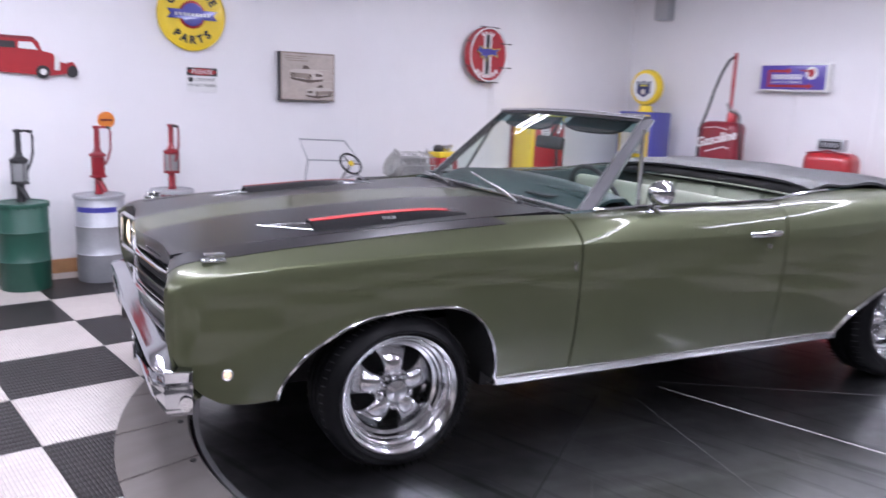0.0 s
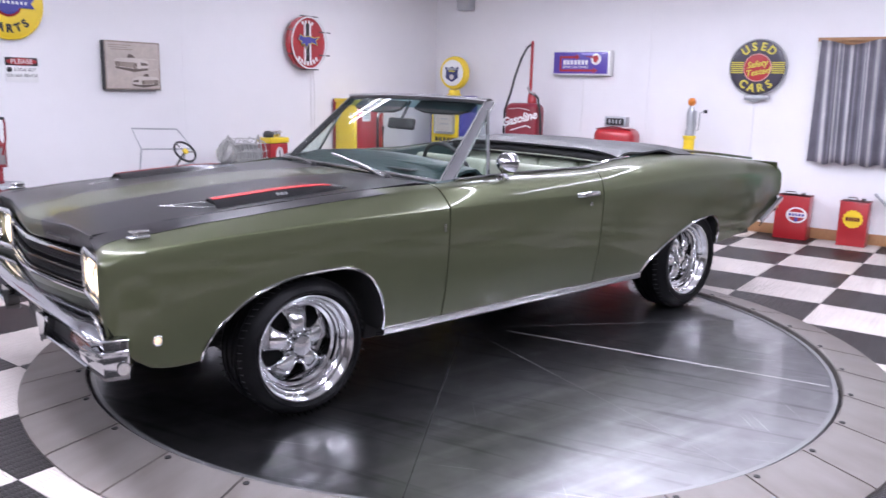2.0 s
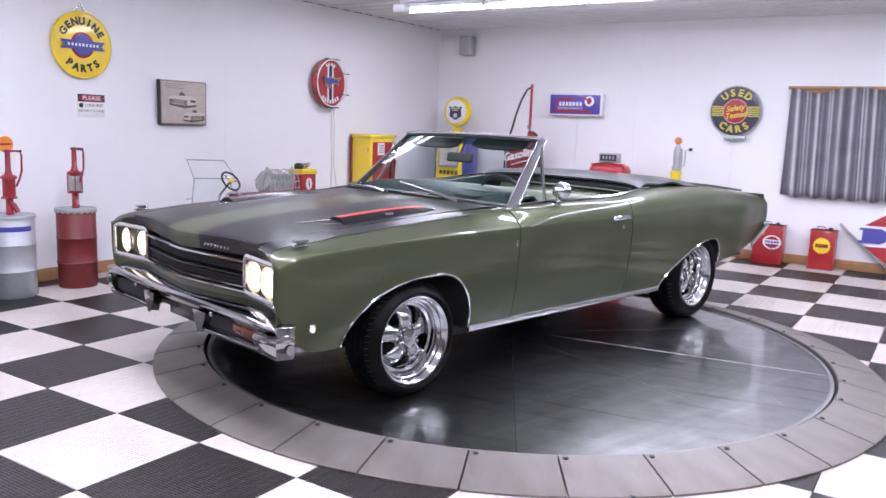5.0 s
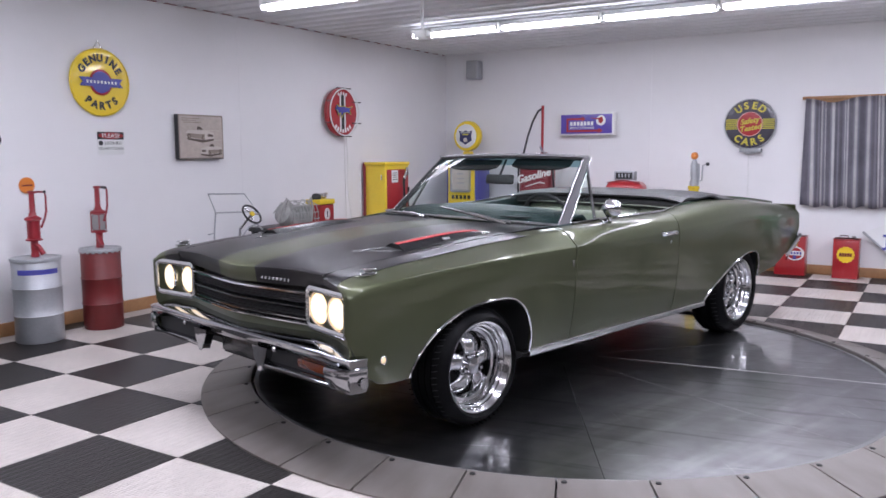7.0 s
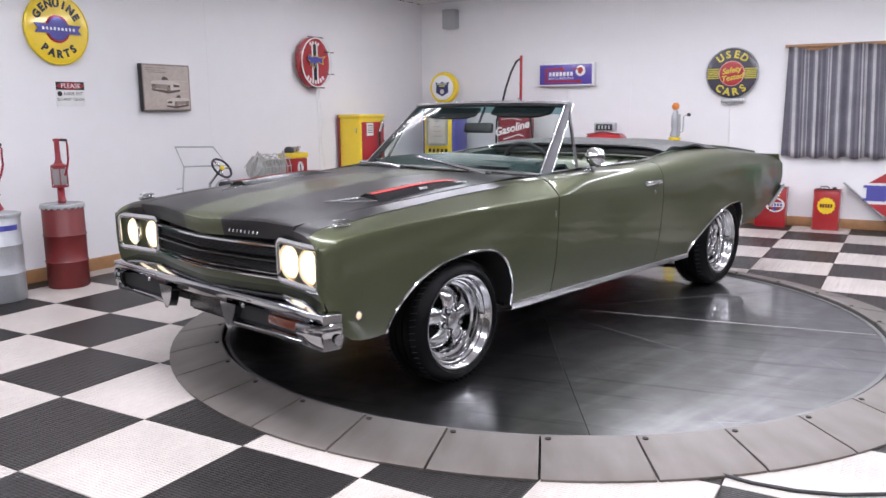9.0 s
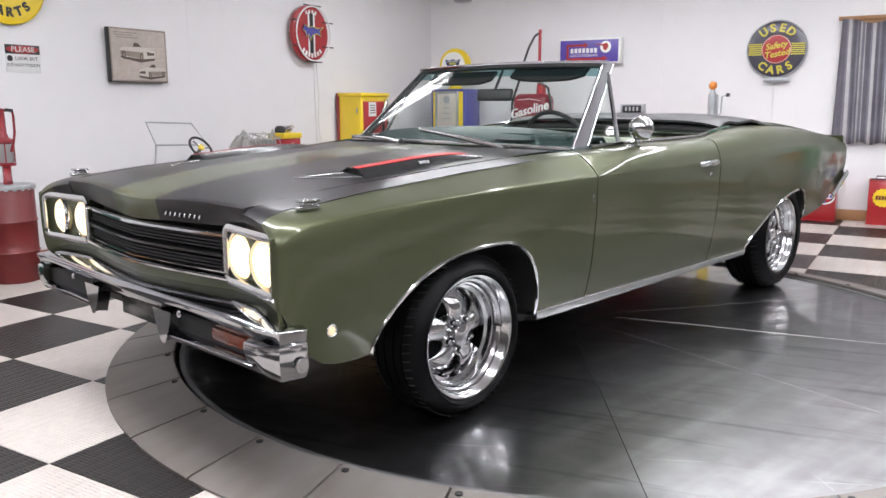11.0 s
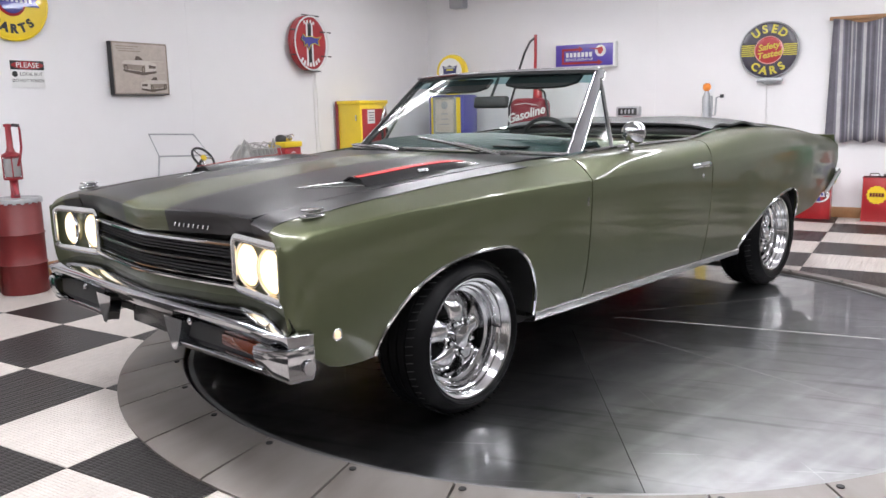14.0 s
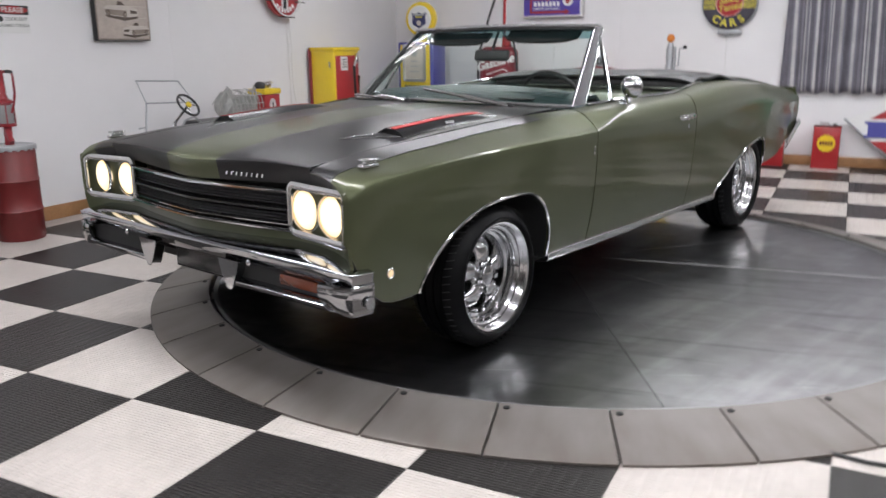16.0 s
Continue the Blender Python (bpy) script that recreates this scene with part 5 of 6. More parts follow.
def flat_car(parent, m, s, dark, light, facing=1):
    """A drawn open car seen from a front corner: body, screen, wheels and its shade as thin shapes."""
    def flat(name, pts, skin, depth):
        part(name, plate([(x * s * facing, z * s) for x, z in pts], -depth, m=m), skin, parent)
    flat("drawn_shade", [(-0.98, 0.12), (-0.85, 0.02), (0.15, -0.14), (0.96, -0.02), (0.98, 0.08), (0.3, 0.12)], dark, 0.0010)
    flat("drawn_body", [(-1.0, 0.24), (-0.98, 0.46), (-0.86, 0.54), (-0.3, 0.56), (0.05, 0.58), (0.5, 0.54), (0.97, 0.44), (1.0, 0.22), (0.92, 0.08), (0.3, 0.02), (-0.9, 0.12)], light, 0.0018)
    flat("drawn_side", [(-0.98, 0.24), (-0.9, 0.16), (0.15, 0.05), (0.30, 0.06), (0.32, 0.34), (-0.4, 0.36), (-0.97, 0.38)], M_SEPIAM, 0.0022)
    flat("drawn_screen", [(-0.26, 0.57), (-0.17, 0.77), (0.04, 0.74), (0.22, 0.58)], dark, 0.0026)
    flat("drawn_grille", [(0.52, 0.36), (0.94, 0.32), (0.94, 0.21), (0.54, 0.20)], dark, 0.0026)
    for x, z in ((-0.80, 0.19), (0.20, 0.11)):
        part("drawn_wheel", plate([(x * s * facing + a, z * s + b) for a, b in ring_pts(0.10 * s, 20, rz=0.19 * s)], -0.003, m=m), dark, parent)
        part("drawn_hub", plate([(x * s * facing + a, z * s + b) for a, b in ring_pts(0.05 * s, 16, rz=0.11 * s)], -0.0036, m=m), M_SEPIAM, parent)


pic = thing("canvas_picture", "sepia canvas print of two cars on the wall", "picture", west(-4.437, 1.515))
part("canvas", box((0.53, 0.045, 0.405), (0, -0.02, 0), 0.004), M_CANVAS, pic)
part("edge", box((0.006, 0.047, 0.405), (-0.266, -0.02, 0), 0.001), M_BLACK, pic, "dark canvas edge")
part("edge", box((0.53, 0.047, 0.006), (0, -0.02, -0.203), 0.001), M_BLACK, pic, "dark canvas edge")
flat_car(pic, pose(-0.015, -0.043, -0.030), 0.165, M_SEPIA, M_SEPIAL)
flat_car(pic, pose(0.115, -0.043, -0.165), 0.132, M_SEPIA, M_SEPIAL, -1)
for x, w, z in ((-0.12, 0.21, 0.168), (-0.14, 0.17, 0.150), (-0.10, 0.20, 0.132)):
    part("caption_bar", box((w, 0.001, 0.006), (x, -0.044, z)), M_SEPIAM, pic)
for x, z, w, h in ((0, 0.196, 0.52, 0.012), (0, -0.196, 0.52, 0.012), (-0.258, 0, 0.012, 0.38), (0.258, 0, 0.012, 0.38)):
    part("print_border", box((w, 0.0015, h), (x, -0.0425, z)), M_SEPIAM, pic, "darker border of the print")
for z in (0.06, -0.03, -0.09):
    part("ground_line", box((0.20, 0.001, 0.004), (0.13, -0.0428, z)), M_SEPIAL, pic)

neon = thing("neon_sign", "oval red neon sign with a horse emblem on brackets", "neon sign", west(-2.40, 1.82))
part("backing", disc(0.265, 0.05, -0.03, 0.27), M_RED, neon, "red oval backing")
part("face_ring", tube([(0.255 * math.cos(a) + 0.02, -0.095, 0.262 * math.sin(a)) for a in [2 * math.pi * k / 48 for k in range(48)]], 0.008, seg=8, loop=True), M_WHITE, neon, "white neon tube round the rim")
for x, mt in ((-0.038, M_WHITE), (-0.012, M_BLACK), (0.014, M_BLACK), (0.040, M_WHITE)):
    part("centre_band", box((0.022, 0.004, 0.40), (x, -0.082, 0)), mt, neon)
HORSE = [(x * 0.86, z * 0.95 + 0.01) for x, z in ((-0.17, 0.02), (-0.13, 0.075), (-0.08, 0.05), (0.0, 0.06), (0.10, 0.045), (0.19, 0.065), (0.13, 0.02), (0.15, -0.03), (0.07, -0.01), (0.0, -0.025), (-0.04, -0.08), (-0.07, -0.02), (-0.11, -0.05), (-0.12, 0.0))]
part("horse_shape", plate(HORSE, -0.006, m=pose(0, -0.086, 0)), M_BLUE, neon, "blue running horse shape")
part("horse_outline", tube([(x, -0.098, z) for x, z in HORSE], 0.0042, seg=6, loop=True), M_SIGNY, neon, "yellow neon outline")
for k in range(7):
    a = radians(232 + 12.7 * k)
    part("letter_bar", box((0.027, 0.004, 0.042)), M_WHITE, neon, at=Matrix.Translation((0.205 * math.cos(a), -0.083, 0.21 * math.sin(a))) @ pose(0, 0, 0, 0, -(232 + 12.7 * k) + 270, 0))
for k in range(4):
    a = radians(110 - 13 * k)
    part("letter_bar", box((0.022, 0.004, 0.034)), M_WHITE, neon, at=Matrix.Translation((0.205 * math.cos(a), -0.083, 0.21 * math.sin(a))) @ pose(0, 0, 0, 0, -(110 - 13 * k) + 90, 0))
for x, z, dx in ((0.24, 0.12, 0.09), (0.24, -0.12, 0.09), (-0.24, 0.12, -0.05), (-0.24, -0.12, -0.05)):
    part("bracket", tube([(x - dx * 0.8, -0.085, z), (x + dx, -0.085, z)], 0.006, seg=6), M_BLACK, neon, "black tube bracket")
for z in (0.27, -0.272):
    part("bracket", tube([(-0.11, -0.085, z), (0.15, -0.085, z)], 0.006, seg=6), M_BLACK, neon, "black tube bracket")


def cord(name, pts, label, r=0.004):
    tagged(part(name, tube(pts, r, seg=6), M_WHITE), label, "cable")


cord("power_cord", [(0.012, -2.28, 1.54), (0.010, -2.275, 1.2), (0.012, -2.27, 0.8), (0.01, -2.27, 0.35)], "white power cord hanging from the neon sign")
cord("power_cord", [(0.012, -2.24, 1.54), (0.012, -2.22, 1.25), (0.012, -2.23, 0.9), (0.012, -2.17, 0.6), (0.01, -2.17, 0.35)], "white power cord hanging from the neon sign")
cord("power_cord", [(4.045, -0.012, 1.35), (4.05, -0.010, 1.1), (4.058, -0.012, 0.8), (4.06, -0.01, 0.4)], "grey power cord hanging from the round sign")
cord("power_cord", [(2.127, -0.012, 1.56), (2.13, -0.010, 1.3), (2.12, -0.012, 0.9), (2.12, -0.01, 0.4)], "grey power cord hanging from the blue sign")
tagged(part("wall_seam", box((0.002, 0.004, CEIL - 0.11), (0.001, -3.89, (CEIL + 0.10) / 2)), M_WALL), "thin white seam strip on the wall", "trim", kind="structure")
for sx in (2.9,):
    tagged(part("wall_seam", box((0.010, 0.005, CEIL - 0.11), (sx, -0.0025, (CEIL + 0.10) / 2)), M_WALL), "thin white seam strip on the wall", "trim", kind="structure")

# cut-out of an old red coupe on the wall
cut = thing("car_wall_sign", "red cut-out sign of an old coupe on the wall", "sign", west(-6.63, 1.425))
coupe = [(-0.31, 0.05), (-0.30, 0.12), (-0.25, 0.165), (-0.22, 0.25), (-0.19, 0.265), (0.02, 0.262), (0.07, 0.24), (0.09, 0.18), (0.16, 0.165), (0.18, 0.12), (0.24, 0.10), (0.29, 0.115), (0.315, 0.08), (0.30, 0.04), (0.20, 0.02), (0.14, 0.01), (-0.28, 0.03)]
part("body", plate(coupe, -0.02), M_RED, cut)
part("roof", plate([(-0.21, 0.258), (-0.19, 0.275), (0.03, 0.272), (0.06, 0.25)], -0.024), M_MAROON, cut, "dark roof edge")
part("side_window", plate([(-0.20, 0.19), (-0.185, 0.235), (-0.08, 0.235), (-0.075, 0.19)], -0.026), M_BLACK, cut, "dark window")
part("windscreen", plate([(-0.06, 0.19), (-0.055, 0.235), (0.03, 0.235), (0.06, 0.185)], -0.026), M_WHITE, cut, "pale window")
part("radiator", plate([(0.165, 0.05), (0.17, 0.14), (0.19, 0.15), (0.205, 0.13), (0.20, 0.05)], -0.028), M_WHITE, cut, "white radiator")
for x in (-0.265, 0.09):
    tyre = part("tyre", plate(ring_pts(0.046, 24, x, 0.035), -0.030), M_BLACK, cut, "black tyre")
    part("hub", plate(ring_pts(0.022, 18, x, 0.035), -0.034), M_WHITE, tyre, "white wheel disc")
part("tyre", plate(ring_pts(0.036, 20, 0.285, 0.045, 0.042), -0.030), M_BLACK, cut, "black tyre")

spk = thing("wall_speaker", "small grey loudspeaker high on the wall", "speaker", pose(0.495, -0.075, 2.455))
part("cabinet", box((0.19, 0.14, 0.25), (0, 0, 0), 0.02, seg=3), M_GREY, spk)
part("grille", box((0.165, 0.01, 0.225), (0, -0.072, 0), 0.004), mat("speaker_cloth", (0.40, 0.40, 0.41), rough=0.9), spk, "grey cloth grille")

blue = thing("lightbox_sign", "blue rectangular light box sign in a silver frame", "sign", pose(2.122, 0, 1.703))
part("case", box((0.715, 0.10, 0.275), (0, -0.052, 0), 0.006), M_WHITE, blue, "white case")
part("face", box((0.675, 0.006, 0.238), (-0.004, -0.103, 0), 0.002), M_VIOLET, blue, "violet blue face")
arrow = [(-0.265, 0.075), (-0.06, 0.075), (-0.06, 0.095), (-0.01, 0.062), (-0.06, 0.03), (-0.06, 0.05), (-0.24, 0.05), (-0.24, -0.072), (0.16, -0.072), (0.16, -0.052), (0.22, -0.085), (0.16, -0.115), (0.16, -0.097), (-0.265, -0.097)]
part("arrow", plate(arrow, -0.003, m=pose(0, -0.106, 0)), M_RED, blue, "red bent arrow")
part("emblem", disc(0.062, 0.003, -0.106), M_WHITE, blue, "white round emblem", at=pose(0.19, 0, 0.04))
part("emblem_shape", plate([(-0.14, 0.03), (-0.03, 0.025), (0.02, 0.04), (0.04, 0.0), (0.01, -0.045), (-0.02, -0.03), (-0.025, 0.005)], -0.004, m=pose(0.185, -0.109, 0.045)), M_RED, blue, "red emblem shape")
for k in range(7):
    part("letter_bar", box((0.032, 0.003, 0.05), (-0.20 + 0.046 * k, -0.109, 0.005)), M_WHITE, blue)
words("SERVICE ENTRANCE", 0.036, M_WHITE, blue, pose(-0.06, -0.107, -0.048, 90, 0, 0), depth=0.001)

used = thing("round_neon_sign", "round dark used cars sign with yellow letters", "sign", pose(4.058, -0.02, 1.660))
part("plate", disc(0.275, 0.03), mat("sign_plum", (0.035, 0.03, 0.05), rough=0.3, coat=0.4), used)
part("rim", lathe([(0.268, 0.03), (0.276, 0.036), (0.283, 0.02), (0.283, 0)], seg=48, m=UP), M_GREY, used, "thin metal rim")
for s in (-1, 1):
    for k in range(6):
        z = -0.05 + 0.02 * k
        part("stripe", box((0.125, 0.004, 0.011), (s * 0.198, -0.032, z)), M_SIGNY, used)
part("centre", disc(0.132, 0.005, -0.031), M_RED, used, "red centre")
part("centre_ring", lathe([(0.128, 0.036), (0.133, 0.041), (0.138, 0.036)], seg=48, m=UP), mat("pink_ring", (0.7, 0.35, 0.33), rough=0.4), used)
arc_words("USED", 0.108, 0.205, M_SIGNY, used, pose(0, -0.033, 0), 90, 25, bold=0.004)
arc_words("CARS", 0.108, 0.205, M_SIGNY, used, pose(0, -0.033, 0), 270, 25, flip=True, bold=0.004)
words("Safety", 0.085, M_SIGNY, used, pose(-0.005, -0.038, 0.033, 90, 0, 0) @ pose(0, 0, 0, 0, 0, 10), shear=0.25, bold=0.002)
words("Tested", 0.085, M_SIGNY, used, pose(0.005, -0.038, -0.045, 90, 0, 0) @ pose(0, 0, 0, 0, 0, 10), shear=0.25, bold=0.002)
part("transformer", box((0.24, 0.06, 0.045), (0.02, -0.03, -0.295), 0.012), M_GREY, used, "grey transformer box")
part("transformer_cable", tube([(-0.08, -0.04, -0.30), (-0.02, -0.05, -0.335), (0.05, -0.05, -0.32), (0.12, -0.04, -0.30)], 0.006, seg=6), M_GREY, used)

# orange tag on the wall above a pump
tag = thing("round_tag_sign", "small round orange sign on the wall", "sign", west(-6.12, 1.128, 0.006))
part("plate", disc(0.062, 0.006), M_ORANGE, tag)
part("bar", box((0.085, 0.003, 0.012), (0, -0.008, 0)), M_REDMATT, tag)


# ---- drums with hand pumps along the west wall ----
def drum(name, label, x, y, body, lid, r=0.158, h=0.60, clamp=True):
    t = thing(name, label, "drum", pose(x, y, 0), group="small oil drums")
    prof = [(0, 0.0), (r - 0.006, 0.0), (r, 0.008), (r, 0.19), (r + 0.007, 0.20), (r, 0.21), (r, 0.39), (r + 0.007, 0.40), (r, 0.41), (r, h - 0.012), (r - 0.004, h - 0.004), (0, h - 0.004)]
    part("body", lathe(prof, seg=48), body, t)
    part("lid", lathe([(r + 0.006, h - 0.022), (r + 0.010, h - 0.008), (r + 0.006, h + 0.004), (r - 0.012, h + 0.002), (r - 0.016, h - 0.003), (0, h - 0.003)], seg=48), lid, t, "rolled metal lid")
    if clamp:
        for k in range(20):
            a = 2 * math.pi * k / 20
            part("lid_lug", box((0.008, 0.022, 0.024), ((r + 0.006) * math.cos(a), (r + 0.006) * math.sin(a), h - 0.018), 0.003, turn=pose(0, 0, 0, 0, 0, 18 * k)), lid, t)
    return t


drum("oil_drum", "oxide red steel drum with a lugged lid", 0.345, -5.76, M_REDMATT, M_GREY, 0.148, 0.63)
GD = drum("oil_drum", "grey steel drum with a blue band", 0.335, -6.285, M_GREY, M_GREY, 0.165, 0.615, False)
part("band", grid([[(0.1675 * math.cos(radians(a)), 0.1675 * math.sin(radians(a)), z) for a in range(-78, 30, 6)] for z in (0.505, 0.542)], thick=0.001), M_BLUE, GD, "dark blue label strip")
drum("oil_drum", "dark green steel drum with a lugged lid", 0.36, -6.795, M_DKGREEN, M_DKGREEN, 0.160, 0.59)


def hand_pump(name, label, x, y, z, main, glass, turn):
    """Barrel pump: spout, cylinder, neck and a long crank lever."""
    t = thing(name, label, "pump", pose(x, y, z, 0, 0, turn), group="hand pumps on drums")
    part("foot", lathe([(0.03, 0), (0.026, 0.03), (0.026, 0.12)], seg=20), main, t)
    part("spout", tube([(0.0, -0.01, 0.10), (0.03, -0.03, 0.07), (0.055, -0.04, 0.02)], 0.018, seg=10), main, t)
    part("cylinder", lathe([(0.0, 0.12), (0.056, 0.12), (0.058, 0.13), (0.045, 0.135), (0.045, 0.265), (0.058, 0.27), (0.056, 0.285), (0.03, 0.30), (0.020, 0.33), (0.018, 0.46), (0.026, 0.465), (0.026, 0.48), (0, 0.485)], seg=28), main, t)
    if glass:
        part("sight_glass", lathe([(0.047, 0.14), (0.050, 0.145), (0.050, 0.255), (0.047, 0.26)], seg=28), M_GLASSY, t, "clear sight glass")
        for k in range(4):
            a = math.pi / 4 + k * math.pi / 2
            part("tie_rod", tube([(0.054 * math.cos(a), 0.054 * math.sin(a), 0.12), (0.054 * math.cos(a), 0.054 * math.sin(a), 0.28)], 0.004, seg=6), main, t)
    part("lever", tube([(0.0, 0, 0.465), (0.04, 0, 0.475), (0.085, 0, 0.47), (0.092, 0, 0.44), (0.09, 0, 0.33), (0.075, 0, 0.27), (0.05, 0, 0.21)], 0.008, seg=8), main, t, "crank lever")
    part("grip", tube([(0.085, 0, 0.47), (0.085, -0.05, 0.475)], 0.011, seg=8), M_BLACK, t, "dark grip")
    return t


hand_pump("hand_pump", "red hand pump with a sight glass on a drum", 0.345, -5.76, 0.634, M_CRIMSON, True, 15)
hand_pump("hand_pump", "red hand pump with a crank lever on a drum", 0.335, -6.285, 0.619, M_CRIMSON, False, 60)
hand_pump("hand_pump", "dark and cream hand pump on a green drum", 0.36, -6.795, 0.594, M_BLACK, True, 60)

# ---- along the west wall behind the car ----
kart = thing("push_kart", "small metal kart with a wire frame and steering wheel", "kart", pose(0.45, -4.45, 0))
fr = [(0, -0.29, 1.008), (0, 0.14, 0.99), (0, 0.30, 0.815), (0, -0.21, 0.836)]
part("wire_frame", tube(fr, 0.007, seg=8, loop=True), M_GREY, kart, "thin bare wire frame")
part("post", tube([(0, -0.21, 0.836), (0.0, -0.235, 0.655), (0, -0.30, 0.65)], 0.007, seg=8), M_GREY, kart)
part("post", tube([(0, -0.235, 0.655), (0, -0.24, 0.20)], 0.007, seg=8), M_GREY, kart)
kb = bmesh.new()
for p in ([(-0.2, -0.5, 0.2), (-0.2, 0.5, 0.2)], [(0.2, -0.5, 0.2), (0.2, 0.5, 0.2)], [(-0.25, -0.4, 0.2), (0.25, -0.4, 0.2)], [(-0.25, 0.4, 0.2), (0.25, 0.4, 0.2)]):
    tube(p, 0.014, kb, 8)
part("chassis", kb, M_BLACK, kart, "black tube chassis")
for x in (-0.25, 0.25):
    for y in (-0.4, 0.4):
        part("wheel", lathe([(0.0, -0.03), (0.10, -0.03), (0.13, -0.02), (0.14, 0), (0.13, 0.02), (0.10, 0.03), (0, 0.03)], seg=24, m=pose(x, y, 0.14, 0, 90, 0)), M_RUBBER, kart, "small black tyre")
km = pose(0.06, 0.17, 0.80, -4, 52, 0) @ Matrix.Scale(0.80, 4)
part("steering_wheel", tube([km @ Vector((0.125 * math.cos(a), 0.125 * math.sin(a), 0)) for a in [2 * math.pi * k / 32 for k in range(32)]], 0.010, seg=8, loop=True), M_BLACK, kart, "black steering wheel")
for a in (90, 210, 330):
    part("wheel_spoke", tube([km @ Vector((0, 0, 0)), km @ Vector((0.12 * math.cos(radians(a)), 0.12 * math.sin(radians(a)), 0))], 0.008, seg=6), M_BRUSH, kart)
part("wheel_hub", lathe([(0.032, 0), (0.03, 0.02), (0, 0.024)], seg=20, m=km), M_YELLOW, kart, "yellow hub")
part("column", tube([km @ Vector((0, 0, 0)), km @ Vector((0, 0.06, -0.30)), (0.0, 0.0, 0.22)], 0.012, seg=8), M_BRUSH, kart)
part("seat", box((0.34, 0.30, 0.06), (0, -0.12, 0.30), 0.02), M_BLACK, kart)
part("pipe_guard", tube([(0.05, 0.05, 0.60), (0.03, 0.16, 0.68), (0.02, 0.27, 0.70), (0.0, 0.36, 0.64)], 0.008, seg=8), M_GREY, kart)

bench_t = thing("work_bench", "plain dark bench against the wall carrying an engine", "bench", pose(0.42, -3.42, 0))
part("top", box((0.52, 1.15, 0.04), (0, 0, 0.62), 0.006), M_BLACK, bench_t, "dark bench top")
for x in (-0.22, 0.22):
    for y in (-0.52, 0.52):
        part("leg", box((0.05, 0.05, 0.60), (x, y, 0.30), 0.005), M_BLACK, bench_t)

eng = thing("small_engine", "pale grey engine under a wire guard on a bench", "engine", pose(0.44, -3.68, 0.64) @ Matrix.Diagonal((1, 1, 1.3, 1)))
M_ENG = mat("dusty_alloy", (0.40, 0.40, 0.385), rough=0.6, metal=0.3, var=0.35, scale=14)
M_WIRE = mat("pale_wire", (0.42, 0.42, 0.40), rough=0.45, metal=0.3, var=0.15, scale=20)
part("block", box((0.20, 0.30, 0.12), (0, 0.08, 0.065), 0.03, seg=3), M_ENG, eng, "dusty alloy block")
for k in range(8):
    part("fin", box((0.21, 0.010, 0.135), (0, -0.02 + 0.03 * k, 0.085), 0.004), M_ENG, eng)
part("cover", lathe([(0, -0.05), (0.075, -0.05), (0.085, -0.035), (0.085, 0.03), (0.06, 0.05), (0, 0.055)], seg=28, m=pose(0.03, -0.13, 0.095, 60, 0, 10)), M_ENG, eng, "round alloy cover")
for k in range(9):
    y = -0.14 + 0.05 * k
    h = 0.185 + 0.012 * math.sin(k * 2.3)
    part("guard_wire", tube([(0.14, y - 0.012, 0.01), (0.135, y, 0.09), (0.10, y + 0.008, h - 0.02), (0.0, y + 0.012, h), (-0.10, y, 0.10)], 0.0035, seg=6), M_WIRE, eng, "pale guard wire")
for x, z in ((0.138, 0.05), (0.132, 0.10), (0.115, 0.155), (0.05, 0.19)):
    part("guard_rail", tube([(x, -0.16, z - 0.006), (x + 0.006, 0.0, z + 0.006), (x, 0.14, z - 0.004), (x, 0.275, z)], 0.003, seg=6), M_WIRE, eng, "pale guard wire")
for r0, y0, h in ((0.085, -0.17, 0.115), (0.068, -0.15, 0.135), (0.05, -0.12, 0.12), (0.045, 0.20, 0.13)):
    part("hose", tube([(0.07, y0 - r0, 0.05), (0.09, y0 - r0 * 0.8, 0.06 + h * 0.7), (0.09, y0, 0.08 + h), (0.08, y0 + r0 * 0.8, 0.06 + h * 0.7), (0.07, y0 + r0, 0.05)], 0.009, seg=8), M_WIRE, eng, "grey looped hose")

comp = thing("red_cabinet", "small red cabinet with a yellow lid on the bench", "cabinet", pose(0.40, -3.17, 0.64) @ Matrix.Diagonal((0.56, 0.55, 1.16, 1)))
part("body", box((0.32, 0.40, 0.16), (0, -0.02, 0.08), 0.012), M_RED, comp)
part("lid", box((0.36, 0.44, 0.045), (0, -0.02, 0.185), 0.014), M_YELLOW, comp, "yellow lid")
part("label_plate", disc(0.085, 0.004, -0.001, 0.055), M_WHITE, comp, "white round label", at=pose(0.162, -0.02, 0.075, 0, 0, 90))
part("label_ring", lathe([(0.060, 0), (0.066, 0.002), (0.072, 0)], seg=32, m=pose(0.167, -0.02, 0.075, 0, 90, 0) @ Matrix.Diagonal((0.65, 1, 1, 1))), M_GREY, comp)
part("label_mark", box((0.004, 0.028, 0.058), (0.169, -0.02, 0.075), turn=pose(0, 0, 0, 8, 0, 0)), M_BLACK, comp)
part("hose", tube([(0.10, 0.15, 0.16), (0.12, 0.185, 0.08), (0.12, 0.19, 0.0)], 0.014, seg=8), M_BLACK, comp, "black hose")
mot = thing("carburettor", "black and alloy carburettor on the yellow lid", "carburettor", pose(0.40, -3.19, 0.881) @ Matrix.Scale(0.85, 4))
part("bowl", lathe([(0, 0), (0.055, 0), (0.06, 0.02), (0.055, 0.05), (0.035, 0.07), (0, 0.075)], seg=24, m=pose(0, -0.06, 0)), M_BLACK, mot, "black bowl")
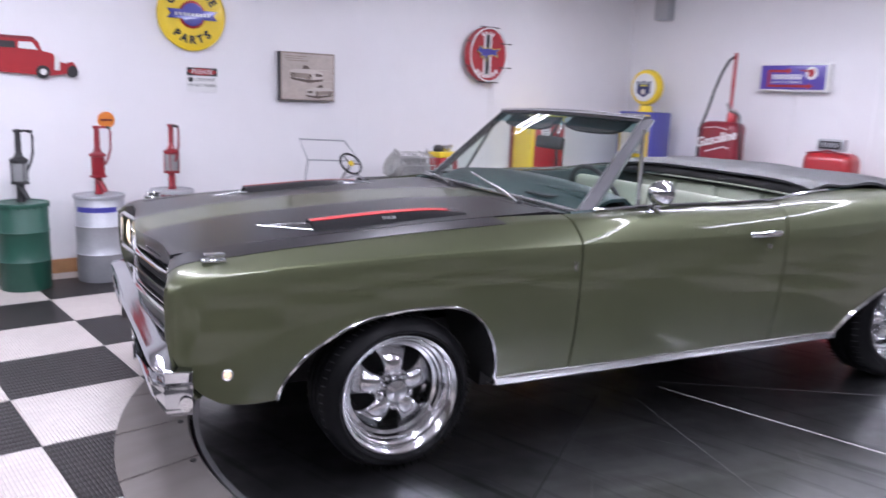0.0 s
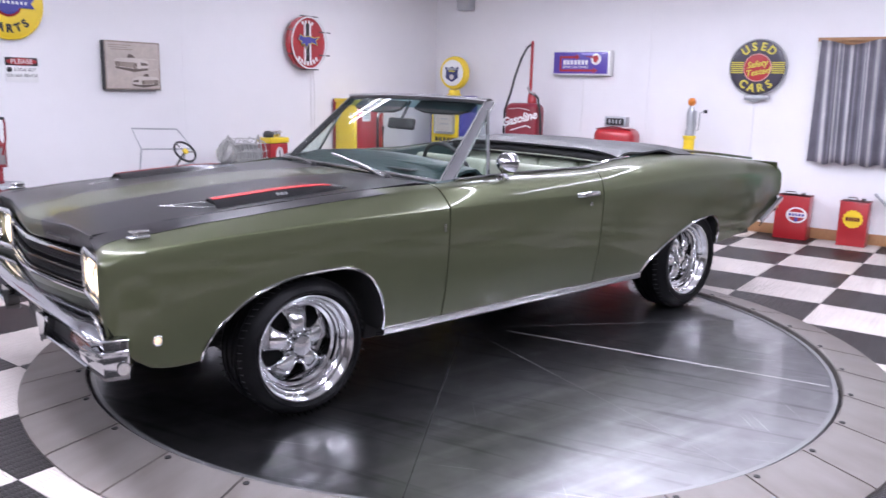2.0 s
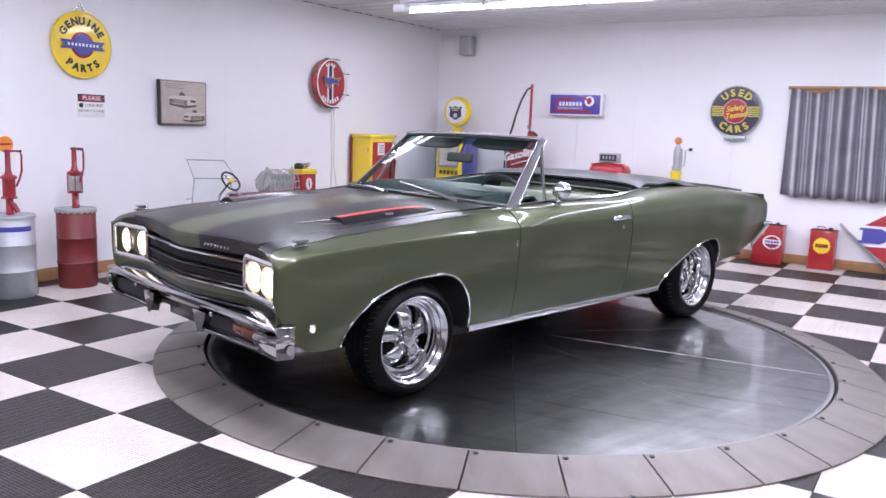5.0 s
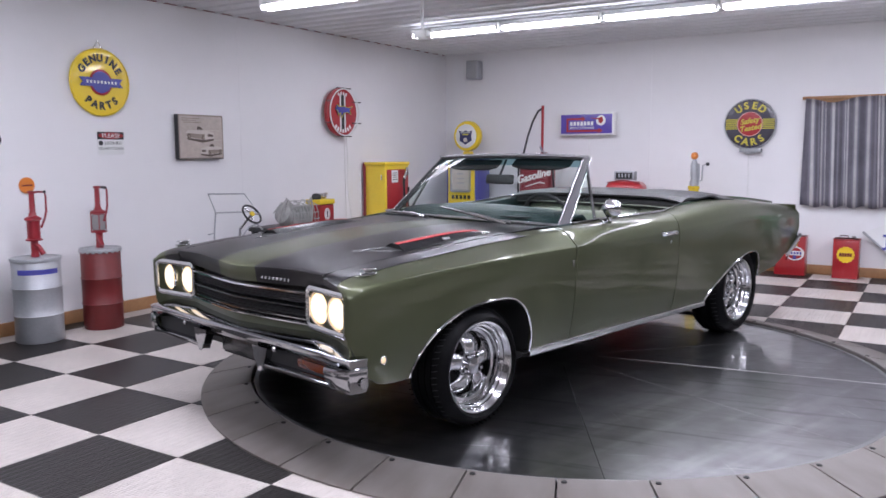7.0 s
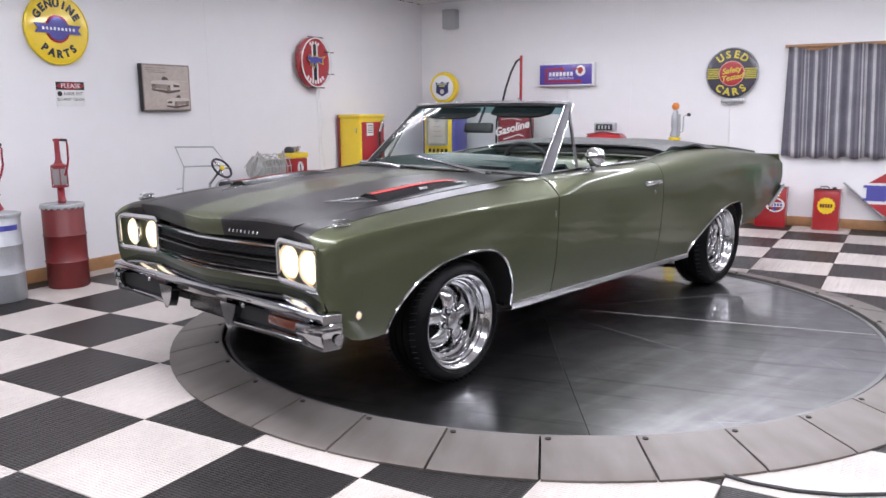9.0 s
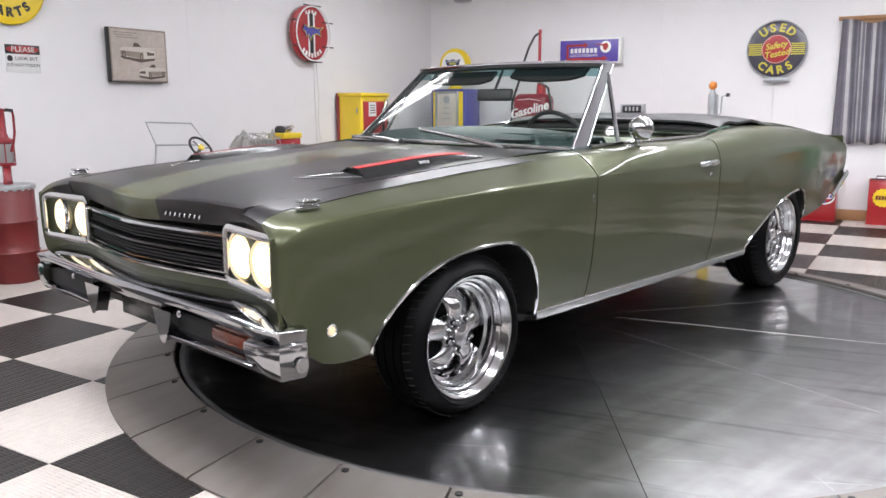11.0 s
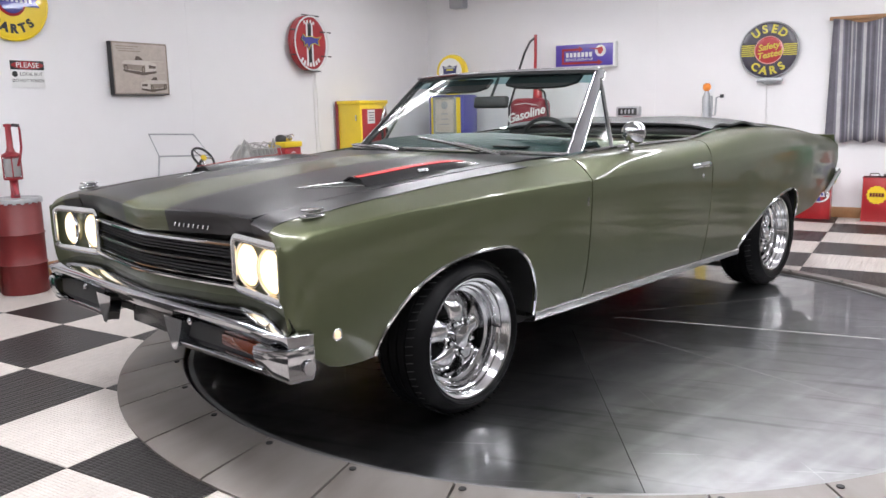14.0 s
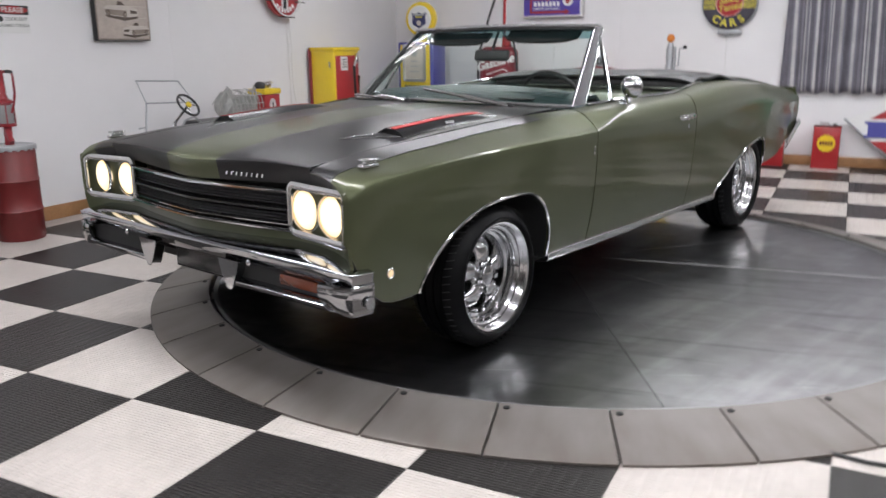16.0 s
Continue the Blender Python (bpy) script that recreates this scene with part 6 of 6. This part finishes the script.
part("throat", tube([(0, 0.0, 0.035), (0, 0.10, 0.035)], 0.028, seg=14), M_BRUSH, mot, "alloy throat")
part("flange", box((0.07, 0.02, 0.07), (0, 0.05, 0.035), 0.006), M_BRUSH, mot)
part("linkage", tube([(0.03, 0.02, 0.06), (0.03, 0.09, 0.075), (0.03, 0.12, 0.05)], 0.006, seg=6), M_BRUSH, mot)

cabn = thing("fuel_dispenser", "yellow and red fuel dispenser cabinet against the wall", "fuel pump", pose(0.20, -1.70, 0) @ Matrix.Diagonal((1, 1, 1.045, 1)))
part("case", box((0.29, 0.49, 1.15), (0, 0, 0.585), 0.012), M_YELLOW, cabn, "yellow case")
part("top", box((0.32, 0.52, 0.04), (0, 0, 1.175), 0.012), M_YELLOW, cabn, "yellow top")
part("front_panel", box((0.012, 0.44, 1.02), (0.148, 0.01, 0.60), 0.004), M_RED, cabn, "red front panel")
part("back_edge", box((0.03, 0.52, 1.18), (-0.155, 0, 0.60), 0.004), M_MAROON, cabn, "dark red back panel")
part("label_plate", box((0.006, 0.13, 0.14), (0.157, -0.06, 1.03), 0.002), M_WHITE, cabn, "white label card")
for k in range(4):
    part("label_line", box((0.003, 0.09, 0.008), (0.161, -0.06, 1.07 - 0.025 * k)), M_BLACK, cabn)
part("nozzle", tube([(0.18, 0.10, 1.0), (0.19, 0.13, 1.08), (0.18, 0.15, 1.12), (0.17, 0.19, 1.05)], 0.018, seg=10), M_BRUSH, cabn, "metal nozzle")
part("hose", tube([(0.18, 0.10, 1.0), (0.20, 0.08, 0.7), (0.20, 0.14, 0.45), (0.17, 0.21, 0.6), (0.16, 0.22, 0.9)], 0.016, seg=8), M_BLACK, cabn, "black hose")
part("latch", box((0.012, 0.03, 0.06), (0.10, -0.248, 1.02), 0.003), M_BRUSH, cabn)

# ---- along the north wall ----
gp = thing("fuel_pump", "blue and yellow fuel pump with a round globe", "fuel pump", pose(0.585, -0.40, 0))
part("case", box((0.48, 0.34, 1.30), (0, 0, 0.65), 0.02), M_BLUE, gp, "blue case")
part("front_panel", box((0.40, 0.02, 1.22), (0, -0.178, 0.66), 0.008), M_YELLOW, gp, "yellow front")
part("dial_plate", box((0.30, 0.012, 0.44), (0, -0.193, 1.06), 0.03, seg=3), M_GREY, gp, "grey dial plate")
part("dial_face", box((0.25, 0.008, 0.38), (0, -0.2, 1.06), 0.02), M_SEPIAL, gp, "pale dial face")
part("dial_window", disc(0.045, 0.004, -0.204), M_GREY, gp, at=pose(0, 0, 1.18))
for k, w in ((0, 0.09), (1, 0.10), (2, 0.12)):
    part("dial_mark", box((w, 0.003, 0.014), (0, -0.206, 1.08 - 0.06 * k)), M_GREY, gp)
for k in range(5):
    part("letter_bar", box((0.042, 0.004, 0.05), (-0.12 + 0.06 * k, -0.19, 0.775)), M_BLACK, gp)
part("neck", lathe([(0.09, 1.30), (0.07, 1.33), (0.07, 1.37)], seg=24), M_YELLOW, gp)
globe = part("globe", lathe([(0, -0.055), (0.13, -0.055), (0.19, -0.045), (0.20, -0.02), (0.20, 0.02), (0.19, 0.045), (0.13, 0.055), (0, 0.055)], seg=40, m=pose(0, 0, 1.57, 90, 0, 0)), M_YELLOW, gp, "round yellow globe")
part("globe_face", disc(0.155, 0.012, -0.05), M_WHITE, globe, "white globe face", at=pose(0, 0, 1.57))
M_NAVY = mat("navy_enamel", (0.025, 0.028, 0.11), rough=0.35, coat=0.3)
part("crest", plate([(-0.10, 0.07), (-0.04, 0.055), (0, 0.075), (0.04, 0.055), (0.10, 0.07), (0.085, 0.02), (0.09, -0.06), (0, -0.11), (-0.09, -0.06), (-0.085, 0.02)], -0.006, m=pose(0, -0.063, 1.57)), M_NAVY, globe, "navy blue crest shape")
part("crest_bar", box((0.15, 0.003, 0.018), (0, -0.070, 1.615), turn=None), M_GREY, globe, "pale crest bar")
part("crest_bar", box((0.09, 0.003, 0.016), (0, -0.070, 1.59)), M_SIGNY, globe, "yellow crest bar")
part("crest_mark", disc(0.03, 0.004, -0.069), M_SEPIAL, globe, at=pose(0, 0, 1.52))

tank = thing("gasoline_tank", "dark red gasoline tank with a pump mast and hoses", "fuel tank", pose(1.62, -0.45, 0))
part("tank_body", box((0.43, 0.26, 1.20), (0, 0, 0.64), 0.085, seg=5), M_MAROON, tank, "rounded dark red body")
part("foot", box((0.44, 0.3, 0.08), (0, 0, 0.04), 0.01), M_MAROON, tank)
words("Gasoline", 0.135, M_WHITE, tank, pose(0.0, -0.134, 1.06, 90, 0, 0) @ pose(0, 0, 0, 0, 0, 14), shear=0.3, bold=0.003, label="white script lettering")
part("flourish", tube([(-0.10, -0.133, 0.93), (0.0, -0.134, 0.96), (0.10, -0.134, 0.99), (0.16, -0.133, 0.97)], 0.006, seg=6), M_WHITE, tank)
part("arc_trim", tube([(-0.14, -0.126, 1.17), (0, -0.130, 1.185), (0.14, -0.126, 1.16)], 0.004, seg=6), M_WHITE, tank)
part("mast", tube([(0.05, 0.02, 1.20), (0.055, 0.02, 1.93)], 0.017, seg=10), M_RED, tank, "red mast")
part("arm_hose", tube([(0.055, 0.02, 1.90), (0.0, 0.0, 1.86), (-0.06, -0.02, 1.74), (-0.12, -0.04, 1.55), (-0.16, -0.06, 1.36), (-0.235, -0.06, 1.15), (-0.24, -0.06, 0.9), (-0.22, -0.05, 0.5)], 0.013, seg=8), M_BLACK, tank, "black hose over the mast")
part("side_hose", tube([(0.12, 0.0, 1.34), (0.19, -0.04, 1.30), (0.235, -0.06, 1.12), (0.255, -0.06, 0.85), (0.25, -0.05, 0.5)], 0.013, seg=8), M_BLACK, tank, "black side hose")
part("nozzle", tube([(0.05, -0.03, 1.42), (0.09, -0.06, 1.36), (0.15, -0.04, 1.33)], 0.016, seg=8), M_BRUSH, tank, "metal nozzle")
part("pump_head", lathe([(0.05, 1.22), (0.055, 1.25), (0.05, 1.33), (0.03, 1.36), (0, 1.36)], seg=20, m=pose(0.09, 0.0, 0)), M_RED, tank)

reg = thing("meter_pump", "red fuel meter with a grey display on top", "fuel pump", pose(2.76, -0.42, 0) @ Matrix.Diagonal((1, 1, 1.04, 1)))
part("case", box((0.46, 0.30, 0.97), (0, 0, 0.485), 0.09, seg=5), M_RED, reg, "rounded red case")
part("top_trim", tube([(-0.20, -0.10, 0.955), (0, -0.10, 0.985), (0.20, -0.10, 0.955)], 0.008, seg=6), M_MAROON, reg)
part("display", box((0.25, 0.10, 0.105), (-0.01, 0, 1.035), 0.012), M_GREY, reg, "grey display box")
part("display_window", box((0.20, 0.008, 0.07), (-0.01, -0.052, 1.035), 0.003), M_BLACK, reg, "dark display window")
for k in range(4):
    part("digit_bar", box((0.018, 0.003, 0.04), (-0.07 + 0.04 * k, -0.058, 1.035)), M_GREY, reg)

ck = thing("visible_pump", "slim yellow and grey crank pump with an orange globe", "fuel pump", pose(3.545, -0.40, 0))
part("column", lathe([(0.09, 0), (0.09, 0.05), (0.055, 0.07), (0.055, 0.93), (0.065, 0.94), (0.065, 0.965), (0.04, 0.97)], seg=20), M_YELLOW, ck, "yellow column")
part("pump_body", lathe([(0.045, 0.965), (0.05, 1.0), (0.035, 1.05), (0.042, 1.10), (0.042, 1.20), (0.03, 1.235), (0.018, 1.27)], seg=20), M_GREY, ck, "grey pump body")
part("side_pipe", tube([(0.05, -0.02, 0.98), (0.055, -0.02, 1.10), (0.05, -0.02, 1.22)], 0.014, seg=8), M_GREY, ck)
part("crank", tube([(0.05, -0.03, 1.02), (0.095, -0.03, 1.03), (0.10, -0.03, 1.20), (0.145, -0.03, 1.215)], 0.008, seg=8), M_GREY, ck, "grey crank")
part("crank_knob", lathe([(0, -0.02), (0.018, -0.015), (0.018, 0.015), (0, 0.02)], seg=14, m=pose(0.155, -0.03, 1.215, 0, 90, 0)), M_BLACK, ck)
part("globe", lathe([(0, 1.265), (0.020, 1.268), (0.039, 1.29), (0.040, 1.318), (0.024, 1.343), (0, 1.348)], seg=24), M_ORANGE, ck, "orange globe")


def oil_can(name, label, x, y, w, d, h):
    t = thing(name, label, "oil can", pose(x, y, 0), group="red oil cans")
    part("body", box((w, d, h), (0, 0, h / 2), 0.010), M_RED, t)
    part("rim", box((w + 0.008, d + 0.008, 0.014), (0, 0, h - 0.007), 0.003), M_RED, t)
    part("rim", box((w + 0.006, d + 0.006, 0.012), (0, 0, 0.008), 0.003), M_RED, t)
    part("spout", cyl(0.022, 0.03, (w * 0.25, 0, h), seg=16, bev=0.005), M_BRUSH, t, "small metal cap")
    part("carry_handle", tube([(-w * 0.3, 0, h), (-w * 0.28, 0, h + 0.03), (0, 0, h + 0.03), (0.02, 0, h)], 0.006, seg=6), M_BRUSH, t)
    return t


c1 = oil_can("oil_can", "red oil can with a white oval badge", 4.565, -0.14, 0.31, 0.19, 0.43)
part("badge", lathe([(0.075, 0.0), (0.092, 0.0), (0.092, 0.005), (0.075, 0.005)], seg=32, m=pose(0.05, -0.096, 0.245, 90, 0, 0) @ Matrix.Diagonal((1.05, 0.85, 1, 1))), M_WHITE, c1, "white oval ring")
part("badge_band", box((0.185, 0.004, 0.048), (0.05, -0.099, 0.248)), M_WHITE, c1, "white badge band")
part("badge_drop", box((0.03, 0.004, 0.05), (0.05, -0.099, 0.20)), M_BLUE, c1)
for k in range(5):
    part("letter_bar", box((0.020, 0.003, 0.026), (-0.01 + 0.03 * k, -0.103, 0.248)), M_BLUE, c1)
c2 = oil_can("oil_can", "red oil can with a yellow shell badge", 5.115, -0.14, 0.25, 0.19, 0.425)
shell = [(0.085 * (1 + 0.05 * math.cos(14 * a)) * math.cos(a), 0.085 * (1 + 0.05 * math.cos(14 * a)) * math.sin(a)) for a in [2 * math.pi * k / 84 for k in range(84)]]
part("badge", plate(shell, -0.005, m=pose(0.0, -0.095, 0.26)), M_YELLOW, c2, "yellow scalloped badge")
for k in range(5):
    part("letter_bar", box((0.020, 0.003, 0.038), (-0.05 + 0.025 * k, -0.102, 0.26)), M_REDMATT, c2)

dx = thing("diamond_sign", "red white and blue diamond sign leaning on the wall", "sign", pose(5.755, -0.13, 0.0, -5, 0, 0))
part("frame", tube([(-0.50, 0.0, 0.50), (0.03, 0.0, 0.035), (0.52, 0.0, 0.54)], 0.012, seg=8), M_GREY, dx, "grey lower frame")
part("backing", plate([(-0.48, 0.50), (0.03, 0.06), (0.50, 0.52), (0.0, 0.72)], -0.006), M_WHITE, dx, "white backing")
part("upper_field", plate([(-0.02, 0.672), (0.245, 0.515), (-0.265, 0.505)], -0.008, m=pose(0, -0.006, 0)), M_RED, dx, "red upper field")
part("lower_field", plate([(-0.255, 0.285), (0.255, 0.295), (0.03, 0.08)], -0.008, m=pose(0, -0.006, 0)), M_RED, dx, "red lower field")
for cx, pts in ((-0.16, [(-0.15, 0.32), (0.05, 0.32), (0.10, 0.345), (0.12, 0.40), (0.10, 0.455), (0.05, 0.48), (-0.15, 0.48), (-0.15, 0.455), (-0.12, 0.455), (-0.12, 0.345), (-0.15, 0.345)]), (0.16, [(-0.13, 0.32), (-0.04, 0.375), (0.04, 0.375), (0.13, 0.32), (0.13, 0.48), (0.04, 0.425), (-0.04, 0.425), (-0.13, 0.48)])):
    part("mark", plate([(x + cx, z) for x, z in pts], -0.008, m=pose(0, -0.008, 0)), M_BLUE, dx, "blue block mark")


gs = thing("green_sign", "tall green sign with pale marks on the wall", "sign", pose(6.62, -0.012, 0.915))
part("board", box((0.74, 0.015, 0.98), (0, 0, 0), 0.004), M_SIGNGREEN, gs)
part("head_band", box((0.13, 0.004, 0.19), (-0.30, -0.0095, 0.39)), M_WHITE, gs, "pale corner")
part("edge", box((0.76, 0.02, 0.02), (0, -0.001, 0.49), 0.003), M_GREY, gs)
for k in range(6):
    part("letter_bar", box((0.075, 0.004, 0.085), (-0.20, -0.0095, 0.33 - 0.12 * k)), M_WHITE, gs)

bike = thing("mini_bike", "small orange minibike with black tyres beside the wall", "minibike", pose(6.36, -0.42, 0, 0, 0, -8))
for x in (0.0, 0.85):
    w = part("wheel", lathe([(0.125, -0.035), (0.165, -0.045), (0.195, -0.03), (0.205, 0), (0.195, 0.03), (0.165, 0.045), (0.125, 0.035)], seg=36, m=pose(x, 0, 0.205, 90, 0, 0)), M_RUBBER, bike, "black tyre")
    part("rim", lathe([(0, -0.02), (0.06, -0.03), (0.125, -0.025), (0.13, 0), (0.125, 0.025), (0.06, 0.03), (0, 0.02)], seg=30, m=pose(x, 0, 0.205, 90, 0, 0)), M_BRUSH, w, "grey wheel disc")
part("fender", tube([(-0.19, 0, 0.34), (-0.08, 0, 0.43), (0.06, 0, 0.45), (0.17, 0, 0.39)], 0.02, seg=8, flat=(0.04, 0.006)), M_CHROME, bike, "chrome front fender")
for y in (-0.06, 0.06):
    part("fork", tube([(0.0, y, 0.205), (0.13, y, 0.62), (0.17, y, 0.75)], 0.013, seg=8), M_CHROME, bike, "chrome fork leg")
part("handlebar", tube([(0.26, -0.30, 0.86), (0.20, -0.16, 0.84), (0.18, -0.05, 0.76), (0.18, 0.05, 0.76), (0.20, 0.16, 0.84), (0.26, 0.30, 0.86)], 0.012, seg=8), M_CHROME, bike, "chrome handlebar")
part("frame_tube", tube([(0.16, 0, 0.66), (0.30, 0, 0.55), (0.70, 0, 0.52), (0.85, 0, 0.21), (0.45, 0, 0.18), (0.18, 0, 0.55)], 0.016, seg=8), M_ORANGE, bike, "orange frame tube")
part("fuel_tank", box((0.34, 0.17, 0.15), (0.36, 0, 0.62), 0.05, seg=4), M_ORANGE, bike, "orange fuel tank")
part("headlamp", lathe([(0, -0.05), (0.05, -0.03), (0.065, 0.02), (0.06, 0.03), (0, 0.035)], seg=24, m=pose(0.10, 0, 0.62, 0, -90, 0)), M_ORANGE, bike)
part("saddle", box((0.42, 0.20, 0.07), (0.66, 0, 0.62), 0.03, seg=3), M_BLACK, bike, "black saddle")
part("engine", box((0.22, 0.18, 0.20), (0.45, 0, 0.34), 0.04), M_ENG, bike)

# black cable lying on the floor beside the turntable
tagged(part("floor_cable", tube([(5.26, -6.66, 0.008), (5.351, -6.675, 0.007), (5.449, -6.692, 0.007), (5.593, -6.681, 0.007), (5.728, -6.637, 0.007), (5.871, -6.552, 0.007), (6.2, -6.3, 0.007), (6.9, -6.05, 0.007), (8.5, -6.4, 0.007), (ROOM_E - 0.05, -6.2, 0.007)], 0.007, seg=8), M_BLACK), "black cable lying on the tiled floor", "cable")

# ---- floor tiles, one by one ----
TILE, TX, TY = 0.5721, 3.0673, -7.3157


def floor_tile(material):
    s, h = TILE / 2 - 0.0012, 0.0
    bm = bmesh.new()
    lo = [bm.verts.new((x * s, y * s, -0.012)) for x, y in ((-1, -1), (1, -1), (1, 1), (-1, 1))]
    md = [bm.verts.new((x * s, y * s, -0.002)) for x, y in ((-1, -1), (1, -1), (1, 1), (-1, 1))]
    s -= 0.002
    hi = [bm.verts.new((x * s, y * s, h)) for x, y in ((-1, -1), (1, -1), (1, 1), (-1, 1))]
    bm.faces.new(hi)
    for a, b in ((lo, md), (md, hi)):
        for k in range(4):
            bm.faces.new((a[k], a[(k + 1) % 4], b[(k + 1) % 4], b[k]))
    me = bpy.data.meshes.new("floor_tile")
    bmesh.ops.recalc_face_normals(bm, faces=bm.faces)
    bm.to_mesh(me)
    bm.free()
    me.materials.append(material)
    return me


TILES = [floor_tile(M_TILE_W), floor_tile(M_TILE_B)]
far = bmesh.new(), bmesh.new()
for i in range(-6, 13):
    for j in range(-11, 13):
        cx, cy = TX + (i + 0.5) * TILE, TY + (j + 0.5) * TILE
        x0, x1, y0, y1 = cx - TILE / 2, cx + TILE / 2, cy - TILE / 2, cy + TILE / 2
        if x1 < 0.03 or x0 > ROOM_E or y0 > -0.03 or y1 < ROOM_S:
            continue
        col = (i + j + 1) % 2
        near = -9.0 < cy and cx < 7.6
        if near and x0 > -0.6 and y1 < 0.6:
            o = new("floor_tile", TILES[col])
            o.parent, o.matrix_basis = floor, pose(cx, cy, 0)
        else:
            box((TILE - 0.003, TILE - 0.003, 0.012), (cx, cy, -0.006), bm=far[col])
for bm, m in zip(far, (M_TILE_W, M_TILE_B)):
    tagged(part("floor_tiles_far", bm, m, floor), kind="stuff")

# ---- from the plan to true size ----
for ob in list(scene.collection.objects):
    if ob.parent is None and ob != cam:
        ob.matrix_basis = Matrix.Scale(PLAN, 4) @ ob.matrix_basis
